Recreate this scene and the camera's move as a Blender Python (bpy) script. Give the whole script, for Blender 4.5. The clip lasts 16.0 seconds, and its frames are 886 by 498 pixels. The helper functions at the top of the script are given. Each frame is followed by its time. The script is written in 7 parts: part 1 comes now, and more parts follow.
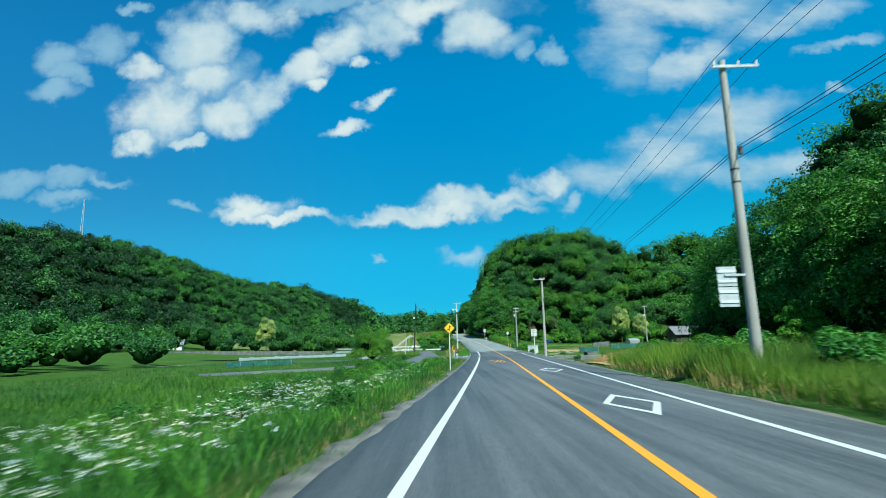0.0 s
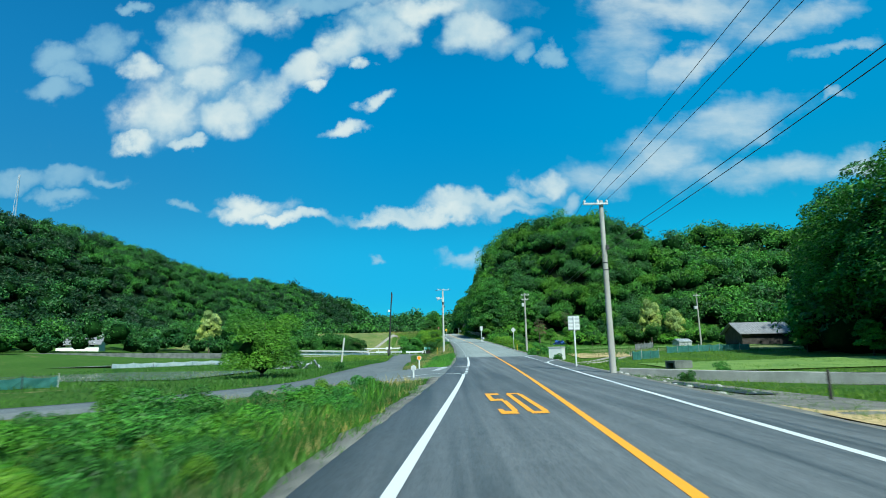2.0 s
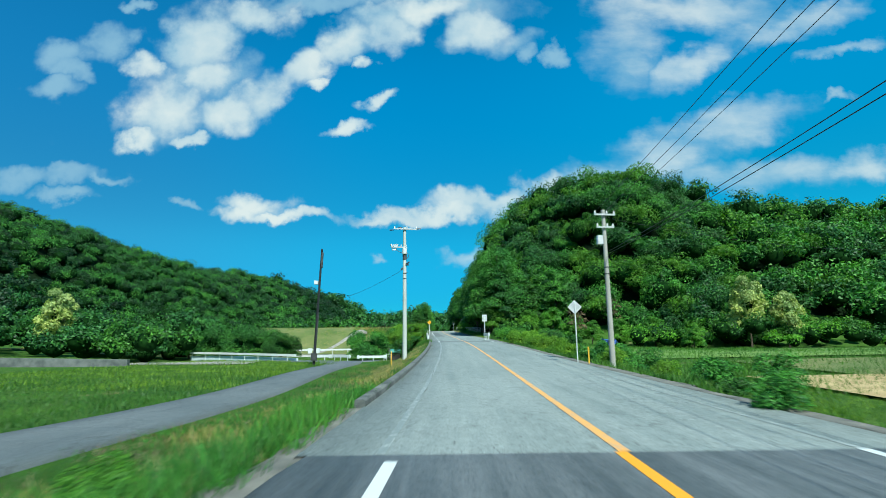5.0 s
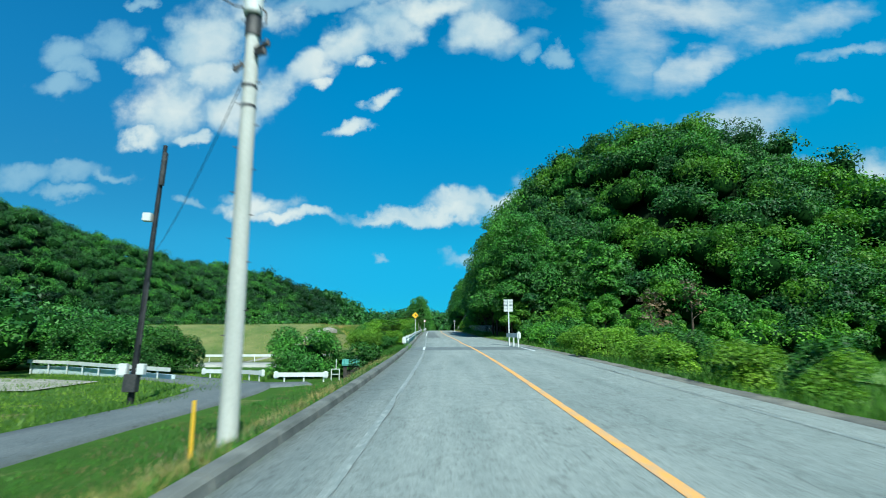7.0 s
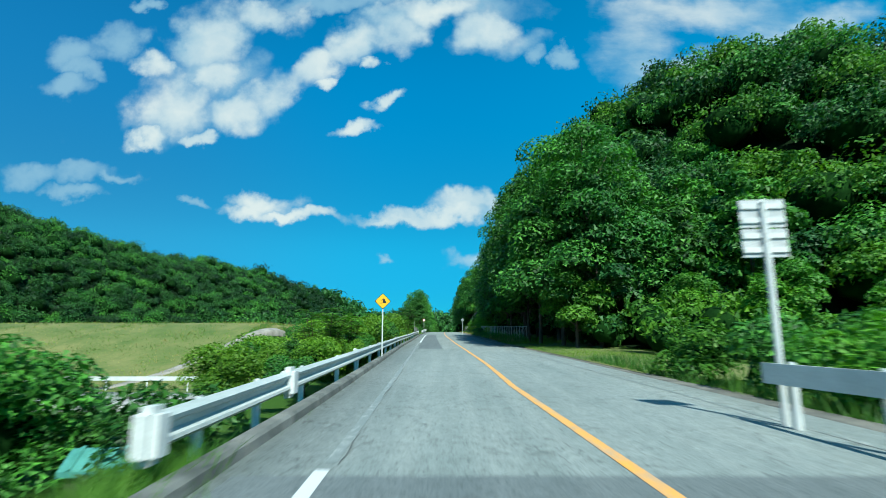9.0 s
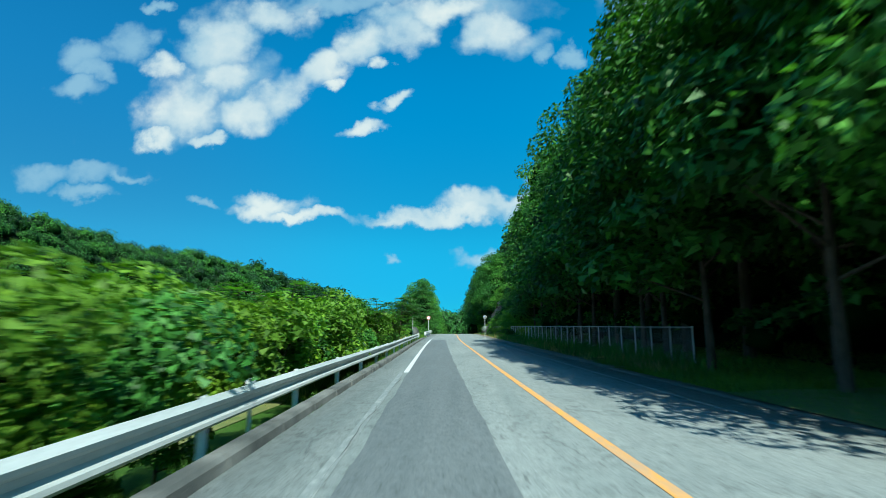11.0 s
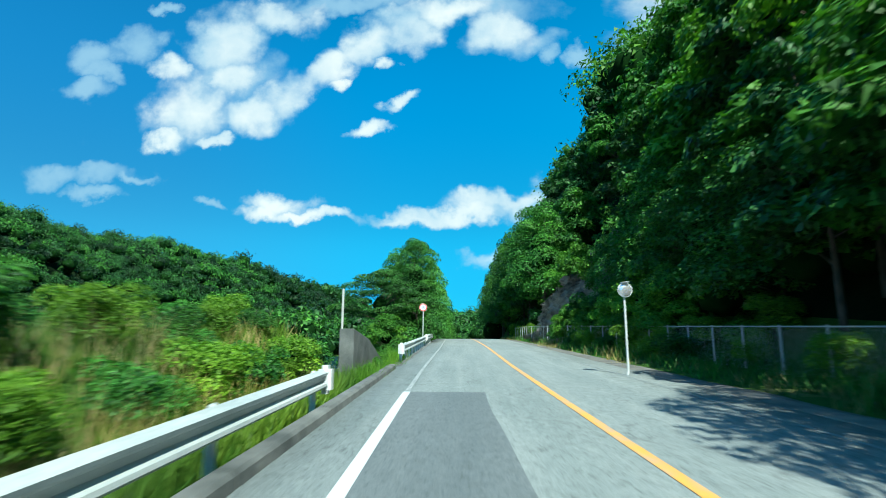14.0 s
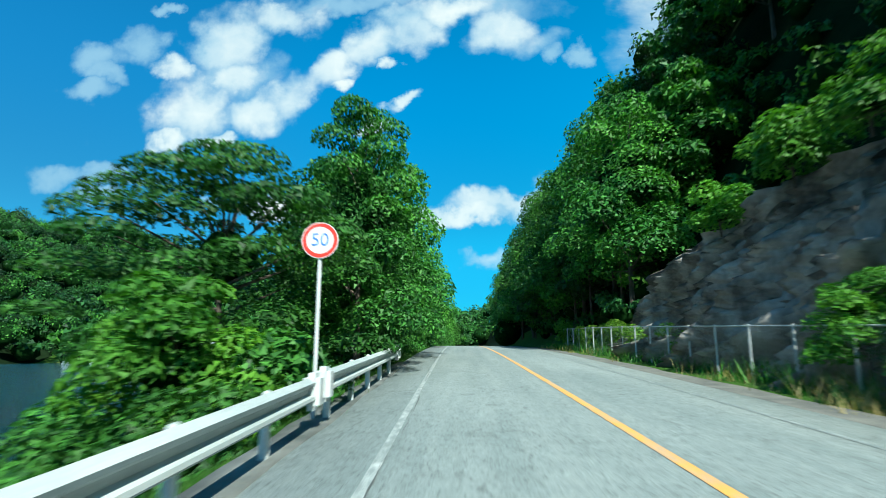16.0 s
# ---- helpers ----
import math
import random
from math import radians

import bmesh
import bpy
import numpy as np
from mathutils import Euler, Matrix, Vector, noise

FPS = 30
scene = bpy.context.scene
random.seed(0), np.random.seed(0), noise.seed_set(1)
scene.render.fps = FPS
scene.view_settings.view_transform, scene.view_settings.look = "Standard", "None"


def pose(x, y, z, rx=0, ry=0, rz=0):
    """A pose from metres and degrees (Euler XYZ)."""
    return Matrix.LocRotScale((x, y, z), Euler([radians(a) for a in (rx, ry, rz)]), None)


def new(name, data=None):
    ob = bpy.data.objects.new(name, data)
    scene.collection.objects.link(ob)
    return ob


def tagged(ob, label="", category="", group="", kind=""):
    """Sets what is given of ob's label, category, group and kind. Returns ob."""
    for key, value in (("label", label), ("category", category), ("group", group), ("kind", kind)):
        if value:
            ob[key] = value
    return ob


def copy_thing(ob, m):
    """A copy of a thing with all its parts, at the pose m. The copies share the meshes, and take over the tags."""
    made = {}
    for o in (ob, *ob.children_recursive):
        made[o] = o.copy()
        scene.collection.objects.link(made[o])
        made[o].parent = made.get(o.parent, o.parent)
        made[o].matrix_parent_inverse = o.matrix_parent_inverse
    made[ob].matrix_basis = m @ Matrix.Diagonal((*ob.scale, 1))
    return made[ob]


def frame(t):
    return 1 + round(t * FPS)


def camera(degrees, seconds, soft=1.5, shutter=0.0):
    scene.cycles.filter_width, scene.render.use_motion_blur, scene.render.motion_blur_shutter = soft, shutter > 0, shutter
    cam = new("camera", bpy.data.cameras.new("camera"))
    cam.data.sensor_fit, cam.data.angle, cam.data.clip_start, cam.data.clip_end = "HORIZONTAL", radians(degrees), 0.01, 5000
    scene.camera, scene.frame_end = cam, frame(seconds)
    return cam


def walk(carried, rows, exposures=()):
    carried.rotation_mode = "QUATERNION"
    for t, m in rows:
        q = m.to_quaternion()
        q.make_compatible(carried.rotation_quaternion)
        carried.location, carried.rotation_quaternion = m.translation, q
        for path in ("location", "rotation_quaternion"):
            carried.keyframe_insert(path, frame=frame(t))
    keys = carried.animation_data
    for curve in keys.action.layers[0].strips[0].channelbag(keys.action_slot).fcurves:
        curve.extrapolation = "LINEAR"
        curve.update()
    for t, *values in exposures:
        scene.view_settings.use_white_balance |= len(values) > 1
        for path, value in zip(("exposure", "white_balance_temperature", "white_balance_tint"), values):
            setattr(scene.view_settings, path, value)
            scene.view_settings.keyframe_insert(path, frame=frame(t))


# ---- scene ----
# camera: a car's eye, 1.45 m above its lane
cam = camera(78.3, 16.0, soft=0.8, shutter=0.30)
ROWS = [
    (0.0, 0.00, -0.00, 1.450, 0.20, 10.16, 1.40),
    (0.5, 0.71, 8.39, 1.448, 0.15, 10.18, 1.35),
    (1.0, 1.41, 16.79, 1.446, 0.10, 10.19, 1.29),
    (1.5, 2.09, 25.20, 1.458, 0.03, 10.26, 1.22),
    (2.0, 2.76, 33.60, 1.478, 0.00, 10.30, 1.12),
    (2.5, 3.40, 41.99, 1.502, -0.00, 10.33, 1.05),
    (3.0, 4.02, 50.36, 1.532, -0.01, 10.33, 0.99),
    (3.5, 4.61, 58.73, 1.568, -0.00, 10.32, 0.94),
    (4.0, 5.13, 67.07, 1.620, 0.02, 10.30, 0.90),
    (4.5, 5.58, 75.41, 1.699, 0.03, 10.28, 0.83),
    (5.0, 5.94, 83.73, 1.808, 0.07, 10.25, 0.74),
    (5.5, 6.24, 92.03, 1.944, 0.10, 10.24, 0.64),
    (6.0, 6.47, 100.32, 2.108, 0.14, 10.23, 0.52),
    (6.5, 6.64, 108.58, 2.313, 0.18, 10.25, 0.40),
    (7.0, 6.75, 116.81, 2.564, 0.22, 10.26, 0.28),
    (7.5, 6.81, 125.02, 2.857, 0.28, 10.30, 0.19),
    (8.0, 6.81, 133.20, 3.175, 0.39, 10.30, 0.11),
    (8.5, 6.75, 141.36, 3.498, 0.52, 10.31, 0.09),
    (9.0, 6.61, 149.51, 3.811, 0.63, 10.32, 0.08),
    (9.5, 6.41, 157.65, 4.139, 0.81, 10.34, 0.01),
    (10.0, 6.16, 165.81, 4.450, 1.01, 10.35, -0.06),
    (10.5, 5.90, 173.96, 4.761, 1.21, 10.35, -0.10),
    (11.0, 5.61, 182.11, 5.065, 1.41, 10.34, -0.11),
    (11.5, 5.31, 190.25, 5.369, 1.59, 10.34, -0.10),
    (12.0, 5.01, 198.39, 5.676, 1.74, 10.34, -0.09),
    (12.5, 4.72, 206.52, 5.990, 1.85, 10.36, -0.09),
    (13.0, 4.46, 214.63, 6.313, 1.91, 10.37, -0.10),
    (13.5, 4.22, 222.75, 6.635, 1.98, 10.36, -0.16),
    (14.0, 4.00, 230.86, 6.955, 2.06, 10.35, -0.20),
    (14.5, 3.81, 238.96, 7.281, 2.15, 10.35, -0.24),
    (15.0, 3.64, 247.04, 7.597, 2.23, 10.35, -0.22),
    (15.5, 3.51, 255.12, 7.917, 2.30, 10.33, -0.17),
    (16.0, 3.40, 263.19, 8.248, 2.36, 10.31, -0.14),
]
walk(cam, [(t, pose(x, y, z, 90 + pitch, roll, yaw)) for t, x, y, z, yaw, pitch, roll in ROWS],
     exposures=((0.0, 0.50, 6350, -2), (10.0, 0.52, 6350, -2), (12.5, 0.68, 6350, -2), (14.0, 0.80, 6350, -2), (16.0, 0.78, 6350, -2)))

# ---- light: high sun behind and to the right, deep blue sky with fair-weather clouds ----
SUN_TO = Vector((0.34, -0.98, 1.16)).normalized()
sun = new("sun", bpy.data.lights.new("sun", "SUN"))
sun.data.energy, sun.data.angle, sun.data.color = 5.0, radians(0.5), (1.0, 0.98, 0.93)
sun.rotation_mode = "QUATERNION"
sun.rotation_quaternion = SUN_TO.to_track_quat("Z", "Y")
sun.location = (60, -60, 120)

world = bpy.data.worlds.new("sky")
scene.world = world
world.use_nodes = True
wn, wl = world.node_tree.nodes, world.node_tree.links
wn.clear()


def wmath(op, a, b=None, clamp=False):
    n = wn.new("ShaderNodeMath")
    n.operation, n.use_clamp = op, clamp
    for k, v in ((0, a), (1, b)):
        if v is None:
            continue
        if isinstance(v, (int, float)):
            n.inputs[k].default_value = v
        else:
            wl.new(v, n.inputs[k])
    return n.outputs[0]


sky = wn.new("ShaderNodeTexSky")
sky.sky_type, sky.sun_disc = "NISHITA", False
sky.sun_elevation = math.asin(SUN_TO.z)
sky.sun_rotation = math.atan2(SUN_TO.x, SUN_TO.y)
sky.altitude, sky.air_density, sky.dust_density, sky.ozone_density = 200, 1.0, 0.25, 2.5
geo = wn.new("ShaderNodeTexCoord")
sep = wn.new("ShaderNodeSeparateXYZ")
wl.new(geo.outputs["Generated"], sep.inputs[0])
ahead = wmath("MAXIMUM", sep.outputs["Y"], 0.02)
cu, cv = wmath("DIVIDE", sep.outputs["X"], ahead), wmath("DIVIDE", sep.outputs["Z"], ahead)
# puffs: centre across, centre up, half width, half height, lean in degrees
PUFFS_ARC = [
    (-0.585, 0.403, 0.039, 0.020, -1), (-0.490, 0.396, 0.033, 0.014, -1), (-0.539, 0.468, 0.080, 0.074, -1), (-0.590, 0.553, 0.049, 0.029, -16),
    (-0.422, 0.451, 0.073, 0.043, 9), (-0.341, 0.501, 0.067, 0.046, 31), (-0.264, 0.551, 0.063, 0.044, 31), (-0.189, 0.608, 0.059, 0.045, 29),
    (-0.116, 0.635, 0.064, 0.050, -1), (-0.482, 0.616, 0.073, 0.073, -1), (-0.376, 0.664, 0.087, 0.038, -1), (-0.448, 0.533, 0.050, 0.043, -1),
    (-0.162, 0.553, 0.021, 0.015, -1), (-0.254, 0.510, 0.025, 0.014, -1),
]
PUFFS_TOP = [
    (-0.039, 0.676, 0.103, 0.033, 7), (0.080, 0.628, 0.068, 0.053, -1), (-0.125, 0.479, 0.034, 0.014, 21), (-0.181, 0.418, 0.043, 0.015, 19),
    (-0.348, 0.279, 0.070, 0.022, -4), (-0.293, 0.252, 0.100, 0.014, -4), (-0.379, 0.264, 0.060, 0.016, -1), (-0.016, 0.253, 0.135, 0.019, 2),
    (0.065, 0.272, 0.100, 0.021, 1), (0.212, 0.309, 0.058, 0.028, -1), (-0.085, 0.245, 0.090, 0.009, -1),
]
PUFFS_SOFT = [
    (0.048, 0.679, 0.126, 0.033, -1), (0.172, 0.574, 0.027, 0.018, 19), (0.237, 0.576, 0.027, 0.020, -1), (-0.745, 0.586, 0.060, 0.031, -1),
    (-0.663, 0.612, 0.048, 0.035, -1), (-0.764, 0.512, 0.055, 0.026, -1), (-0.245, 0.693, 0.150, 0.024, -1), (-0.613, 0.690, 0.025, 0.012, -11),
    (-0.822, 0.332, 0.047, 0.027, -1), (-0.707, 0.334, 0.080, 0.020, 3), (-0.714, 0.298, 0.060, 0.014, -1), (-0.139, 0.251, 0.055, 0.010, -1),
    (-0.490, 0.278, 0.025, 0.010, -16), (0.173, 0.285, 0.040, 0.012, -1), (-0.448, 0.533, 0.080, 0.055, -1), (0.120, 0.600, 0.070, 0.030, 10),
    (-0.730, 0.550, 0.050, 0.020, -20), (-0.640, 0.330, 0.040, 0.012, -10),
]
WISPS = [
    (0.368, 0.586, 0.075, 0.093, -1), (0.408, 0.660, 0.109, 0.041, -1), (0.547, 0.670, 0.195, 0.046, -1), (0.704, 0.636, 0.137, 0.038, 14),
    (0.494, 0.541, 0.096, 0.032, 31), (0.304, 0.314, 0.124, 0.039, 7), (0.438, 0.359, 0.131, 0.049, 17), (0.565, 0.422, 0.154, 0.043, 13),
    (0.607, 0.314, 0.184, 0.039, 3), (0.806, 0.333, 0.070, 0.028, -1), (0.798, 0.575, 0.079, 0.015, 14), (0.783, 0.473, 0.038, 0.011, 9),
    (0.050, 0.163, 0.055, 0.018, 3), (-0.124, 0.169, 0.021, 0.009, -1), (0.247, 0.260, 0.026, 0.016, -1), (0.129, 0.255, 0.053, 0.011, -1),
]


def wnoise(scale, detail, rough, vector, stretch=(1, 1, 1), turn=0.0):
    mp = wn.new("ShaderNodeMapping")
    mp.inputs["Scale"].default_value, mp.inputs["Rotation"].default_value = stretch, (0, 0, radians(turn))
    wl.new(vector, mp.inputs["Vector"])
    n = wn.new("ShaderNodeTexNoise")
    n.inputs["Scale"].default_value, n.inputs["Detail"].default_value, n.inputs["Roughness"].default_value = scale, detail, rough
    wl.new(mp.outputs[0], n.inputs["Vector"])
    return n


def wvec(op, a, b):
    n = wn.new("ShaderNodeVectorMath")
    n.operation = op
    for k, v in ((0, a), (1, b)):
        if isinstance(v, tuple):
            n.inputs[k].default_value = v
        else:
            wl.new(v, n.inputs[k])
    return n.outputs["Value" if op == "DOT_PRODUCT" else "Vector"]


def wstep(value, lo, hi):
    n = wn.new("ShaderNodeMapRange")
    n.interpolation_type = "SMOOTHSTEP"
    n.inputs["From Min"].default_value, n.inputs["From Max"].default_value = lo, hi
    wl.new(value, n.inputs["Value"])
    return n.outputs[0]


def heap_of(puffs, where):
    """One inside the puffs' centres, nought at their rims, negative outside."""
    high = -3.0
    for pu, pv, pa, pb, lean in puffs:
        mp = wn.new("ShaderNodeMapping")
        mp.vector_type = "TEXTURE"
        mp.inputs["Location"].default_value, mp.inputs["Rotation"].default_value = (pu, pv, 0), (0, 0, radians(lean))
        mp.inputs["Scale"].default_value = (pa, pb, 1)
        wl.new(where, mp.inputs["Vector"])
        one = wmath("SUBTRACT", 1.0, wvec("DOT_PRODUCT", mp.outputs[0], mp.outputs[0]))
        joined = wn.new("ShaderNodeMath")
        joined.operation = "SMOOTH_MAX"
        joined.inputs[2].default_value = 0.35
        wl.new(one, joined.inputs[1])
        if isinstance(high, float):
            joined.inputs[0].default_value = high
        else:
            wl.new(high, joined.inputs[0])
        high = joined.outputs[0]
    return wmath("MAXIMUM", high, -1.2)


cpos = wn.new("ShaderNodeCombineXYZ")
wl.new(cu, cpos.inputs[0])
wl.new(cv, cpos.inputs[1])
billow = wnoise(13.0, 7.0, 0.55, cpos.outputs[0])
fray = wvec("MULTIPLY", wvec("SUBTRACT", billow.outputs["Color"], (0.5, 0.5, 0.5)), (0.130, 0.105, 0.0))
cloud_at = wvec("ADD", cpos.outputs[0], fray)
front = wmath("GREATER_THAN", sep.outputs["Y"], 0.15)
lumps = wnoise(11.0, 7.0, 0.52, cpos.outputs[0])
streaks = wnoise(5.0, 6.0, 0.58, cpos.outputs[0], (1, 2.6, 1), -22)
back = wnoise(2.6, 7.0, 0.5, geo.outputs["Generated"])
dense_front = wmath("ADD", heap_of(PUFFS_ARC + PUFFS_TOP, cloud_at), wmath("MULTIPLY", wmath("SUBTRACT", lumps.outputs[0], 0.48), 2.0))
dense_back = wmath("MULTIPLY", wmath("SUBTRACT", back.outputs[0], 0.56), 6.0)
dense = wmath("ADD", wmath("MULTIPLY", dense_front, front), wmath("MULTIPLY", dense_back, wmath("SUBTRACT", 1.0, front)))
veil_dense = wmath("ADD", heap_of(WISPS, cloud_at), wmath("MULTIPLY", wmath("SUBTRACT", streaks.outputs[0], 0.5), 3.2))
soft_dense = wmath("ADD", heap_of(PUFFS_SOFT, cloud_at), wmath("MULTIPLY", wmath("SUBTRACT", lumps.outputs[0], 0.5), 2.2))
veil = wmath("MULTIPLY", wmath("MAXIMUM", wmath("MULTIPLY", wstep(veil_dense, -0.70, 1.50), 0.74), wmath("MULTIPLY", wstep(soft_dense, -0.75, 1.25), 0.80)), front)
up = wmath("GREATER_THAN", sep.outputs["Z"], 0.05)
cover = wmath("MULTIPLY", wmath("MAXIMUM", wmath("MULTIPLY", wstep(dense, -0.55, 0.95), 0.94), veil), up)
shade = wnoise(7.0, 4.0, 0.5, cloud_at)
tone = wn.new("ShaderNodeMix")
tone.data_type = "RGBA"
tone.inputs["A"].default_value, tone.inputs["B"].default_value = (0.235, 0.39, 0.52, 1), (0.575, 0.605, 0.615, 1)
lit = wmath("ADD", wmath("MULTIPLY", wmath("MAXIMUM", dense, wmath("MULTIPLY", veil_dense, 0.7)), 0.55), wmath("MULTIPLY", wmath("SUBTRACT", shade.outputs[0], 0.40), 2.2))
wl.new(wmath("ADD", lit, -0.06, True), tone.inputs["Factor"])
tint = wn.new("ShaderNodeMix")
tint.data_type, tint.blend_type = "RGBA", "MULTIPLY"
tint.inputs["Factor"].default_value = 1.0
SKY_TINT = (0.042, 0.164, 0.208, 1)
tint.inputs["B"].default_value = SKY_TINT
wl.new(sky.outputs[0], tint.inputs["A"])
blend = wn.new("ShaderNodeMix")
blend.data_type = "RGBA"
wl.new(cover, blend.inputs["Factor"])
# deeper towards the zenith, less milky towards the hills
ramp = wn.new("ShaderNodeValToRGB")
ramp.color_ramp.interpolation = "EASE"
el = ramp.color_ramp.elements
el[0].position, el[0].color = 0.06, (0.165, 0.300, 0.360, 1)
el[1].position, el[1].color = 0.50, (0.230, 0.615, 0.630, 1)
mid = el.new(0.20)
mid.color = (0.255, 0.430, 0.420, 1)
wl.new(sep.outputs["Z"], ramp.inputs[0])
deep = wn.new("ShaderNodeMix")
deep.data_type, deep.blend_type = "RGBA", "MULTIPLY"
deep.inputs["Factor"].default_value = 1.0
wl.new(tint.outputs["Result"], deep.inputs["A"])
wl.new(ramp.outputs[0], deep.inputs["B"])
# deeper away from the sun's side
side = wn.new("ShaderNodeValToRGB")
side.color_ramp.interpolation = "EASE"
sl = side.color_ramp.elements
sl[0].position, sl[0].color = 0.20, (1.10, 0.78, 0.82, 1)
sl[1].position, sl[1].color = 0.75, (0.70, 1.12, 1.06, 1)
sl_mid = sl.new(0.47)
sl_mid.color = (0.70, 0.94, 0.95, 1)
wl.new(wmath("ADD", wmath("MULTIPLY", sep.outputs["X"], 0.5), 0.5), side.inputs[0])
turned = wn.new("ShaderNodeMix")
turned.data_type, turned.blend_type = "RGBA", "MULTIPLY"
turned.inputs["Factor"].default_value = 1.0
wl.new(deep.outputs["Result"], turned.inputs["A"])
wl.new(side.outputs[0], turned.inputs["B"])
wl.new(turned.outputs["Result"], blend.inputs["A"])
wl.new(tone.outputs["Result"], blend.inputs["B"])
bg = wn.new("ShaderNodeBackground")
bg.inputs["Strength"].default_value = 1.0
wl.new(blend.outputs["Result"], bg.inputs["Color"])
out = wn.new("ShaderNodeOutputWorld")
wl.new(bg.outputs[0], out.inputs["Surface"])

# ---- materials ----
def shader(name):
    m = bpy.data.materials.new(name)
    m.use_nodes = True
    t = m.node_tree
    return m, t, t.nodes["Principled BSDF"]


def noise_fac(t, scale, detail=4.0, rough=0.55, stretch=(1, 1, 1), lo=0.35, hi=0.65, coords="Object"):
    c = t.nodes.new("ShaderNodeTexCoord")
    mp = t.nodes.new("ShaderNodeMapping")
    mp.inputs["Scale"].default_value = stretch
    n = t.nodes.new("ShaderNodeTexNoise")
    n.inputs["Scale"].default_value, n.inputs["Detail"].default_value, n.inputs["Roughness"].default_value = scale, detail, rough
    r = t.nodes.new("ShaderNodeMapRange")
    r.inputs["From Min"].default_value, r.inputs["From Max"].default_value = lo, hi
    t.links.new(c.outputs[coords], mp.inputs["Vector"])
    t.links.new(mp.outputs[0], n.inputs["Vector"])
    t.links.new(n.outputs[0], r.inputs["Value"])
    return r.outputs[0]


def mix_col(t, fac, a, b, mode="MIX"):
    n = t.nodes.new("ShaderNodeMix")
    n.data_type, n.blend_type = "RGBA", mode
    for key, v in (("Factor", fac), ("A", a), ("B", b)):
        if isinstance(v, tuple):
            n.inputs[key].default_value = (*v, 1)
        elif isinstance(v, (int, float)):
            n.inputs[key].default_value = v
        else:
            t.links.new(v, n.inputs[key])
    return n.outputs["Result"]


def add_bump(t, p, height, strength, dist):
    b = t.nodes.new("ShaderNodeBump")
    b.inputs["Strength"].default_value, b.inputs["Distance"].default_value = strength, dist
    t.links.new(height, b.inputs["Height"])
    t.links.new(b.outputs[0], p.inputs["Normal"])


def plain(name, a, b, rough=0.6, metal=0.0, scale=6.0, fine=60.0, bump=0.2, stretch=(1, 1, 1), spec=0.5):
    """Two-tone surface: broad stains between colours a and b, a finer grain over them, and slight relief."""
    m, t, p = shader(name)
    broad = noise_fac(t, scale, 5, 0.6, stretch)
    grain = noise_fac(t, fine, 3, 0.6, stretch, 0.3, 0.7)
    base = mix_col(t, broad, a, b)
    shade = mix_col(t, grain, (0.80, 0.80, 0.80), (1.0, 1.0, 1.0))
    t.links.new(mix_col(t, 1.0, base, shade, "MULTIPLY"), p.inputs["Base Color"])
    p.inputs["Roughness"].default_value, p.inputs["Metallic"].default_value = rough, metal
    p.inputs["Specular IOR Level"].default_value = spec
    if bump:
        add_bump(t, p, grain, bump, 0.01)
    return m


def leafy(name, dark, light, trans=0.25, per_tree=0.35, rough=0.55):
    """Foliage: every leaf its own tone between dark and light, every plant a little off the next, lit partly from behind."""
    m, t, p = shader(name)
    g = t.nodes.new("ShaderNodeNewGeometry")
    oi = t.nodes.new("ShaderNodeObjectInfo")
    c = mix_col(t, g.outputs["Random Per Island"], dark, light)
    patch = noise_fac(t, 0.12, 3, 0.5, (1, 1, 1), 0.35, 0.65, "Object")
    c = mix_col(t, patch, mix_col(t, 1.0, c, (0.78, 0.86, 0.80), "MULTIPLY"), c)
    tree = noise_fac(t, 0.21, 2, 0.5, (1, 1, 1), 0.38, 0.62, "Object")
    c = mix_col(t, 1.0, c, mix_col(t, tree, (0.66, 0.74, 0.84), (1.30, 1.16, 0.92)), "MULTIPLY")
    hue = t.nodes.new("ShaderNodeHueSaturation")
    mr = t.nodes.new("ShaderNodeMapRange")
    mr.inputs["To Min"].default_value, mr.inputs["To Max"].default_value = 1 - per_tree, 1 + per_tree
    t.links.new(oi.outputs["Random"], mr.inputs["Value"])
    t.links.new(mr.outputs[0], hue.inputs["Value"])
    t.links.new(c, hue.inputs["Color"])
    t.links.new(hue.outputs[0], p.inputs["Base Color"])
    p.inputs["Roughness"].default_value = rough
    p.inputs["Specular IOR Level"].default_value = 0.3
    tr = t.nodes.new("ShaderNodeBsdfTranslucent")
    t.links.new(mix_col(t, 1.0, hue.outputs[0], (1.1, 1.25, 0.5), "MULTIPLY"), tr.inputs["Color"])
    mx = t.nodes.new("ShaderNodeMixShader")
    mx.inputs[0].default_value = trans
    t.links.new(p.outputs[0], mx.inputs[1])
    t.links.new(tr.outputs[0], mx.inputs[2])
    t.links.new(mx.outputs[0], t.nodes["Material Output"].inputs["Surface"])
    return m


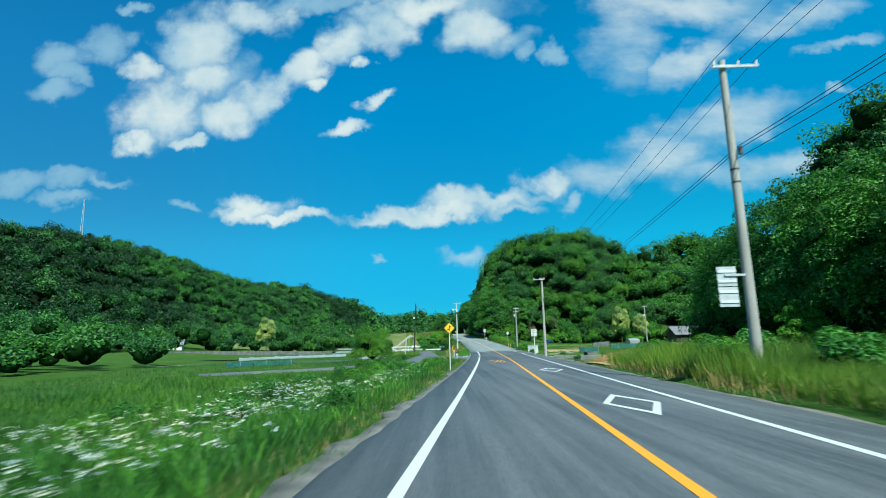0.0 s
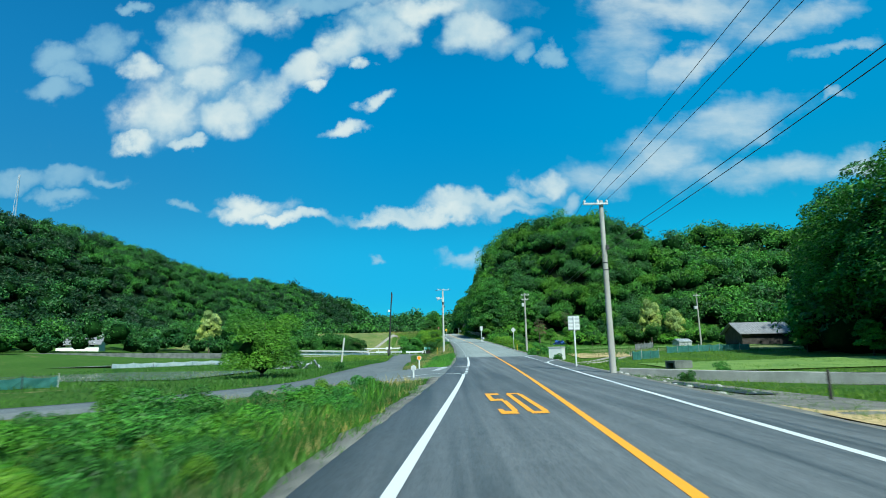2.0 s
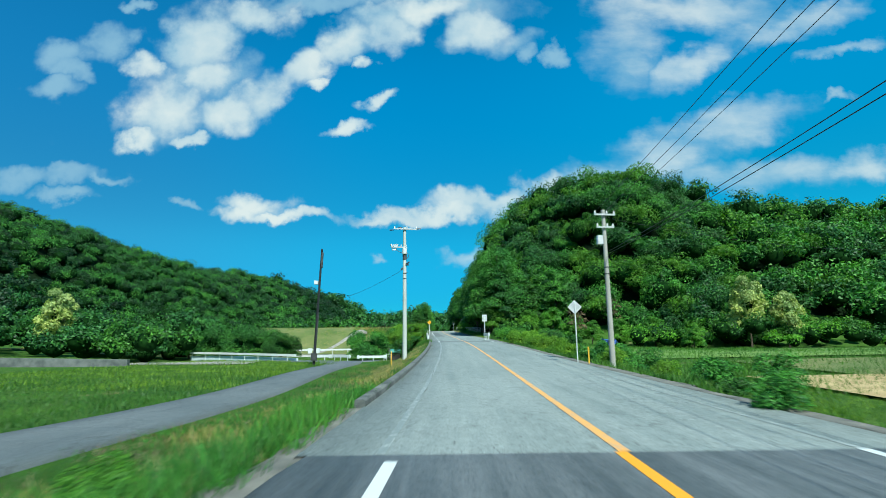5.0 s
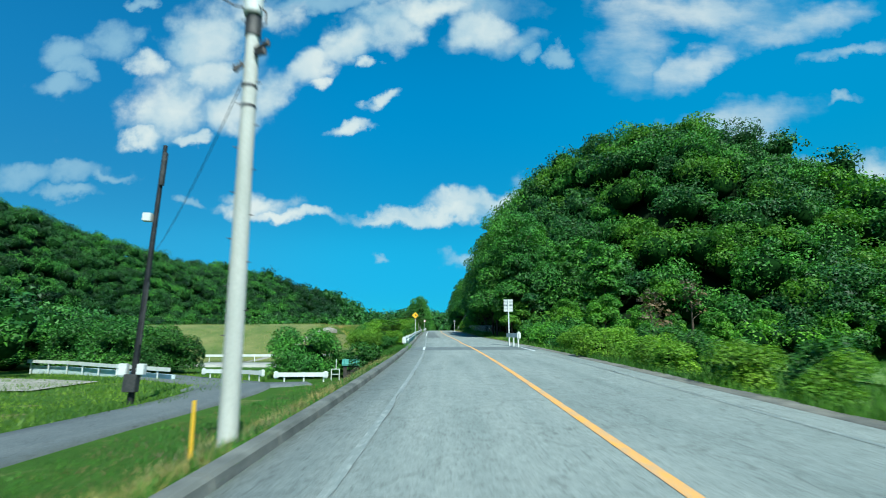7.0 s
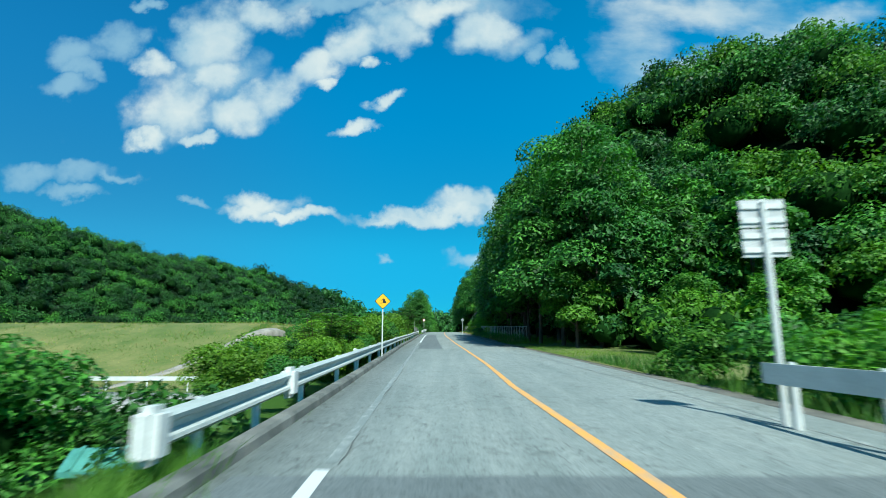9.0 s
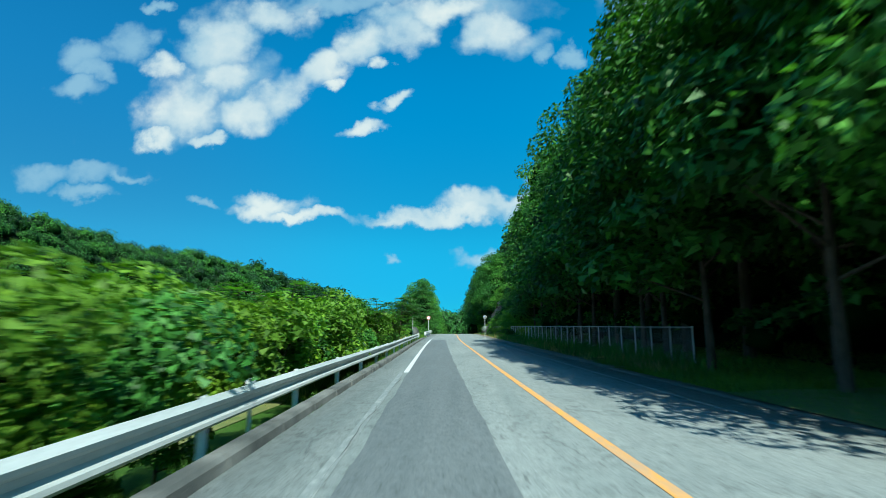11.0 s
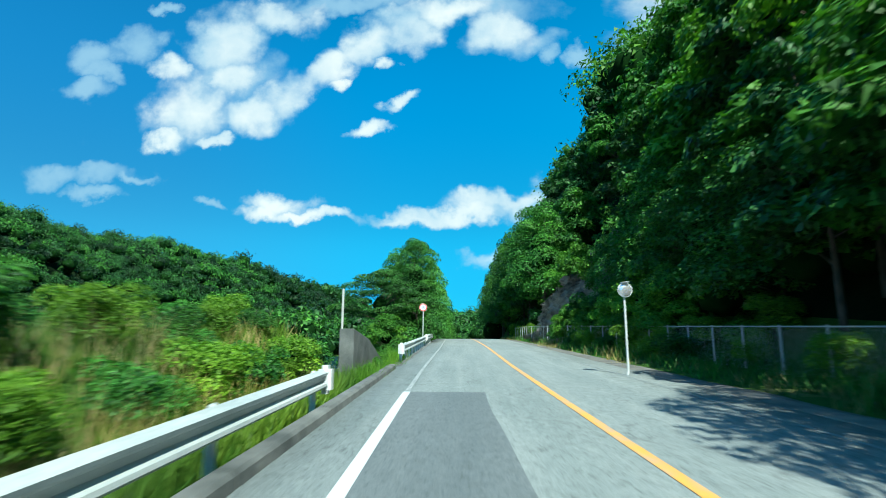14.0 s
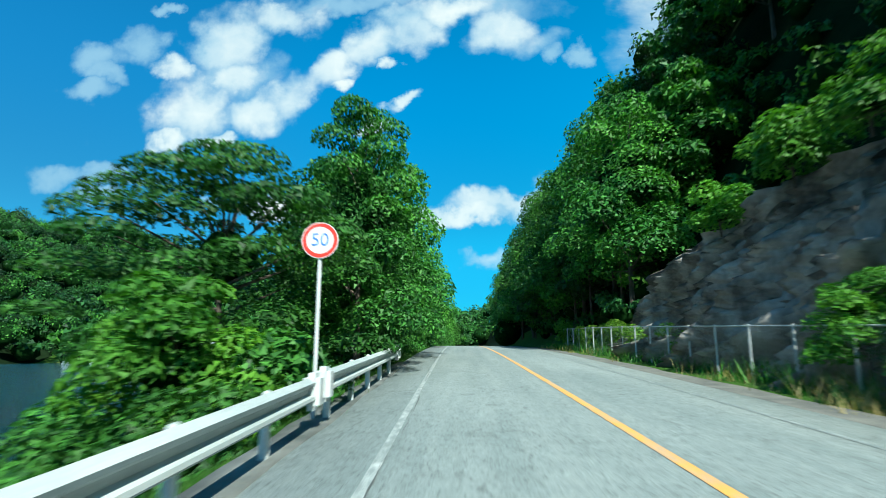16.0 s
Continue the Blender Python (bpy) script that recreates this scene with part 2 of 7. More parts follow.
def asphalt(name, a, b, streak, rough=0.85, crack=0.0, bump=0.35):
    """Road surface: broad stains, wheel streaks that run along the road, aggregate grain, and cracks on the old part."""
    m, t, p = shader(name)
    broad = noise_fac(t, 0.35, 6, 0.65, (1, 0.35, 1))
    run = noise_fac(t, 2.2, 4, 0.6, (1, 0.02, 1), 0.38, 0.66)
    grain = noise_fac(t, 45, 3, 0.75, (1, 1, 1), 0.25, 0.75)
    c = mix_col(t, broad, a, b)
    c = mix_col(t, run, c, mix_col(t, 0.55, c, streak))
    mott = noise_fac(t, 7.0, 5, 0.7, (1, 0.7, 1), 0.30, 0.70)
    c = mix_col(t, 1.0, c, mix_col(t, mott, (0.82, 0.82, 0.82), (1.14, 1.14, 1.14)), "MULTIPLY")
    c = mix_col(t, 1.0, c, mix_col(t, grain, (0.55, 0.55, 0.55), (1.42, 1.42, 1.42)), "MULTIPLY")
    fleck = noise_fac(t, 24, 4, 0.65, (1, 0.45, 1), 0.53, 0.66)
    c = mix_col(t, 1.0, c, mix_col(t, fleck, (1.0, 1.0, 1.0), (0.52, 0.54, 0.54)), "MULTIPLY")
    if crack:
        v = t.nodes.new("ShaderNodeTexVoronoi")
        v.feature = "DISTANCE_TO_EDGE"
        v.inputs["Scale"].default_value = 0.45
        co = t.nodes.new("ShaderNodeTexCoord")
        wob = t.nodes.new("ShaderNodeTexNoise")
        wob.inputs["Scale"].default_value = 1.8
        ad = t.nodes.new("ShaderNodeVectorMath")
        t.links.new(co.outputs["Object"], wob.inputs["Vector"])
        t.links.new(co.outputs["Object"], ad.inputs[0])
        t.links.new(wob.outputs["Color"], ad.inputs[1])
        t.links.new(ad.outputs[0], v.inputs["Vector"])
        r = t.nodes.new("ShaderNodeMapRange")
        r.inputs["From Min"].default_value, r.inputs["From Max"].default_value = 0.0, 0.012
        r.inputs["To Min"].default_value, r.inputs["To Max"].default_value = 1 - crack, 1.0
        t.links.new(v.outputs["Distance"], r.inputs["Value"])
        c = mix_col(t, 1.0, c, r.outputs[0], "MULTIPLY")
    t.links.new(c, p.inputs["Base Color"])
    p.inputs["Roughness"].default_value = rough
    add_bump(t, p, grain, bump, 0.006)
    return m


def worn_paint(name, paint, under, keep, scale=5.0):
    """Road paint that has partly gone: keep 1 is fresh, 0.4 mostly worn through to the asphalt."""
    m, t, p = shader(name)
    n = noise_fac(t, scale, 8, 0.75, (1, 0.5, 1), keep - 0.12, keep + 0.06)
    fine = noise_fac(t, 70, 3, 0.7, (1, 1, 1), 0.3, 0.7)
    c = mix_col(t, n, paint, under)
    t.links.new(mix_col(t, 1.0, c, mix_col(t, fine, (0.78, 0.78, 0.78), (1.0, 1.0, 1.0)), "MULTIPLY"), p.inputs["Base Color"])
    p.inputs["Roughness"].default_value = 0.6
    add_bump(t, p, fine, 0.25, 0.004)
    return m


NEW_ASPHALT = asphalt("new_asphalt", (0.052, 0.064, 0.068), (0.092, 0.107, 0.111), (0.185, 0.202, 0.206), 0.60)
OLD_ASPHALT = asphalt("old_asphalt", (0.170, 0.212, 0.205), (0.228, 0.272, 0.262), (0.275, 0.318, 0.305), 0.9, 0.40, 0.8)
PATCH_ASPHALT = asphalt("patch_asphalt", (0.108, 0.132, 0.134), (0.132, 0.160, 0.162), (0.155, 0.182, 0.182), 0.75)
LANE_ASPHALT = asphalt("lane_asphalt", (0.082, 0.104, 0.112), (0.128, 0.152, 0.158), (0.115, 0.135, 0.140), 0.9, 0.5, 0.5)
CRACK = plain("dark_crack", (0.070, 0.080, 0.080), (0.14, 0.16, 0.155), 0.95, 0, 2.0, 40, 0.3)
WHITE_PAINT = worn_paint("white_line_paint", (0.62, 0.67, 0.67), (0.10, 0.10, 0.10), 0.80)
WHITE_WORN = worn_paint("worn_white_paint", (0.47, 0.50, 0.48), (0.20, 0.24, 0.23), 0.44, 9.0)
WHITE_FADED = worn_paint("faded_white_paint", (0.55, 0.59, 0.57), (0.22, 0.26, 0.25), 0.475, 9.0)
ORANGE_PAINT = worn_paint("orange_line_paint", (0.86, 0.36, 0.015), (0.10, 0.10, 0.10), 0.80)
ORANGE_WORN = worn_paint("worn_orange_paint", (0.82, 0.40, 0.08), (0.52, 0.36, 0.22), 0.56, 4.0)
CONCRETE = plain("weathered_concrete", (0.075, 0.088, 0.085), (0.17, 0.19, 0.18), 0.9, 0, 1.5, 40, 0.5)
KERB_CONCRETE = plain("dirty_kerb_concrete", (0.065, 0.076, 0.072), (0.19, 0.205, 0.19), 0.92, 0, 1.1, 25, 0.7)
DARK_CONCRETE = plain("mossy_concrete", (0.07, 0.085, 0.08), (0.16, 0.175, 0.165), 0.92, 0, 1.1, 25, 0.6)
POLE_CONCRETE = plain("pole_concrete", (0.30, 0.30, 0.27), (0.42, 0.42, 0.39), 0.85, 0, 1.2, 50, 0.3, (1, 1, 0.25))
PALE_POLE = plain("pale_pole_concrete", (0.40, 0.43, 0.40), (0.54, 0.56, 0.53), 0.8, 0, 1.2, 50, 0.3, (1, 1, 0.25))
BLACK_STEEL = plain("black_steel", (0.012, 0.013, 0.016), (0.03, 0.032, 0.036), 0.5, 0.3, 3, 40, 0.1)
RAIL_PAINT = plain("dulled_white_paint", (0.36, 0.43, 0.42), (0.52, 0.575, 0.56), 0.5, 0, 0.9, 30, 0.1, (1, 0.3, 1))
WHITE_METAL = plain("white_painted_steel", (0.56, 0.61, 0.60), (0.70, 0.74, 0.73), 0.45, 0, 1.3, 30, 0.08, (1, 1, 1))
GREY_METAL = plain("galvanised_steel", (0.46, 0.49, 0.50), (0.60, 0.62, 0.62), 0.45, 0.3, 4, 40, 0.08)
DARK_METAL = plain("dark_iron", (0.05, 0.055, 0.06), (0.10, 0.10, 0.10), 0.6, 0.5, 4, 40, 0.1)
YELLOW_SIGN = plain("yellow_sign_face", (0.88, 0.44, 0.012), (0.92, 0.50, 0.02), 0.4, 0, 2, 60, 0.0)
BLACK_SIGN = plain("black_sign_print", (0.012, 0.012, 0.012), (0.02, 0.02, 0.02), 0.45, 0, 2, 60, 0.0)
WHITE_SIGN = plain("white_sign_face", (0.80, 0.82, 0.82), (0.86, 0.87, 0.87), 0.4, 0, 2, 60, 0.0)
RED_SIGN = plain("red_sign_print", (0.72, 0.035, 0.02), (0.78, 0.05, 0.03), 0.4, 0, 2, 60, 0.0)
BLUE_SIGN = plain("blue_sign_print", (0.03, 0.16, 0.55), (0.04, 0.20, 0.60), 0.4, 0, 2, 60, 0.0)
ORANGE_REFLECTOR = plain("orange_reflector", (0.88, 0.22, 0.01), (0.95, 0.30, 0.02), 0.25, 0, 8, 80, 0.1)
WIRE = plain("black_cable", (0.012, 0.012, 0.014), (0.02, 0.02, 0.022), 0.6, 0, 4, 40, 0.0)
INSULATOR = plain("white_porcelain", (0.70, 0.70, 0.68), (0.78, 0.78, 0.76), 0.25, 0, 4, 40, 0.0)
BARK = plain("brown_bark", (0.055, 0.042, 0.030), (0.13, 0.105, 0.08), 0.9, 0, 5, 30, 0.8, (1, 1, 0.3))
ROCK = plain("grey_brown_rock", (0.095, 0.088, 0.080), (0.42, 0.39, 0.355), 0.88, 0, 0.8, 7, 1.0, (1.3, 1.3, 0.6))
ROOF_TILE = plain("grey_roof_tile", (0.16, 0.17, 0.18), (0.26, 0.27, 0.28), 0.6, 0, 2, 30, 0.3)
DARK_WOOD = plain("dark_weathered_wood", (0.020, 0.018, 0.016), (0.05, 0.045, 0.04), 0.85, 0, 2, 30, 0.4)
HOUSE_WHITE = plain("white_plaster", (0.70, 0.70, 0.66), (0.80, 0.80, 0.77), 0.8, 0, 1.5, 40, 0.2)
GLASS_DARK = plain("dark_window_glass", (0.02, 0.025, 0.03), (0.03, 0.035, 0.04), 0.08, 0, 2, 40, 0.0)
GREEN_NET = plain("green_netting", (0.04, 0.21, 0.18), (0.08, 0.30, 0.26), 0.8, 0, 2, 60, 0.3)
BLUE_TARP = plain("blue_tarpaulin", (0.02, 0.08, 0.32), (0.04, 0.14, 0.45), 0.55, 0, 3, 40, 0.5)
PALE_SHEET = plain("pale_blue_sheet", (0.42, 0.56, 0.60), (0.60, 0.70, 0.72), 0.5, 0, 2, 30, 0.3)
GREY_SHEET = plain("grey_plastic_sheet", (0.18, 0.22, 0.24), (0.42, 0.46, 0.47), 0.45, 0, 3, 20, 0.8)
RED_TILE = plain("red_clay", (0.35, 0.12, 0.07), (0.48, 0.20, 0.12), 0.7, 0, 3, 30, 0.3)
YELLOW_STAKE = plain("yellow_plastic", (0.72, 0.42, 0.03), (0.80, 0.50, 0.05), 0.45, 0, 4, 40, 0.0)
GRAVEL = plain("pale_gravel", (0.22, 0.215, 0.185), (0.36, 0.345, 0.30), 0.95, 0, 1.2, 30, 1.0)

LEAF = leafy("broad_leaves", (0.014, 0.070, 0.012), (0.098, 0.320, 0.048))
LEAF_LIGHT = leafy("bright_leaves", (0.042, 0.165, 0.015), (0.155, 0.390, 0.042), 0.3, 0.25)
LEAF_LIME = leafy("lime_leaves", (0.075, 0.190, 0.014), (0.240, 0.450, 0.045), 0.35, 0.2)
MEADOW = leafy("meadow_blades", (0.024, 0.090, 0.013), (0.078, 0.205, 0.036), 0.25, 0.0)
LEAF_DARK = leafy("dark_leaves", (0.010, 0.048, 0.014), (0.058, 0.205, 0.045), 0.18)
LEAF_FAR = leafy("far_leaves", (0.005, 0.027, 0.010), (0.020, 0.078, 0.022), 0.15, 0.0)
NEEDLES = leafy("pine_needles", (0.010, 0.046, 0.018), (0.045, 0.130, 0.040), 0.1)
BLOSSOM = leafy("cream_blossom", (0.20, 0.30, 0.06), (0.60, 0.66, 0.24), 0.25, 0.1)
GRASS = leafy("grass_blades", (0.036, 0.120, 0.014), (0.110, 0.270, 0.042), 0.3, 0.0)
SUNNY_GRASS = leafy("sunny_grass", (0.062, 0.150, 0.014), (0.185, 0.325, 0.045), 0.3, 0.0)
DRY_GRASS = leafy("dry_grass", (0.26, 0.22, 0.08), (0.50, 0.42, 0.20), 0.3, 0.0)
FLOWER = leafy("white_petals", (0.62, 0.66, 0.60), (0.82, 0.84, 0.80), 0.2, 0.0)
# near black: the shade inside crowns is put into this colour
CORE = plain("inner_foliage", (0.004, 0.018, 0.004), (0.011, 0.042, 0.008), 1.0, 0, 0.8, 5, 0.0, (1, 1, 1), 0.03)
STRAW_BLADES = leafy("straw_blades", (0.30, 0.19, 0.07), (0.56, 0.39, 0.17), 0.3, 0.0)
DEAD = leafy("dead_leaves", (0.09, 0.065, 0.04), (0.20, 0.14, 0.09), 0.1)


def ground_material():
    m, t, p = shader("grassy_ground")
    n1 = noise_fac(t, 0.09, 5, 0.6)
    n2 = noise_fac(t, 0.9, 6, 0.7)
    n3 = noise_fac(t, 14, 4, 0.7, (1, 1, 1), 0.3, 0.7)
    c = mix_col(t, n1, (0.034, 0.100, 0.014), (0.068, 0.145, 0.026))
    c = mix_col(t, n2, c, (0.055, 0.130, 0.020))
    dry = noise_fac(t, 0.22, 6, 0.7, (1, 1, 1), 0.60, 0.74)
    c = mix_col(t, dry, c, (0.26, 0.235, 0.11))
    c = mix_col(t, 1.0, c, mix_col(t, n3, (0.55, 0.55, 0.55), (1.25, 1.25, 1.25)), "MULTIPLY")
    t.links.new(c, p.inputs["Base Color"])
    p.inputs["Roughness"].default_value, p.inputs["Specular IOR Level"].default_value = 0.95, 0.1
    add_bump(t, p, n3, 0.8, 0.05)
    return m


def water_material(name, col, rough, ripple):
    m, t, p = shader(name)
    p.inputs["Base Color"].default_value = (*col, 1)
    p.inputs["Roughness"].default_value, p.inputs["IOR"].default_value = rough, 1.33
    n = noise_fac(t, 0.75, 7, 0.72, (1, 2.4, 1), 0.2, 0.8)
    add_bump(t, p, n, ripple, 0.55)
    return m


GROUND = ground_material()
LAKE = water_material("dark_green_water", (0.012, 0.055, 0.070), 0.10, 1.0)
PADDY = water_material("shallow_water", (0.16, 0.20, 0.17), 0.12, 0.03)
DAM_GRASS = plain("mown_grass", (0.070, 0.125, 0.022), (0.175, 0.190, 0.060), 0.95, 0, 0.22, 4, 0.6)
MIRROR = plain("mirror_glass", (0.80, 0.82, 0.84), (0.86, 0.88, 0.88), 0.22, 0.75, 3, 40, 0.0)
PALE_CONCRETE = plain("pale_concrete", (0.27, 0.28, 0.26), (0.40, 0.41, 0.38), 0.9, 0, 0.9, 25, 0.5)
BLACK_SHEET = plain("black_mulch_sheet", (0.014, 0.016, 0.018), (0.035, 0.037, 0.040), 0.5, 0, 2, 30, 0.6)
STRAW = plain("dry_straw", (0.34, 0.25, 0.11), (0.50, 0.39, 0.19), 0.95, 0, 0.8, 14, 0.6)
CROP = plain("green_crop", (0.085, 0.18, 0.025), (0.15, 0.26, 0.045), 0.95, 0, 0.4, 10, 0.6)
# litter with the woods' shade put into its colour
SHADED_FLOOR = plain("shaded_litter", (0.006, 0.015, 0.006), (0.012, 0.025, 0.010), 1.0, 0, 0.4, 6, 0.8, (1, 1, 1), 0.02)
MARGIN = plain("dusty_margin", (0.10, 0.105, 0.095), (0.21, 0.21, 0.18), 0.95, 0, 1.3, 30, 1.0)
SOIL = plain("brown_soil", (0.16, 0.13, 0.09), (0.26, 0.22, 0.16), 0.95, 0, 0.6, 12, 0.8)

# ---- building helpers ----
def part(name, bm, material, parent=None, label="", smooth=False):
    """Links a bmesh (or a ready mesh) as one mesh object under a thing or a part."""
    if isinstance(bm, bmesh.types.BMesh):
        me = bpy.data.meshes.new(name)
        bm.to_mesh(me)
        bm.free()
    else:
        me = bm
    if smooth:
        me.shade_smooth()
    if not me.materials:
        me.materials.append(material)
    ob = new(name, me)
    ob.parent = parent
    return tagged(ob, label)


def thing(name, m, label, category, group="", kind=""):
    ob = new(name)
    ob.empty_display_size = 0.3
    ob.matrix_basis = m
    return tagged(ob, label, category, group, kind)


def mesh_np(name, verts, faces, material):
    """A mesh from numpy arrays: verts (n, 3), faces (m, 3 or 4)."""
    me = bpy.data.meshes.new(name)
    k = faces.shape[1]
    me.vertices.add(len(verts))
    me.vertices.foreach_set("co", np.ascontiguousarray(verts, dtype=np.float32).ravel())
    me.loops.add(faces.size)
    me.loops.foreach_set("vertex_index", np.ascontiguousarray(faces, dtype=np.int32).ravel())
    me.polygons.add(len(faces))
    me.polygons.foreach_set("loop_start", np.arange(0, faces.size, k, dtype=np.int32))
    me.update(calc_edges=True)
    me.materials.append(material)
    return me


def box(bm, x0, x1, y0, y1, z0, z1, bevel=0.0, m=None):
    r = bmesh.ops.create_cube(bm, size=1.0)
    v = r["verts"]
    bmesh.ops.transform(bm, matrix=Matrix.LocRotScale(((x0 + x1) / 2, (y0 + y1) / 2, (z0 + z1) / 2), None, (x1 - x0, y1 - y0, z1 - z0)), verts=v)
    if bevel:
        e = list({e for w in v for e in w.link_edges})
        v = bmesh.ops.bevel(bm, geom=e, offset=bevel, segments=2, affect="EDGES")["verts"]
    if m is not None:
        bmesh.ops.transform(bm, matrix=m, verts=list({w for w in v}))
    return bm


def rod(bm, a, b, r0, r1=None, n=10):
    """A round bar from a to b that tapers from r0 to r1."""
    a, b = Vector(a), Vector(b)
    r1 = r0 if r1 is None else r1
    q = (b - a).to_track_quat("Z", "Y").to_matrix().to_4x4()
    bmesh.ops.create_cone(bm, cap_ends=True, segments=n, radius1=r0, radius2=r1, depth=(b - a).length, matrix=Matrix.Translation((a + b) / 2) @ q)
    return bm


def slab(pts, z0, z1):
    """A flat plate in the x-z plane (facing -y), from y = z0 to z1, outlined by pts."""
    bm = bmesh.new()
    f = bm.faces.new([bm.verts.new((x, z0, z)) for x, z in pts])
    r = bmesh.ops.extrude_face_region(bm, geom=[f])
    bmesh.ops.translate(bm, vec=(0, z1 - z0, 0), verts=[g for g in r["geom"] if isinstance(g, bmesh.types.BMVert)])
    bmesh.ops.recalc_face_normals(bm, faces=bm.faces)
    return bm


# ---- lie of the land ----
KY = np.array([-60, -20, 0, 20, 40, 60, 80, 100, 120, 140, 160, 180, 200, 220, 240, 260, 280, 300, 320, 340, 380, 420, 480])
KX = np.array([-2.9, 0.39, 2.03, 3.70, 5.28, 6.72, 7.81, 8.49, 8.80, 8.79, 8.37, 7.71, 6.98, 6.33, 5.82, 5.47, 5.12, 4.78, 4.50, 4.4, 5.0, 7.0, 12.0])
KZ = np.array([-0.05, -0.02, 0.0, 0.0, 0.05, 0.13, 0.31, 0.65, 1.23, 1.99, 2.78, 3.54, 4.29, 5.08, 5.87, 6.67, 7.46, 8.10, 8.45, 8.5, 8.3, 8.0, 7.6])


def smooth_line(y, values):
    """Catmull-Rom through the knots at KY."""
    y = np.asarray(y, dtype=float)
    yc = np.clip(y, KY[0], KY[-1])
    i = np.clip(np.searchsorted(KY, yc, side="right") - 1, 0, len(KY) - 2)
    slopes = np.gradient(values, KY)
    h = KY[i + 1] - KY[i]
    s = (yc - KY[i]) / h
    h00, h10, h01, h11 = 2 * s**3 - 3 * s**2 + 1, s**3 - 2 * s**2 + s, -2 * s**3 + 3 * s**2, s**3 - s**2
    return h00 * values[i] + h10 * h * slopes[i] + h01 * values[i + 1] + h11 * h * slopes[i + 1]


def road_x(y):
    return smooth_line(y, KX)


def road_z(y):
    return smooth_line(y, KZ)


def sm(a, b, x):
    t = np.clip((x - a) / (b - a), 0, 1)
    return t * t * (3 - 2 * t)


def wob(x, y, s):
    """Cheap smooth unevenness between -1 and 1."""
    return (np.sin(x / s + 1.3 * np.sin(y / (1.7 * s))) + np.sin(y / (0.83 * s) + 1.1 * np.sin(x / (1.4 * s)) + 2.0)) / 2


LAKE_Z = 4.55


def land_z(x, y):
    x, y = np.asarray(x, dtype=float), np.asarray(y, dtype=float)
    c, rz = road_x(y), road_z(y)
    o = x - c
    # left of the road
    low = np.interp(y, [-40, 38, 50, 58, 74, 100, 135, 160, 190, 240], [-0.9, -0.75, -0.42, -0.22, -0.22, -0.20, 0.05, 0.15, 0.6, 1.5]) + 0.10 * wob(x, y, 6)
    low = low + 2.6 * sm(-35, -95, x) * (1 - sm(200, 240, y))
    dam = 6.7 * sm(188, 214, y) * sm(-7, -14, x) * (1 - sm(218, 236, y))
    low = np.maximum(low, low * (1 - sm(188, 200, y)) + dam)
    bed = 2.8 + 3.2 * sm(-100, -118, x) + 5.0 * sm(385, 402, y)
    low = np.where(y > 222, low * (1 - sm(222, 236, y)) + bed * sm(222, 236, y), low)
    width = np.interp(y, [0, 55, 62, 72, 78, 110, 150, 200, 260], [4.5, 4.5, 1.6, 1.6, 3.2, 3.4, 4.5, 5.5, 5.0])
    k = sm(0, 1, (-o - 4.3) / width)
    left = (rz - 0.10) * (1 - k) + low * k
    mound = sm(221, 229, y) * (1 - sm(248, 251.5, y)) * sm(-5.0, -7.6, o) * (1 - sm(-24, -34, o))
    left = left * (1 - mound) + (rz + 1.15 + 0.15 * wob(x, y, 2.5)) * mound
    ridge = np.interp(y, [-200, 0, 100, 190, 220, 256, 300, 350, 400, 440, 480, 525, 600, 700, 840, 1000, 1300], [24, 31, 37, 42, 47, 52, 50.5, 52, 50, 50, 52, 55.5, 60, 61, 57, 54, 50])
    climb = sm(-88, -162, x)
    left = left * (1 - climb) + ridge * climb * (1 - 0.25 * sm(-190, -330, x)) + 2.0 * wob(x, y, 21) * sm(-100, -140, x)
    # right of the road
    side = rz - np.interp(y, [-20, 5, 15, 36, 44, 100, 160, 172], [0.2, 0.0, -0.25, -0.25, 0.45, 0.5, 0.5, 0.05]) + 0.07 * wob(x, y, 5)
    side = np.where(x > 14, side * (1 - sm(14, 40, x)) + np.minimum(side, 1.0) * sm(14, 40, x), side)
    kr = sm(0, 1, (o - 4.4) / 1.6)
    right = (rz - 0.10) * (1 - kr) + side * kr
    reach = np.interp(y, [170, 215, 250, 330], [40, 36, 26, 24])
    hill = (39 + 9 * sm(225, 320, y)) * sm(172, 220, y) * sm(6.5, 6.5 + reach, o) * (1 - 0.42 * sm(52, 100, x))
    second = 47 * sm(222, 300, y) * sm(62, 130, x)
    near = 34 * sm(50, 80, x) * sm(-5, 50, y) * (1 - sm(98, 118, y))
    right = right + np.maximum(np.maximum(hill, second), near) + 1.6 * wob(x, y, 17) * sm(12, 30, o) * sm(180, 210, y)
    z = np.where(o < -4.3, left, np.where(o > 4.4, right, rz - 0.14))
    far = 46 * sm(850, 1150, y) * sm(-1400, -120, x + 60)
    return np.where(y > 800, np.maximum(z, far), z)


def lz(x, y):
    return float(land_z(np.array([x]), np.array([y]))[0])


def rz(y):
    return float(road_z(np.array([y]))[0])


def rx(y):
    return float(road_x(np.array([y]))[0])


def spread(marks):
    """Coordinates from (start, end, step) runs, with the ends joined."""
    out = []
    for a, b, s in marks:
        out += list(np.linspace(a, b, max(1, int(round((b - a) / s))), endpoint=False))
    return np.array(out + [marks[-1][1]])


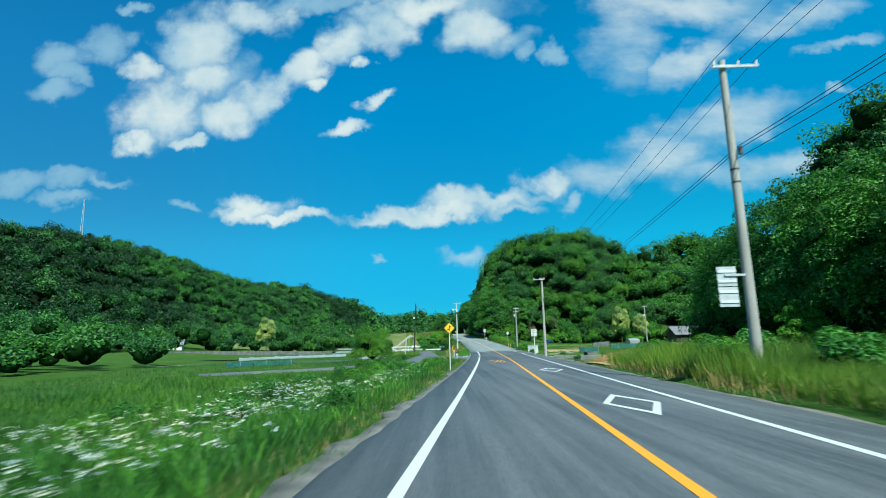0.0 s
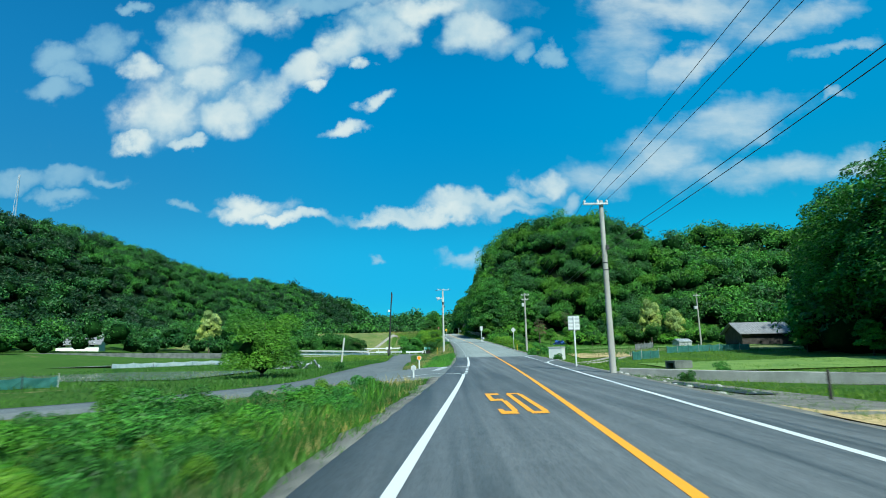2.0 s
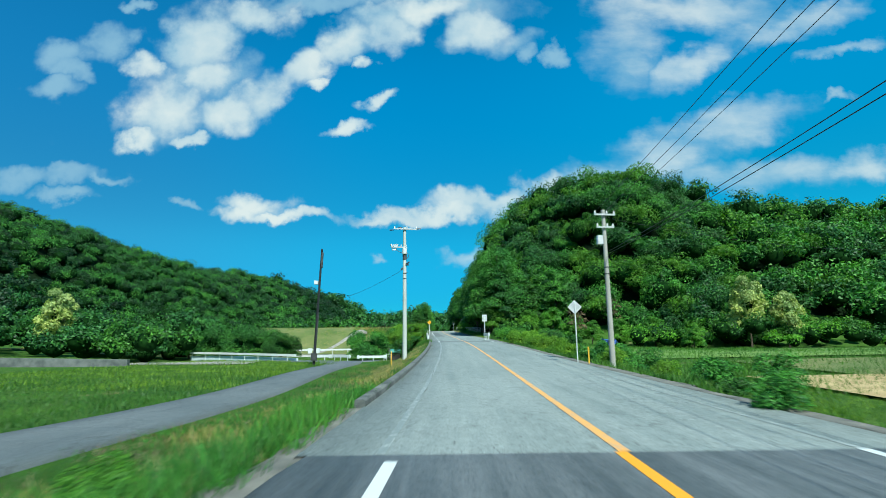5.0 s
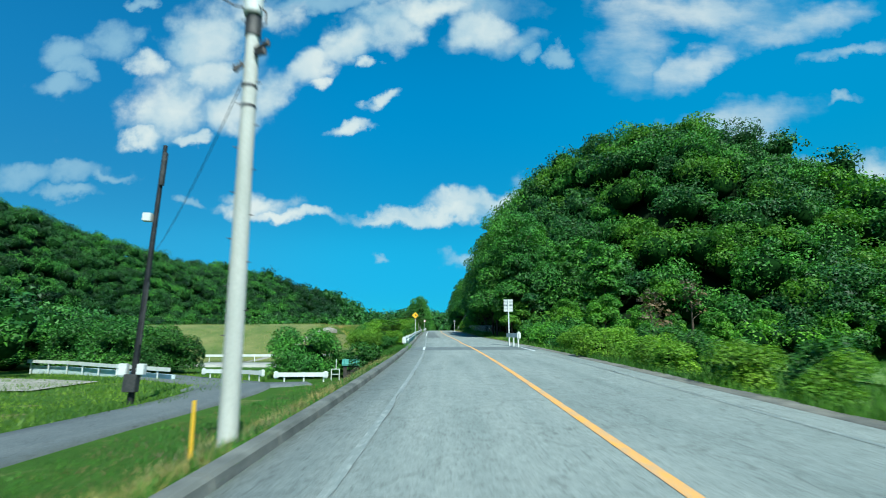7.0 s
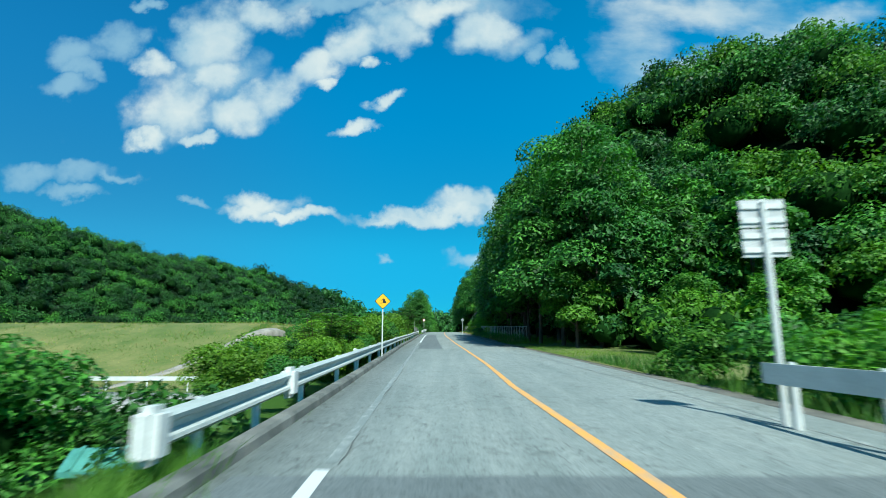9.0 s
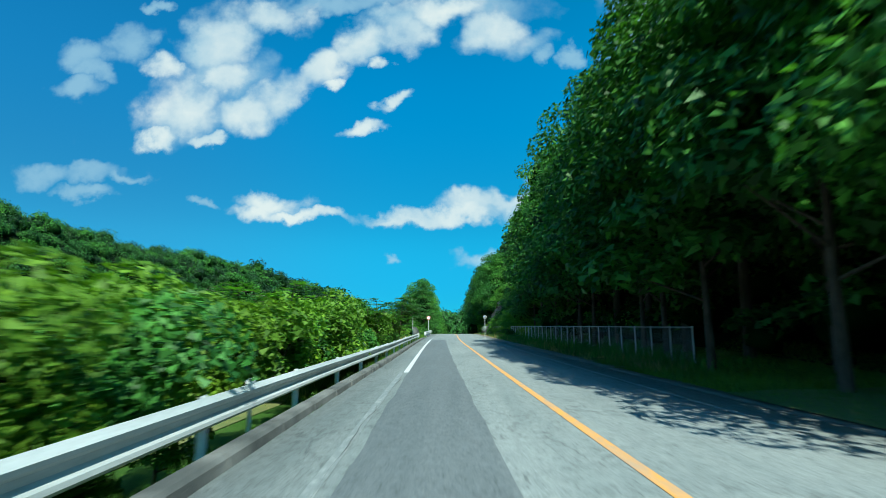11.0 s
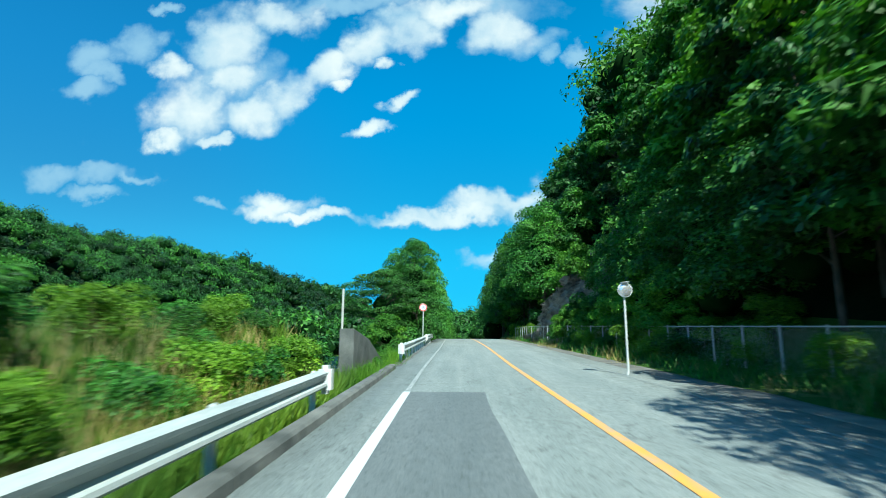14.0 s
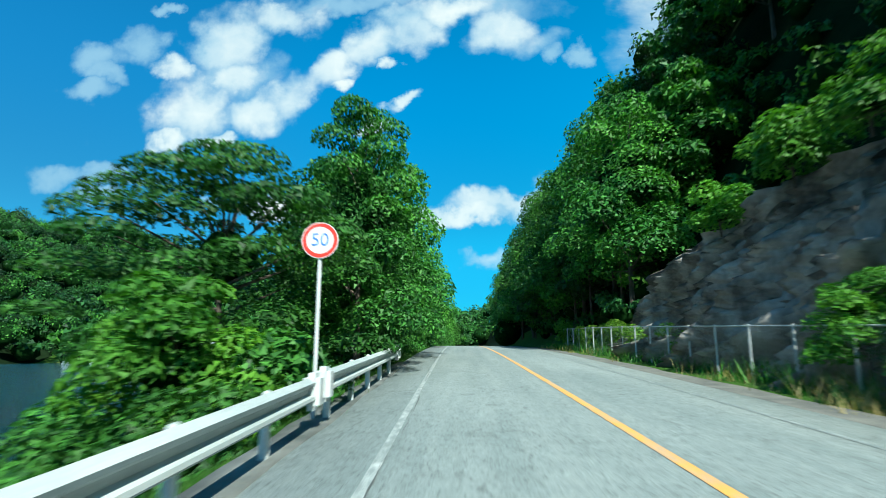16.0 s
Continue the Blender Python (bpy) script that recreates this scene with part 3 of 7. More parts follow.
gx = spread([(-3000, -400, 400), (-400, -190, 30), (-190, -80, 8), (-80, -16, 3), (-16, 26, 0.6), (26, 60, 2.5), (60, 140, 6), (140, 400, 40), (400, 3000, 400)])
gy = spread([(-1500, -100, 300), (-100, -20, 10), (-20, 310, 1.2), (310, 480, 6), (480, 1200, 20), (1200, 3500, 300)])
GX, GY = np.meshgrid(gx, gy)
# keep columns parallel to the road near it
near_road = np.clip(1 - np.abs(GX - 5) / 60, 0, 1)
GX = GX + (road_x(GY) - 6.0) * near_road
GZ = land_z(GX, GY)
n_x, n_y = len(gx), len(gy)
idx = np.arange(n_x * n_y).reshape(n_y, n_x)
quads = np.stack([idx[:-1, :-1], idx[:-1, 1:], idx[1:, 1:], idx[1:, :-1]], -1).reshape(-1, 4)
ground = part("ground", mesh_np("ground", np.stack([GX.ravel(), GY.ravel(), GZ.ravel()], 1), quads, GROUND), GROUND, None, "", True)
# leaf litter under the woods, coloured near black to stand for shade between crowns
ground.data.materials.append(SHADED_FLOOR)
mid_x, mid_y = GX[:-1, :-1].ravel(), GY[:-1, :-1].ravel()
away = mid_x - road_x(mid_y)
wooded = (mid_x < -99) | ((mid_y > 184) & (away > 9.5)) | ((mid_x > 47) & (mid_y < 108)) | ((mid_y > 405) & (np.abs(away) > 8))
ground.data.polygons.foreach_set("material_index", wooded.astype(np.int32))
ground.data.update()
tagged(ground, "green valley floor and hillsides with grass", "ground", kind="structure")


def ribbon(name, y0, y1, o0, o1, lift, material, step=1.0, thick=0.0, wave=0.0, ends=None):
    """A strip that follows the road from y0 to y1 between the offsets o0 and o1 (numbers, or functions of y), lift above it."""
    ys = np.linspace(y0, y1, max(2, int(abs(y1 - y0) / step) + 1))
    a = o0(ys) if callable(o0) else np.full_like(ys, o0)
    b = o1(ys) if callable(o1) else np.full_like(ys, o1)
    if wave:
        a = a + wave * wob(ys * 3, ys, 1.1)
        b = b + wave * wob(ys * 2 + 5, ys, 1.3)
    c, z = road_x(ys), road_z(ys)
    n = len(ys)
    cols = np.linspace(0, 1, 5 if (np.abs(b - a).max() > 1.0) else 2)
    tops = [np.stack([c + a + (b - a) * f, ys, z + lift], 1) for f in cols]
    rings = list(tops)
    if thick:
        low0, low1 = tops[0].copy(), tops[-1].copy()
        low0[:, 2] -= thick
        low1[:, 2] -= thick
        rings = [low0] + rings + [low1]
    v = np.stack(rings, 1)
    m = v.shape[1]
    ix = np.arange(n * m).reshape(n, m)
    f = np.stack([ix[:-1, :-1], ix[:-1, 1:], ix[1:, 1:], ix[1:, :-1]], -1).reshape(-1, 4)
    return part(name, mesh_np(name, v.reshape(-1, 3), f, material), material)


# ---- road and its paint ----
road_new = tagged(ribbon("road_1", -60, 91.0, -4.1, 4.25, 0.0, NEW_ASPHALT, 1.0, 0.3, 0.05), "dark new asphalt two-lane road", "road", kind="structure")
road_old = tagged(ribbon("road_2", 91.0, 460, -4.2, 4.05, 0.0, OLD_ASPHALT, 1.0, 0.3), "pale worn asphalt two-lane road with cracks", "road", kind="structure")
tagged(ribbon("road_patch_band", 150.4, 155.1, -4.0, 3.9, 0.003, PATCH_ASPHALT, 1.0), "darker repaired band across the road", "road patch", kind="structure")
tagged(ribbon("road_patch_lane", 186, 243.3, -2.93, -1.28, 0.003, PATCH_ASPHALT, 1.0, 0.0, 0.03), "darker repaired strip in the left lane", "road patch", kind="structure")


def line(name, y0, y1, o, w, mat_, label, step=1.0, lift=0.005):
    h = w / 2
    if callable(o):
        ob = ribbon(name, y0, y1, lambda y: o(y) - h, lambda y: o(y) + h, lift, mat_, step)
    else:
        ob = ribbon(name, y0, y1, o - h, o + h, lift, mat_, step)
    return tagged(ob, label, "road marking", kind="structure")


def right_o(y):
    return np.interp(y, [-20, 0, 60, 100, 145, 175, 210, 226, 270, 400], [2.68, 2.68, 2.75, 3.1, 3.35, 3.1, 3.15, 3.2, 3.06, 3.0])


def centre_o(y):
    return np.interp(y, [91, 122, 154, 163, 171, 212, 252, 268, 400], [0.0, 0.07, 0.02, -0.13, 0.03, 0.20, 0.20, 0.38, 0.38])


line("edge_line_left", -60, 60.6, -3.03, 0.16, WHITE_PAINT, "fresh white edge line")
line("edge_line_left", 71.6, 90.6, -2.93, 0.16, WHITE_PAINT, "fresh white edge line")
line("edge_line_left", 91.0, 150.2, lambda y: -3.12 + 0 * y, 0.12, WHITE_WORN, "worn white edge line")
line("edge_line_left", 150.6, 155.3, -3.17, 0.15, WHITE_PAINT, "white edge line on repaired asphalt", lift=0.007)
line("edge_line_left", 155.6, 200, -3.14, 0.13, WHITE_WORN, "worn white edge line")
line("edge_line_left", 200, 243.3, -3.0, 0.16, WHITE_PAINT, "fresh white edge line beside the repair", lift=0.007)
line("edge_line_left", 243.5, 440, lambda y: np.interp(y, [252, 268], [-3.0, -2.85]), 0.11, WHITE_FADED, "worn white edge line")
line("centre_line", -60, 91.0, -0.06, 0.16, ORANGE_PAINT, "fresh orange centre line")
line("centre_line", 91.0, 440, centre_o, 0.16, ORANGE_WORN, "worn orange centre line", lift=0.007)
line("edge_line_right", -60, 70.5, right_o, 0.16, WHITE_PAINT, "fresh white edge line")
line("edge_line_right", 84.5, 91.0, right_o, 0.16, WHITE_PAINT, "fresh white edge line")
line("edge_line_right", 91.0, 440, right_o, 0.11, WHITE_WORN, "worn white edge line")
line("edge_line_right", 149, 153.6, right_o, 0.15, WHITE_PAINT, "white edge line", lift=0.007)
for y in (62.4, 64.3, 66.2, 68.1, 69.9):
    line("lane_dash", y, y + 0.9, -2.96, 0.16, WHITE_PAINT, "short white dash across the side road's mouth", 0.3)
for y in (72.2, 75.0, 77.8, 80.6, 83.0):
    line("lane_dash", y, y + 1.2, right_o, 0.15, WHITE_PAINT, "short white dash across a farm track's mouth", 0.3)


def surf_z(x, y):
    """Height of the asphalt; past the road's left edge it falls gently to the side lane."""
    return road_z(y) - 0.35 * sm(0.0, 6.5, road_x(y) - 4.05 - x)


def flat_poly(name, pts, lift, material, label, category="road marking", kind="structure", on_land=False):
    """A flat shape on the road (or land) from its outline in x, y, draped on the slope."""
    bm = bmesh.new()
    vs = [bm.verts.new((x, y, (lz(x, y) if on_land else float(surf_z(x, y))) + lift)) for x, y in pts]
    f = bm.faces.new(vs)
    if f.normal.z < 0:
        f.normal_flip()
    return tagged(part(name, bm, material), label, category, kind=kind)


def stroke(name, pts, w, lift, material, label):
    """A painted line of width w through pts (x, y), mitred."""
    p = np.array(pts, dtype=float)
    d = np.gradient(p, axis=0)
    d /= np.linalg.norm(d, axis=1)[:, None]
    nrm = np.stack([-d[:, 1], d[:, 0]], 1)
    a, b = p + nrm * w / 2, p - nrm * w / 2
    n = len(p)
    v = np.concatenate([np.column_stack([a, surf_z(a[:, 0], a[:, 1]) + lift]), np.column_stack([b, surf_z(b[:, 0], b[:, 1]) + lift])])
    f = np.array([(i + n, i + n + 1, i + 1, i) for i in range(n - 1)])
    return tagged(part(name, mesh_np(name, v, f, material), material), label, "road marking", kind="structure")


# diamonds ahead of a crossing, in the oncoming lane
def diamond(yc, oc):
    hy, hx, w, wy = 2.35, 0.70, 0.17, 0.62
    c = rx(yc) + oc
    lean = (rx(yc + 3) - rx(yc - 3)) / 6
    bm = bmesh.new()
    q = lambda u, v: bm.verts.new((c + u + lean * v, yc + v, rz(yc + v) + 0.007))
    outer = [q(0, -hy), q(hx, 0), q(0, hy), q(-hx, 0)]
    inner = [q(0, -hy + wy), q(hx - w, 0), q(0, hy - wy), q(-hx + w, 0)]
    for i in range(4):
        j = (i + 1) % 4
        bm.faces.new((outer[i], outer[j], inner[j], inner[i]))
    tagged(part("diamond_marking", bm, WHITE_PAINT), "white painted diamond in the oncoming lane", "road marking", kind="structure")


diamond(13.6, 1.30)
diamond(31.1, 1.30)

# side road, its junction and its paint
def lane_strip(name, pts, widths, lift, material, label, category="road"):
    """A lane of varying width along pts (x, y), laid on the land it makes level across."""
    p = np.array(pts, dtype=float)
    t = np.linspace(0, len(p) - 1, (len(p) - 1) * 6 + 1)
    xs, ys, ws = (np.interp(t, range(len(p)), a) for a in (p[:, 0], p[:, 1], widths))
    k = np.ones(7) / 7
    pad = lambda a: np.convolve(np.pad(a, 3, mode="edge"), k, "valid")
    xs, ys, ws = pad(xs), pad(ys), pad(ws)
    d = np.gradient(np.column_stack([xs, ys]), axis=0)
    d /= np.linalg.norm(d, axis=1)[:, None]
    nx_, ny_ = -d[:, 1], d[:, 0]
    rows = []
    for f in np.linspace(-0.5, 0.5, 5):
        x, y = xs + nx_ * ws * f, ys + ny_ * ws * f
        rows.append(np.column_stack([x, y, land_z(x, y) + lift]))
    v = np.stack(rows, 1)
    top = v[:, :, 2].max(1, keepdims=True)
    v[:, :, 2] = 0.35 * v[:, :, 2] + 0.65 * top
    low = v[:, [0, -1]].copy()
    low[:, :, 2] -= 0.6
    v = np.concatenate([low[:, :1], v, low[:, 1:]], 1)
    n, m = v.shape[:2]
    ix = np.arange(n * m).reshape(n, m)
    f = np.stack([ix[:-1, :-1], ix[1:, :-1], ix[1:, 1:], ix[:-1, 1:]], -1).reshape(-1, 4)
    return tagged(part(name, mesh_np(name, v.reshape(-1, 3), f, material), material), label, category, kind="structure")


lane_strip("road_side", [(-22, 46.5), (-14, 50.3), (-8.4, 54.3), (-4.8, 58.4), (-2.4, 63.5), (-2.6, 72), (-2.9, 82), (-3.0, 95), (-3.1, 108), (-4.0, 122), (-4.8, 134), (-5.1, 142), (-5.4, 148), (-6.8, 154), (-11.2, 158.2), (-16.5, 162.5), (-24, 169)],
           [2.4, 2.4, 2.4, 2.6, 4.0, 5.0, 4.2, 3.4, 3.2, 3.1, 3.1, 3.3, 4.0, 4.2, 4.0, 3.8, 3.8], 0.11, LANE_ASPHALT, "narrow cracked grey asphalt lane")
lane_strip("road_spur", [(-10.0, 152.0), (-6.0, 153.0), (-1.8, 154.6)], [5.0, 4.8, 2.8], 0.09, LANE_ASPHALT, "short grey asphalt spur in front of white railings")
ay = np.linspace(60.5, 72.2, 24)
left_end = np.interp(ay, [60.9, 61.6, 63, 70, 71.4, 72.2], [-0.2, -2.6, -3.6, -3.4, -1.6, 0.8])
inner_end = road_x(ay) - 4.05
fan = np.linspace(0, 1, 12)[None, :]
AX = left_end[:, None] * (1 - fan) + inner_end[:, None] * fan
AY = np.repeat(ay[:, None], 12, 1)
AZ = np.maximum(land_z(AX, AY) + 0.07, surf_z(AX, AY)) - 0.004
# a sunk hem along the near side
AX, AY, AZ = np.vstack([AX[:1], AX]), np.vstack([AY[:1] - 0.12, AY]), np.vstack([AZ[:1] - 0.5, AZ])
grid = np.arange(AX.size).reshape(AX.shape)
faces = np.stack([grid[:-1, :-1], grid[:-1, 1:], grid[1:, 1:], grid[1:, :-1]], -1).reshape(-1, 4)
tagged(part("junction_apron", mesh_np("junction_apron", np.stack([AX.ravel(), AY.ravel(), AZ.ravel()], 1), faces, PATCH_ASPHALT), PATCH_ASPHALT), "grey asphalt mouth of a side road", "road", kind="structure")
stroke("give_way_curve", [(rx(60.6) - 3.03, 60.6), (rx(61.6) - 3.05, 61.6), (rx(62.5) - 3.35, 62.5), (2.9, 63.15), (1.9, 62.9), (1.2, 62.1), (0.3, 60.6)], 0.15, 0.008, WHITE_PAINT, "curved white edge line into the side road")
stroke("give_way_curve", [(rx(72.3) - 2.93, 72.3), (rx(71.6) - 2.97, 71.6), (rx(71.1) - 3.2, 71.1), (3.6, 70.75), (2.1, 70.45), (0.6, 70.1)], 0.15, 0.008, WHITE_PAINT, "curved white edge line into the side road")
for k in range(5):
    y = 66.7 + 0.85 * k
    flat_poly("stop_bar", [(2.05 + 0.12 * k, y), (2.5 + 0.12 * k, y - 0.15), (2.62 + 0.12 * k, y + 0.42), (2.17 + 0.12 * k, y + 0.57)], 0.008, WHITE_PAINT, "white block of the side road's give-way bar")
stroke("track_curve", [(rx(70.5) + 2.76, 70.5), (rx(74.5) + 2.9, 74.5), (rx(77.0) + 3.3, 77.0), (rx(79.2) + 4.0, 79.2), (rx(80.4) + 4.7, 80.4)], 0.16, 0.008, WHITE_PAINT, "curved white edge line into a farm track")


# orange speed figures on the asphalt
def figure(bars, x0, y0, sx, sy):
    bm = bmesh.new()
    for a, b, c, d in bars:
        vs = [bm.verts.new((x0 + sx * u, y0 + sy * v, rz(y0 + sy * v) + 0.008)) for u, v in ((a, b), (c, b), (c, d), (a, d))]
        bm.faces.new(vs)
    tagged(part("speed_figure", bm, ORANGE_PAINT), "elongated orange speed figure painted on asphalt", "road marking", kind="structure")


figure([(0.0, 0.90, 1.0, 1.0), (0.0, 0.56, 0.32, 0.90), (0.32, 0.56, 0.88, 0.66), (0.70, 0.10, 1.02, 0.56), (0.0, 0.0, 0.92, 0.10), (0.0, 0.10, 0.28, 0.18)], 3.98, 45.6, 0.42, 5.0)
figure([(0.0, 0.07, 0.30, 0.93), (0.70, 0.07, 1.0, 0.93), (0.08, 0.93, 0.92, 1.0), (0.08, 0.0, 0.92, 0.07)], 4.60, 45.6, 0.46, 5.0)

# cracks that run along the old asphalt
rngc = np.random.default_rng(8)
for y0, y1, off in ((96, 150, -3.02), (155.5, 199, -3.04), (248, 300, -2.95), (165, 205, 3.02), (104, 146, 3.28)):
    ys_ = np.arange(y0, y1, 0.22)
    drift = np.cumsum(rngc.normal(0, 0.012, len(ys_)))
    drift -= np.linspace(0, drift[-1], len(ys_))
    def edge(y, sgn, ys_=ys_, drift=drift, off=off):
        return off + np.interp(y, ys_, drift) + sgn * np.maximum(0.001, 0.003 + 0.005 * np.sin(0.9 * y) + 0.004 * np.sin(2.3 * y))
    tagged(ribbon("road_crack", y0, y1, lambda y: edge(y, -1), lambda y: edge(y, 1), 0.013, CRACK, 0.22), "ragged dark crack along worn asphalt", "road crack", kind="structure")

# kerb along the left, paved margins
KERB_O = -4.28
kerb = thing("kerb", pose(0, 0, 0), "low grey concrete kerb with weeds in its joints", "kerb", kind="structure")
ky = 96.0
while ky < 250:
    y0, y1 = ky, ky + 1.96
    bm = bmesh.new()
    a, b = (rx(y0), rz(y0)), (rx(y1), rz(y1))
    ko = KERB_O + 0.22 * float(sm(188, 214, y0))
    prof = [(-0.13, -0.2), (-0.13, 0.12), (-0.10, 0.15), (0.07, 0.15), (0.11, 0.11), (0.15, -0.2)]
    r0 = [bm.verts.new((a[0] + ko + u, y0, a[1] + w)) for u, w in prof]
    r1 = [bm.verts.new((b[0] + ko + u, y1, b[1] + w)) for u, w in prof]
    for i in range(5):
        bm.faces.new((r0[i], r1[i], r1[i + 1], r0[i + 1]))
    bm.faces.new(r0)
    bm.faces.new(r1[::-1])
    part("kerbstone", bm, KERB_CONCRETE, kerb)
    ky += 2.0
ribbon("gravel_margin", -60, 61.2, -4.50, -4.0, -0.03, MARGIN, 0.8, 0.15, 0.18)
tagged(bpy.data.objects["gravel_margin"], "dusty concrete edge strip beside the asphalt", "road margin", kind="structure")
tagged(ribbon("gravel_margin_far", 203, 312, 4.0, 5.0, -0.02, MARGIN, 0.8, 0.3, 0.10), "dusty gravel and litter strip below a fence", "road margin", kind="structure")
tagged(ribbon("gravel_margin_middle", 100, 203, 4.0, 4.75, -0.03, MARGIN, 0.8, 0.2, 0.10), "dusty strip beside the asphalt", "road margin", kind="structure")
tagged(ribbon("gravel_margin_bank", 72.5, 96, -4.62, -4.02, -0.03, MARGIN, 0.8, 0.15, 0.12), "grey gravel strip between asphalt and grass bank", "road margin", kind="structure")
tagged(ribbon("gravel_margin_right", -60, 100, 4.15, 4.6, -0.03, MARGIN, 0.8, 0.15, 0.12), "grey gravel strip beside the asphalt", "road margin", kind="structure")

tagged(ribbon("kerb_lake", 251, 286, -4.42, -3.90, 0.02, KERB_CONCRETE, 0.8, 0.4, 0.05), "dirty concrete edge strip below a guardrail", "kerb", kind="structure")

# water
def sheet(name, pts, z, material, label, category, kind="structure"):
    bm = bmesh.new()
    f = bm.faces.new([bm.verts.new((x, y, z)) for x, y in pts])
    if f.normal.z < 0:
        f.normal_flip()
    return tagged(part(name, bm, material), label, category, kind=kind)


sheet("water", [(-130, 218), (6, 218), (6, 420), (-130, 420)], LAKE_Z, LAKE, "dark green rippled reservoir water", "lake")

# ---- plants ----
def leaf_quads(rng, centres, normals, size, jitter=0.7, slim=0.62):
    """One pointed leaf at each centre, roughly facing its normal."""
    n = len(centres)
    nn = normals + rng.normal(0, jitter, (n, 3))
    nn /= np.linalg.norm(nn, axis=1)[:, None] + 1e-9
    up = rng.normal(0, 1, (n, 3))
    u = np.cross(nn, up)
    u /= np.linalg.norm(u, axis=1)[:, None] + 1e-9
    w = np.cross(nn, u)
    s = (size * rng.uniform(0.6, 1.35, n))[:, None]
    v = np.stack([centres - u * s * 0.45 - w * s * slim * 0.52, centres + u * s * 0.72, centres - u * s * 0.45 + w * s * slim * 0.52], 1)
    return v.reshape(-1, 3), np.arange(3 * n).reshape(n, 3)


def blob_points(rng, n, lobes, fill=0.25):
    """Points and outward normals on a heap of lobes (x, y, z, radius, flatness)."""
    lobes = np.array(lobes)
    pick = rng.choice(len(lobes), n, p=lobes[:, 3]**2 / (lobes[:, 3]**2).sum())
    d = rng.normal(0, 1, (n, 3))
    d[:, 2] = np.abs(d[:, 2]) * 1.15 - 0.35 * np.linalg.norm(d, axis=1) * rng.random(n)
    d /= np.linalg.norm(d, axis=1)[:, None]
    r = lobes[pick, 3] * (1 - fill * rng.random(n)**2)
    p = lobes[pick, :3] + d * r[:, None] * np.column_stack([np.ones(n), np.ones(n), lobes[pick, 4]])
    return p, d


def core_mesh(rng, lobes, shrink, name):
    """One dented near-black heart within the lobes, standing in for inner shade."""
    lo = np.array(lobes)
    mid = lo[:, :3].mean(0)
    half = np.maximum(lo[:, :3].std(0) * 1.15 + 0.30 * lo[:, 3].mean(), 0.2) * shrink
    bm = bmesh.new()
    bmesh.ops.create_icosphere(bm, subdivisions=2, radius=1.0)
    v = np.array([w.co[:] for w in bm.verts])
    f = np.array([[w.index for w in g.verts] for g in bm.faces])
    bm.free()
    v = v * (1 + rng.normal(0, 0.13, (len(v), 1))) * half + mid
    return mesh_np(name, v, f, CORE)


def crown_lobes(rng, height, radius, base, count):
    """Lobes of a broad crown from base to height, widest below the middle."""
    out = []
    for k in range(count):
        f = (k + 0.5) / count
        z = base + (height - base) * (0.12 + 0.80 * f)
        rr = radius * math.sqrt(max(0.06, 1 - (1.25 * f - 0.25)**2)) * 0.62
        a = 2.4 * k + rng.uniform(-0.5, 0.5)
        lr = radius * rng.uniform(0.34, 0.52) * (1.05 - 0.35 * f)
        out.append((math.cos(a) * rr, math.sin(a) * rr, z, lr, rng.uniform(0.62, 0.85)))
    out.append((0, 0, base + (height - base) * 0.5, radius * 0.55, 1.0))
    return out


def trunk_mesh(rng, height, girth, lobes):
    """A tapered, slightly bent trunk with limbs that reach into the lobes."""
    bm = bmesh.new()
    bend = rng.uniform(-0.4, 0.4, 2)
    pts = [Vector((bend[0] * f * f, bend[1] * f * f, height * 0.72 * f)) for f in (0, 0.3, 0.6, 1.0)]
    for k in range(3):
        rod(bm, pts[k], pts[k + 1], girth * (1 - 0.26 * k), girth * (1 - 0.26 * (k + 1)), 8)
    for x, y, z, r, f in lobes[::2]:
        h = max(height * 0.22, z - r * 0.9)
        foot = Vector((bend[0] * 0.3, bend[1] * 0.3, min(h, height * 0.62)))
        rod(bm, foot, Vector((x, y, z)) * 0.9 + Vector((0, 0, z * 0.1)), girth * 0.34, girth * 0.10, 6)
    return bm




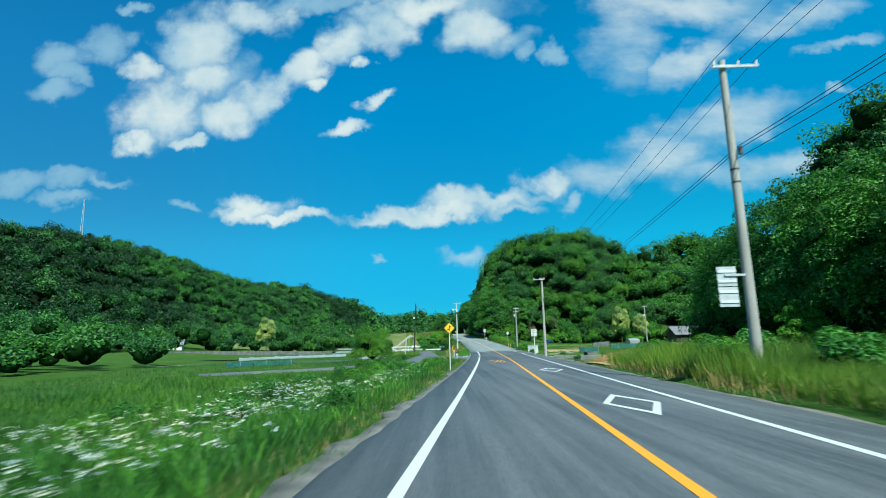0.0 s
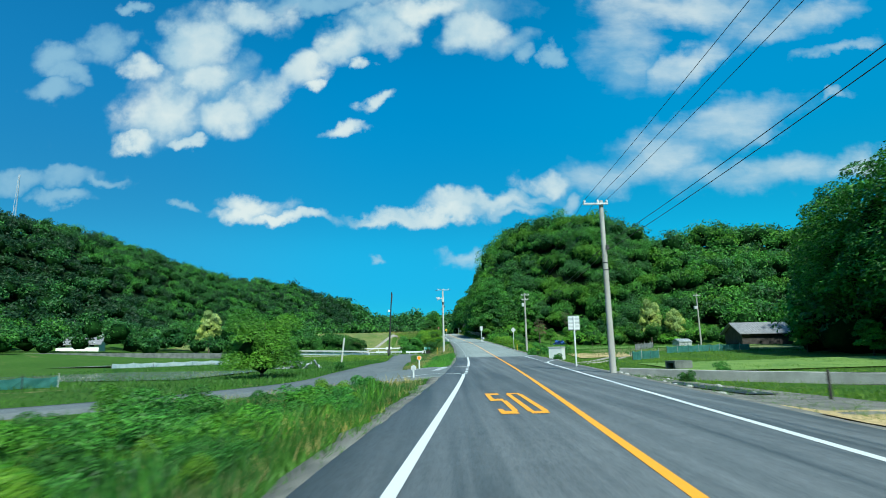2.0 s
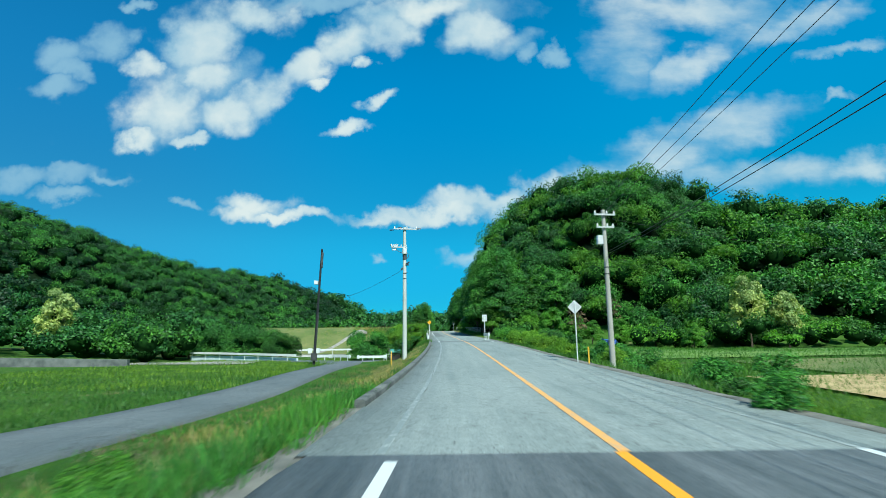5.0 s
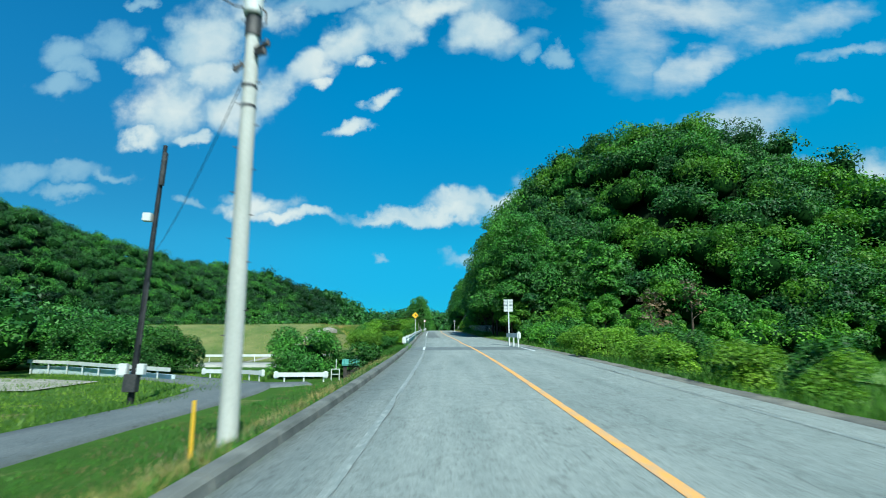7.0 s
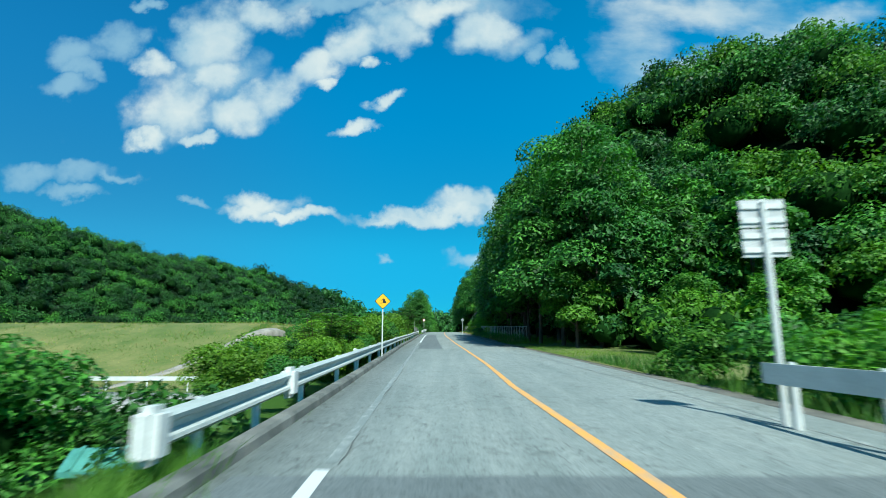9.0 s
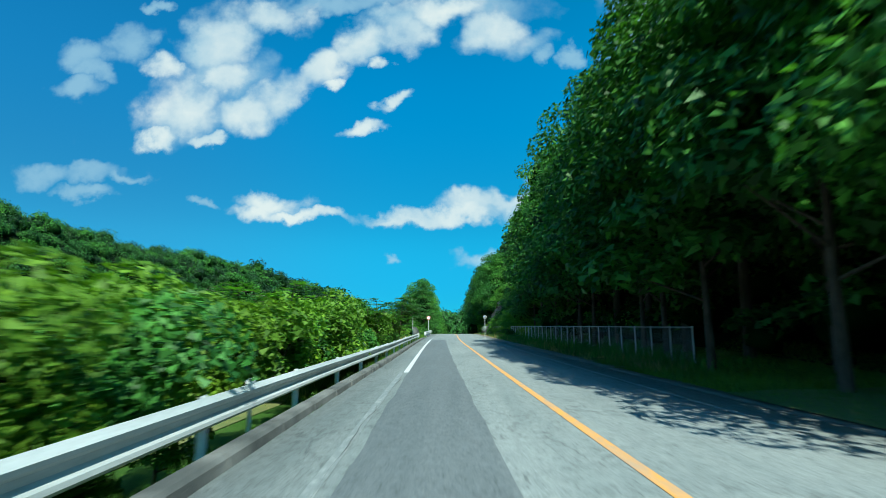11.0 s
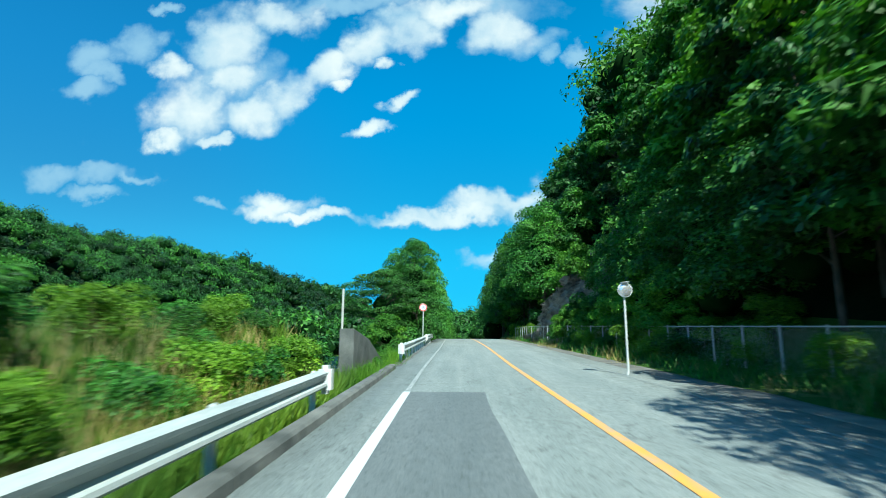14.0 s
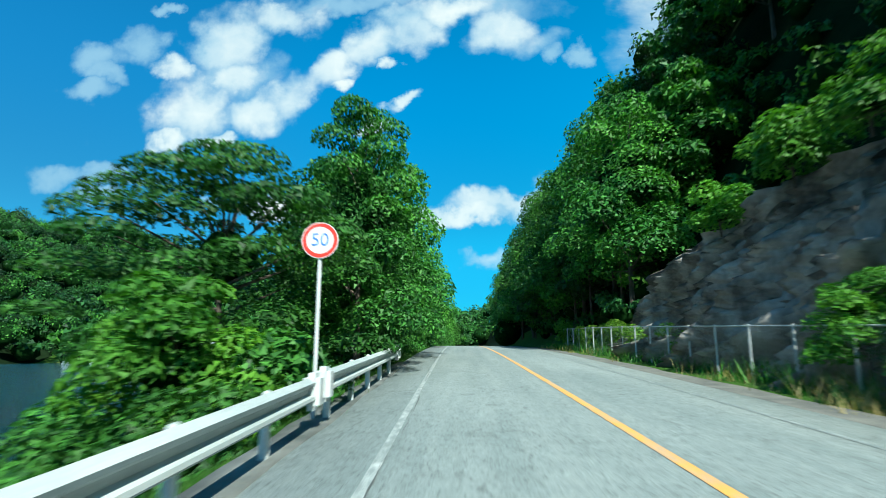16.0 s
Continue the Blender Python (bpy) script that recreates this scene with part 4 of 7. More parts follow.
def make_tree(kind, seed):
    """Crown, near-black shade core and wood of one tree or bush of a kind."""
    rng = np.random.default_rng(seed)
    if kind == "broad":
        height, radius, base, n, size, leaf, count = 12.0, 4.2, 2.2, 5600, 0.40, LEAF, 15
    elif kind == "tall":
        height, radius, base, n, size, leaf, count = 14.0, 3.4, 2.5, 5200, 0.38, LEAF_DARK, 16
    elif kind == "light":
        height, radius, base, n, size, leaf, count = 7.0, 3.2, 0.8, 6400, 0.27, LEAF_LIGHT, 14
    elif kind == "shrub":
        height, radius, base, n, size, leaf, count = 2.6, 1.7, 0.1, 2800, 0.165, LEAF, 9
    elif kind == "bright_shrub":
        height, radius, base, n, size, leaf, count = 2.2, 1.6, 0.1, 2800, 0.16, LEAF_LIGHT, 9
    elif kind == "round":
        height, radius, base, n, size, leaf, count = 4.1, 2.7, 0.15, 16000, 0.145, LEAF, 17
    elif kind == "bushy":
        height, radius, base, n, size, leaf, count = 4.1, 2.7, 0.15, 30000, 0.10, LEAF_LIGHT, 17
    elif kind == "blossom":
        height, radius, base, n, size, leaf, count = 8.0, 3.2, 2.0, 3600, 0.36, BLOSSOM, 12
    elif kind == "dead":
        height, radius, base, n, size, leaf, count = 7.0, 2.0, 2.0, 420, 0.35, DEAD, 10
    elif kind == "overhang":
        height, radius, base, n, size, leaf, count = 13.0, 4.6, 1.6, 21000, 0.19, LEAF, 26
    elif kind == "lakeside":
        height, radius, base, n, size, leaf, count = 14.0, 3.5, 0.8, 24000, 0.17, LEAF, 30
    elif kind == "thicket":
        height, radius, base, n, size, leaf, count = 2.6, 1.7, 0.1, 4800, 0.115, LEAF, 10
    elif kind == "bright_thicket":
        height, radius, base, n, size, leaf, count = 2.4, 1.7, 0.1, 4800, 0.115, LEAF_LIME, 10
    elif kind == "spread":
        height, radius, base, n, size, leaf, count = 9.0, 4.6, 1.0, 22000, 0.155, LEAF, 34
    if kind == "spread":
        lobes = []
        for k in range(count):
            f = ((k + 0.5) / count)**0.55
            a = 2.4 * k
            lobes.append((4.3 * f * math.cos(a), 4.3 * f * math.sin(a), 8.6 - 3.6 * f**1.6 - (2.9 * rng.random() if k % 2 else 0.0), rng.uniform(0.9, 1.6), 0.34))
        lobes += [(3.0 * math.cos(1.1 * k), 3.0 * math.sin(1.1 * k), 1.2 + 0.45 * k, 1.3, 0.5) for k in range(6)]
    elif kind in ("shrub", "bright_shrub", "thicket", "bright_thicket"):
        lobes = [(rng.uniform(-0.9, 0.9), rng.uniform(-0.9, 0.9), rng.uniform(0.5, 1.7), rng.uniform(0.45, 0.85), 0.9) for _ in range(count)]
        lobes += [(0, 0, 0.7, 1.0, 0.8)]
    elif kind in ("round", "bushy"):
        lobes = [(1.5 * math.cos(2.4 * k), 1.5 * math.sin(2.4 * k), 1.0 + 1.9 * (k % 4) / 3.4, rng.uniform(0.85, 1.25), 0.9) for k in range(count)]
        lobes += [(1.75 * math.cos(0.9 * k), 1.75 * math.sin(0.9 * k), 0.65, 0.95, 0.8) for k in range(7)]
    else:
        lobes = crown_lobes(rng, height, radius, base, count)
    p, d = blob_points(rng, n, lobes, 0.35)
    v, f = leaf_quads(rng, p, d * 0.8 + np.array([0, 0, 0.55]), size, 0.55)
    crown = mesh_np("crown", v, f, leaf)
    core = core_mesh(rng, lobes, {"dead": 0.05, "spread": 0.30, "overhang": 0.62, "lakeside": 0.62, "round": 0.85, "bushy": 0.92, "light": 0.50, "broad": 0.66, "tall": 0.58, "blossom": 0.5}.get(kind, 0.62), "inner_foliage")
    return crown, core, trunk_mesh(rng, height, {"shrub": 0.05, "bright_shrub": 0.05, "thicket": 0.05, "bright_thicket": 0.05, "round": 0.12, "bushy": 0.12}.get(kind, 0.17), lobes)


def make_pine(seed):
    rng = np.random.default_rng(seed)
    height = 13.0
    cs, ns = [], []
    bm = bmesh.new()
    rod(bm, (0, 0, 0), (0, 0, height), 0.19, 0.03, 8)
    for k in range(17):
        f = k / 16
        z = 2.2 + (height - 2.4) * f
        reach = 3.0 * (1 - f)**0.8 + 0.35
        for j in range(7):
            a = 2.4 * k + j * 2 * math.pi / 7 + rng.uniform(-0.3, 0.3)
            tip = np.array([math.cos(a) * reach, math.sin(a) * reach, z + 0.10 * reach])
            rod(bm, (0, 0, z - 0.2), tuple(tip * np.array([0.9, 0.9, 1])), 0.04, 0.015, 4)
            m = int(12 + 26 * (1 - f))
            s = rng.uniform(0.2, 1.0, m)[:, None]
            q = np.array([0, 0, z]) * (1 - s) + tip * s + rng.normal(0, 0.20, (m, 3))
            cs.append(q)
            ns.append(np.tile(np.array([0, 0, 1.0]), (m, 1)))
    v, f_ = leaf_quads(rng, np.concatenate(cs), np.concatenate(ns), 0.42, 0.45, 0.35)
    return mesh_np("crown", v, f_, NEEDLES), None, bm


def make_sumac(seed):
    """Tall shoots with arching fronds of paired leaflets."""
    rng = np.random.default_rng(seed)
    bm = bmesh.new()
    cs, us, ws, sz = [], [], [], []
    for s in range(8):
        a = rng.uniform(0, 6.28)
        foot = np.array([rng.uniform(-0.6, 0.6), rng.uniform(-0.6, 0.6), 0])
        spread_ = rng.uniform(0.5, 1.7)
        top = foot + np.array([math.cos(a) * spread_, math.sin(a) * spread_, rng.uniform(2.7, 4.1) - 0.4 * spread_])
        rod(bm, tuple(foot), tuple(top), 0.045, 0.015, 6)
        for k in range(24):
            z0 = foot + (top - foot) * (1 - 0.68 * rng.random()**1.4)
            b = rng.uniform(0, 6.28)
            out_ = np.array([math.cos(b), math.sin(b), 0])
            length = rng.uniform(0.75, 1.30)
            side = np.array([-out_[1], out_[0], 0])
            rod(bm, tuple(z0), tuple(z0 + out_ * length * 0.9 + np.array([0, 0, 0.10])), 0.008, 0.004, 4)
            for j in range(11):
                g = (j + 1) / 11
                q = z0 + out_ * length * g + np.array([0, 0, 0.45 * g - 0.62 * g * g])
                for sg in (-1, 1):
                    cs.append(q + side * sg * 0.13)
                    us.append(side * sg + out_ * 0.35)
                    ws.append(out_)
                    sz.append(0.30 * (1.1 - 0.5 * g))
    cs, us, ws, sz = np.array(cs), np.array(us), np.array(ws), np.array(sz)[:, None]
    us = us + rng.normal(0, 0.15, us.shape)
    v = np.stack([cs - us * sz * 0.5, cs - ws * sz * 0.24, cs + us * sz * 0.5, cs + ws * sz * 0.24], 1)
    return mesh_np("crown", v.reshape(-1, 3), np.arange(4 * len(cs)).reshape(-1, 4), LEAF_LIGHT), None, bm


NAMES = {"broad": "tree", "tall": "tree", "light": "tree", "shrub": "bush", "bright_shrub": "bush", "round": "bush", "bushy": "bush", "blossom": "tree", "dead": "tree", "spread": "tree", "overhang": "tree", "lakeside": "tree", "thicket": "bush", "bright_thicket": "bush", "pine": "pine_tree", "sumac": "bush"}
planted = {}
SCRUB_LABEL = "low leafy scrub under the trees of the cutting"


def plant(kind, x, y, scale, label, group="", seed=0, z=None, turn=None, squash=1.0):
    """Plants a tree or bush of a kind; the first of each kind and seed is built, the rest are copies."""
    z = lz(x, y) - 0.08 if z is None else z
    turn = (x * 37.7 + y * 91.3) % 360 if turn is None else turn
    m = pose(x, y, z, 0, 0, turn) @ Matrix.Diagonal((scale, scale, scale * squash, 1))
    key = (kind, seed)
    if key not in planted:
        if kind == "pine":
            crown, core, wood = make_pine(seed)
        elif kind == "sumac":
            crown, core, wood = make_sumac(seed)
        else:
            crown, core, wood = make_tree(kind, 11 * seed + len(kind))
        root = thing(NAMES[kind], Matrix.Identity(4), "", "tree" if "tree" in NAMES[kind] else "bush")
        part("trunk" if "tree" in NAMES[kind] else "stem", wood, BARK, root)
        part("crown", crown, LEAF, root)
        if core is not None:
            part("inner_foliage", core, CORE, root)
        planted[key] = root
        root.matrix_basis = m
        return tagged(root, label, "", group)
    ob = copy_thing(planted[key], Matrix.Identity(4))
    ob.matrix_basis = m
    return tagged(ob, label, "", group)


# -- far woods: one crown beside the next over the hillsides, as stuff --
ICO = bmesh.new()
bmesh.ops.create_icosphere(ICO, subdivisions=2, radius=1.0)
ICO_V = np.array([v.co[:] for v in ICO.verts])
ICO_F = np.array([[v.index for v in f.verts] for f in ICO.faces])
ICO.free()


def woodland(name, seed, regions, leaf, label, keep=None, mix=()):
    """Fills each region (x0, x1, y0, y1, spacing, crown radius, leaves a crown, leaf size) with lumpy crowns on the land."""
    rng = np.random.default_rng(seed)
    root = thing(name, pose(0, 0, 0), label, "woodland", kind="stuff")
    cuts = [0.0] + [m[0] for m in mix] + [1.0]
    mats = [leaf] + [m[1] for m in mix]
    leaves_v, core_v = [[] for _ in mats], []
    for x0, x1, y0, y1, step, rad, k, size_ in regions:
        xs, ys = np.meshgrid(np.arange(x0, x1, step), np.arange(y0, y1, step))
        x = (xs + (np.arange(xs.shape[0]) % 2)[:, None] * step / 2).ravel() + rng.uniform(-0.36, 0.36, xs.size) * step
        y = ys.ravel() + rng.uniform(-0.36, 0.36, xs.size) * step
        ok = np.ones(len(x), bool) if keep is None else keep(x, y)
        P = np.column_stack([x, y, land_z(x, y)])[ok]
        n = len(P)
        if n == 0:
            continue
        R = rad * rng.uniform(0.72, 1.30, n)
        base = P + np.column_stack([np.zeros(n), np.zeros(n), R * rng.uniform(0.55, 1.50, n)])
        lobes = 12
        off = rng.normal(0, 1, (n, lobes, 3))
        off /= np.linalg.norm(off, axis=2)[:, :, None]
        off[:, :, 2] = np.abs(off[:, :, 2])
        off[:, 0] = (0, 0, 0.15)
        lc = off * (R[:, None, None] * rng.uniform(0.55, 1.0, (n, lobes, 1))) * np.array([1, 1, 0.80])
        lr = R[:, None] * rng.uniform(0.22, 0.50, (n, lobes))
        lr[:, 0] = R * 0.72
        pick = np.where(rng.random((n, k)) < 0.24, 0, rng.integers(1, lobes, (n, k)))
        d = rng.normal(0, 1, (n, k, 3))
        d[:, :, 2] = np.abs(d[:, :, 2]) * 1.35 - 0.75
        d /= np.linalg.norm(d, axis=2)[:, :, None]
        rows = np.arange(n)[:, None]
        depth = 1 + 0.16 * rng.random((n, k))**3 - 0.30 * rng.random((n, k))**2
        c = base[:, None, :] + lc[rows, pick] + d * (lr[rows, pick] * depth)[:, :, None] * np.array([1, 1, 0.74])
        which = rng.random(n)
        for j in range(len(mats)):
            sel = (which >= cuts[j]) & (which < cuts[j + 1])
            if sel.any():
                leaves_v[j].append(leaf_quads(rng, c[sel].reshape(-1, 3), (d[sel] * 0.9 + np.array([0, 0, 0.25])).reshape(-1, 3), size_, 0.42, 0.80)[0])
        # a near-black lump in each crown, down to its boughs, for the shade inside
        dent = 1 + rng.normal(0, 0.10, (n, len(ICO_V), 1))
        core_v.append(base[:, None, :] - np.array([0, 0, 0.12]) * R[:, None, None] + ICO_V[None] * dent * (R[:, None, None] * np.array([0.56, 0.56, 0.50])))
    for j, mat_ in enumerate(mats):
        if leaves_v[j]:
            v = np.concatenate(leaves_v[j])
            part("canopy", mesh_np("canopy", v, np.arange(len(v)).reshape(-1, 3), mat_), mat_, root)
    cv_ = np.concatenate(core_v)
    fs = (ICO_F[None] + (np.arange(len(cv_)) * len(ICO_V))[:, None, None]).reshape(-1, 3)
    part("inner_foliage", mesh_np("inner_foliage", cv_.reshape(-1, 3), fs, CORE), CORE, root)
    return root


woodland("far_woods", 3, [(-170, -84, -40, 240, 5.0, 3.5, 360, 0.52), (-180, -88, 620, 1000, 9.5, 6.3, 150, 1.2)], LEAF_FAR,
         "dense green broadleaf woods on the far valley side", keep=lambda x, y: ((x < -97 + 4 * np.sin(y / 23)) | (y > 225)) & ((y < 225) | (land_z(x, y) > LAKE_Z)), mix=[(0.80, LEAF_DARK)])
woodland("lake_woods", 4, [(-170, -84, 240, 330, 4.4, 3.1, 420, 0.36), (-170, -84, 330, 470, 4.8, 3.4, 360, 0.42), (-170, -84, 470, 620, 6.4, 4.4, 220, 0.8)], LEAF_FAR, "sunlit green broadleaf woods above the lake",
         keep=lambda x, y: land_z(x, y) > LAKE_Z, mix=[(0.26, LEAF_DARK), (0.66, LEAF)])
woodland("hill_woods", 5, [(13, 68, 172, 216, 4.0, 3.6, 1900, 0.30), (13, 68, 216, 250, 4.3, 3.8, 1000, 0.40), (68, 132, 176, 250, 5.6, 4.2, 620, 0.50), (20, 80, 247, 330, 5.8, 4.6, 420, 0.55), (132, 260, 205, 330, 8, 5.4, 300, 0.75), (80, 132, 250, 320, 8, 5.0, 240, 0.75)], LEAF,
         "dense green broadleaf woods on a steep round hill", keep=lambda x, y: (x - road_x(y) > np.where(y > 205, 18.0, np.where(y < 187, 15.0, 10.0) + 4 * np.sin(x / 9))) & (y > 176 + 3 * np.sin(x / 5) + 14 * np.exp(-((x - 26) / 9)**2)), mix=[(0.42, LEAF_DARK), (0.76, LEAF_LIGHT)])
woodland("hill_fringe", 8, [(36, 84, 168.5, 177.5, 3.0, 1.9, 420, 0.26)], LEAF, "leafy shrubs and low trees along the hill's foot", keep=lambda x, y: np.hypot(x - 55.2, y - 172) > 2.2, mix=[(0.45, LEAF_LIGHT), (0.75, LEAF_DARK)])
woodland("edge_woods", 7, [(44, 105, 6, 128, 4.8, 4.4, 800, 0.44)], LEAF_DARK,
         "tall shady broadleaf trees at a field's edge", keep=lambda x, y: (x > 44.6 + 1.2 * np.sin(y / 6) + 15 * sm(97, 104, y)) & ((y < 123) | (x > 65)), mix=[(0.6, LEAF)])
woodland("distant_woods", 9, [(-170, 320, 840, 1180, 19, 13, 70, 3.2)], LEAF_DARK, "distant dark woods closing the valley")
woodland("valley_end_woods", 13, [(-104, -14, 386, 560, 7, 4.8, 110, 1.2), (-14, 60, 350, 470, 6, 4.4, 240, 0.7)], LEAF_DARK, "green woods at the far end of the valley",
         keep=lambda x, y: (np.abs(x - road_x(y)) > 7.5) & (y > 345) & ~((x > -72) & (x < -50) & (y < 405)), mix=[(0.6, LEAF)])
woodland("field_trees", 15, [(-62, -38, 52, 78, 4.5, 2.0, 500, 0.30), (-90, -30, 150, 186, 5, 3.0, 500, 0.36), (-96, -72, 84, 150, 5, 3.0, 420, 0.40)], LEAF_DARK, "low bushy trees along the field edges",
         keep=lambda x, y: ~((x > -90) & (x < -72) & (y > 150) & (y < 170)) & ~((x > -60) & (y > 140) & (y < 163 - 0.3 * (x + 60))) & ~((np.abs(x + 55.2) < 3) & (y < 175)), mix=[(0.65, LEAF)])

# -- trees along the cutting on the right --
rng = np.random.default_rng(21)
WALL_LABEL = "tall leafy broadleaf tree overhanging the roadside"
y = 186.0
while y < 345:
    for row, (lo, hi) in enumerate(((8.2, 9.6), (12.5, 15.5), (17.0, 20.0))):
        o = rng.uniform(lo, hi)
        yy = y + rng.uniform(-1.5, 1.5)
        if row == 1 and 277 < yy < 292:
            continue
        if row == 2 and int(y) % 2:
            continue
        kind = ["broad", "tall", "broad"][int(rng.integers(0, 3))]
        if row == 0 and (yy > 250 and yy < 298):
            continue
        if row > 0 and yy > 212 and rng.random() < 0.30:
            plant("pine", rx(yy) + o, yy, rng.uniform(0.8, 1.05), "dark pine tree on the cutting slope", "trees on the cutting", int(rng.integers(0, 2)))
            continue
        s = rng.uniform(0.80, 1.05) * (1.0 if row else 0.86)
        plant(kind, rx(yy) + o - (1.9 if row == 0 and 189 < yy < 203 else 1.3 if row == 0 and 203 <= yy < 227 else 0), yy, s * (1.25 if row == 0 and yy < 203 else 1.18 if row == 0 and yy < 227 else 1.0), WALL_LABEL if row == 0 else "leafy broadleaf tree on the cutting slope", "trees on the cutting", int(rng.integers(0, 2)))
    y += 5.0
for k, y in enumerate(np.arange(188.5, 231, 4.6)):
    plant("overhang", rx(y) + 9.2 + 0.5 * math.sin(3.1 * k), float(y), (1.31 if y < 217 else 1.12) + 0.10 * math.sin(2.3 * k), WALL_LABEL, "trees on the cutting", k % 2)
for k, (o, y, sc) in enumerate(((10.6, 252.0, 0.80), (10.0, 257.0, 0.72), (10.4, 262.0, 0.85), (9.8, 267.0, 0.66))):
    plant("overhang", rx(y) + o, y, sc, "leafy broadleaf tree clinging to the rock face", "trees on the cutting", (k + 1) % 2, z=rz(y) + 0.4)
for k, (o, y, sc) in enumerate(((6.9, 253, 0.62), (7.0, 256, 0.66), (6.8, 259, 0.70), (6.7, 262, 0.62), (6.5, 265, 0.64), (6.3, 267.6, 0.52), (6.1, 270, 0.45), (7.6, 249, 0.6), (7.8, 245, 0.55))):
    plant("bright_thicket" if k % 3 else "thicket", rx(y) + o, y, sc, "bright green vines smothering the wire fence", "bushes along the wire fence", k % 2)
for k, y in enumerate(np.arange(299, 384, 5.6)):
    plant("overhang", rx(y) + 9.4 + 0.6 * math.sin(2.1 * k), float(y), 1.22 + 0.12 * math.sin(2.9 * k), WALL_LABEL, "trees on the cutting", k % 2)
# leafy skirts in front of the wood
for x, y, s in ((15.2, 186.5, 0.85), (21.5, 183, 0.7), (25.0, 179.5, 0.8), (27.5, 175, 0.7), (30, 173, 0.6), (35, 174, 0.7), (41, 175, 0.75), (47, 175, 0.7)):
    plant("light", x, y, s, "bright green leafy tree at the foot of the hill", "trees at the hill's foot", int(x) % 2)
plant("dead", 26.7, 169.5, 0.9, "bare greyish dead tree at the hill's foot")
plant("dead", 36.1, 182, 1.0, "reddish brown withered tree on the hill")
for x, y, s, tall in ((55.2, 172.0, 0.95, 1.55), (61.2, 172.0, 0.80, 1.45)):
    plant("blossom", x, y, s, "tree in cream-coloured blossom at the wood's edge", "blossoming trees", squash=tall)
plant("blossom", -55.2, 170.5, 0.98, "tree in cream-coloured blossom at the wood's edge", "blossoming trees", squash=1.4)
plant("blossom", 58, 100, 0.9, "tree in cream-coloured blossom at the wood's edge", "blossoming trees")
for x, y, s in ((44.5, 97, 0.55), (42, 84, 0.5), (41, 73, 0.55)):
    plant("light", x, y, s, "bright green young tree in front of the dark wood", "young trees by the field", 1)
for k, (x, y, sc) in enumerate(((45.5, 40, 1.40), (46.5, 48, 1.55), (46.0, 56, 1.60), (47.0, 64, 1.70), (47.5, 72, 1.65), (48.0, 80, 1.72), (48.5, 87.5, 1.62), (49.0, 94, 1.50), (53, 100, 1.45))):
    plant("overhang", x, y, sc, "tall shady broadleaf tree at the field's edge", "trees at the field's edge", k % 2)
plant("light", 39.0, 60.0, 0.85, "bright green bushy tree in front of the dark wood", "young trees by the field", 0)
plant("bushy", -9.3, 70.6, 1.04, "round dense bright green tree in the field", z=-0.15, squash=1.14)
plant("round", -4.9, 162.6, 1.15, "dense dark green tree behind white railings")
plant("round", -1.9, 164.6, 0.62, "dense dark green tree behind white railings")
plant("shrub", -0.2, 163.0, 1.2, "dense dark green bush behind white railings", "", 1)
plant("light", 36.0, 150.0, 0.42, "round green bush in the field")
# right roadside hedge
HEDGE = "leafy green roadside bush with yellowish tips"
for k, y in enumerate(np.arange(104, 152, 2.3)):
    o = 6.3 + 0.8 * math.sin(y * 1.7) + 0.35 * max(0, (130 - y) / 20)
    s = 0.48 + 0.10 * math.sin(y * 2.3) + 0.30 * sm(124, 140, y)
    plant("bright_thicket" if k % 3 or y > 124 else "shrub", rx(y) + o, y, float(s), HEDGE, "bushes beside the right lane", k % 2)
    if k % 2 == 0:
        plant("shrub", rx(y) + o + 2.6, y + 0.8, float(s) * 1.05, HEDGE, "bushes beside the right lane", (k + 1) % 2)
for k, (x, y, s) in enumerate(((16.5, 152, 0.9), (15.2, 156, 0.9), (14.6, 159.5, 1.0), (14.6, 162.6, 0.95), (13.9, 166.0, 0.85), (16.5, 161, 1.1), (18.5, 157, 0.9))):
    plant("shrub" if k % 2 else "bright_shrub", x, y, s, "leafy green bush beside the railing", "bushes beside the right lane", k % 2)
for k, y in enumerate((9, 12, 15.5, 20, 23, 26.5, 30, 32.5)):
    plant("bright_shrub" if k % 2 else "shrub", rx(y) + 6.9 + 0.7 * (k % 3), y, 0.56 + 0.07 * (k % 3), "low leafy bush in tall roadside grass", "bushes in the right verge", k % 2)
for k, (x, y) in enumerate(((14.2, 60), (19, 66), (24, 55), (17, 80), (13.2, 84.5), (12.6, 95), (13.8, 99), (33, 70), (29, 52), (16.2, 106))):
    plant("shrub", x, y, 0.30 + 0.05 * (k % 3), "small green bush in the field", "bushes in the right field", k % 2)
# left side: verge bushes, and the thicket behind the guardrail
for k, (o, y, s) in enumerate(((-7.5, 24, 0.36), (-8.8, 29, 0.40), (-7.6, 33, 0.34), (-9.4, 37, 0.5), (-7.3, 41, 0.42), (-8.7, 45, 0.5), (-10.5, 34, 0.5), (-7.0, 49, 0.34), (-11, 48, 0.55), (-5.8, 53, 0.30), (-12.6, 40, 0.5), (-11.5, 28, 0.5), (-14, 52, 0.45), (-5.7, 82, 0.3), (-5.9, 86, 0.32), (-6.0, 90, 0.3))):
    plant("shrub" if k % 3 else "bright_shrub", rx(y) + o, y, s, "leafy green weeds and low bush on the road bank", "bushes on the left bank", k % 2)
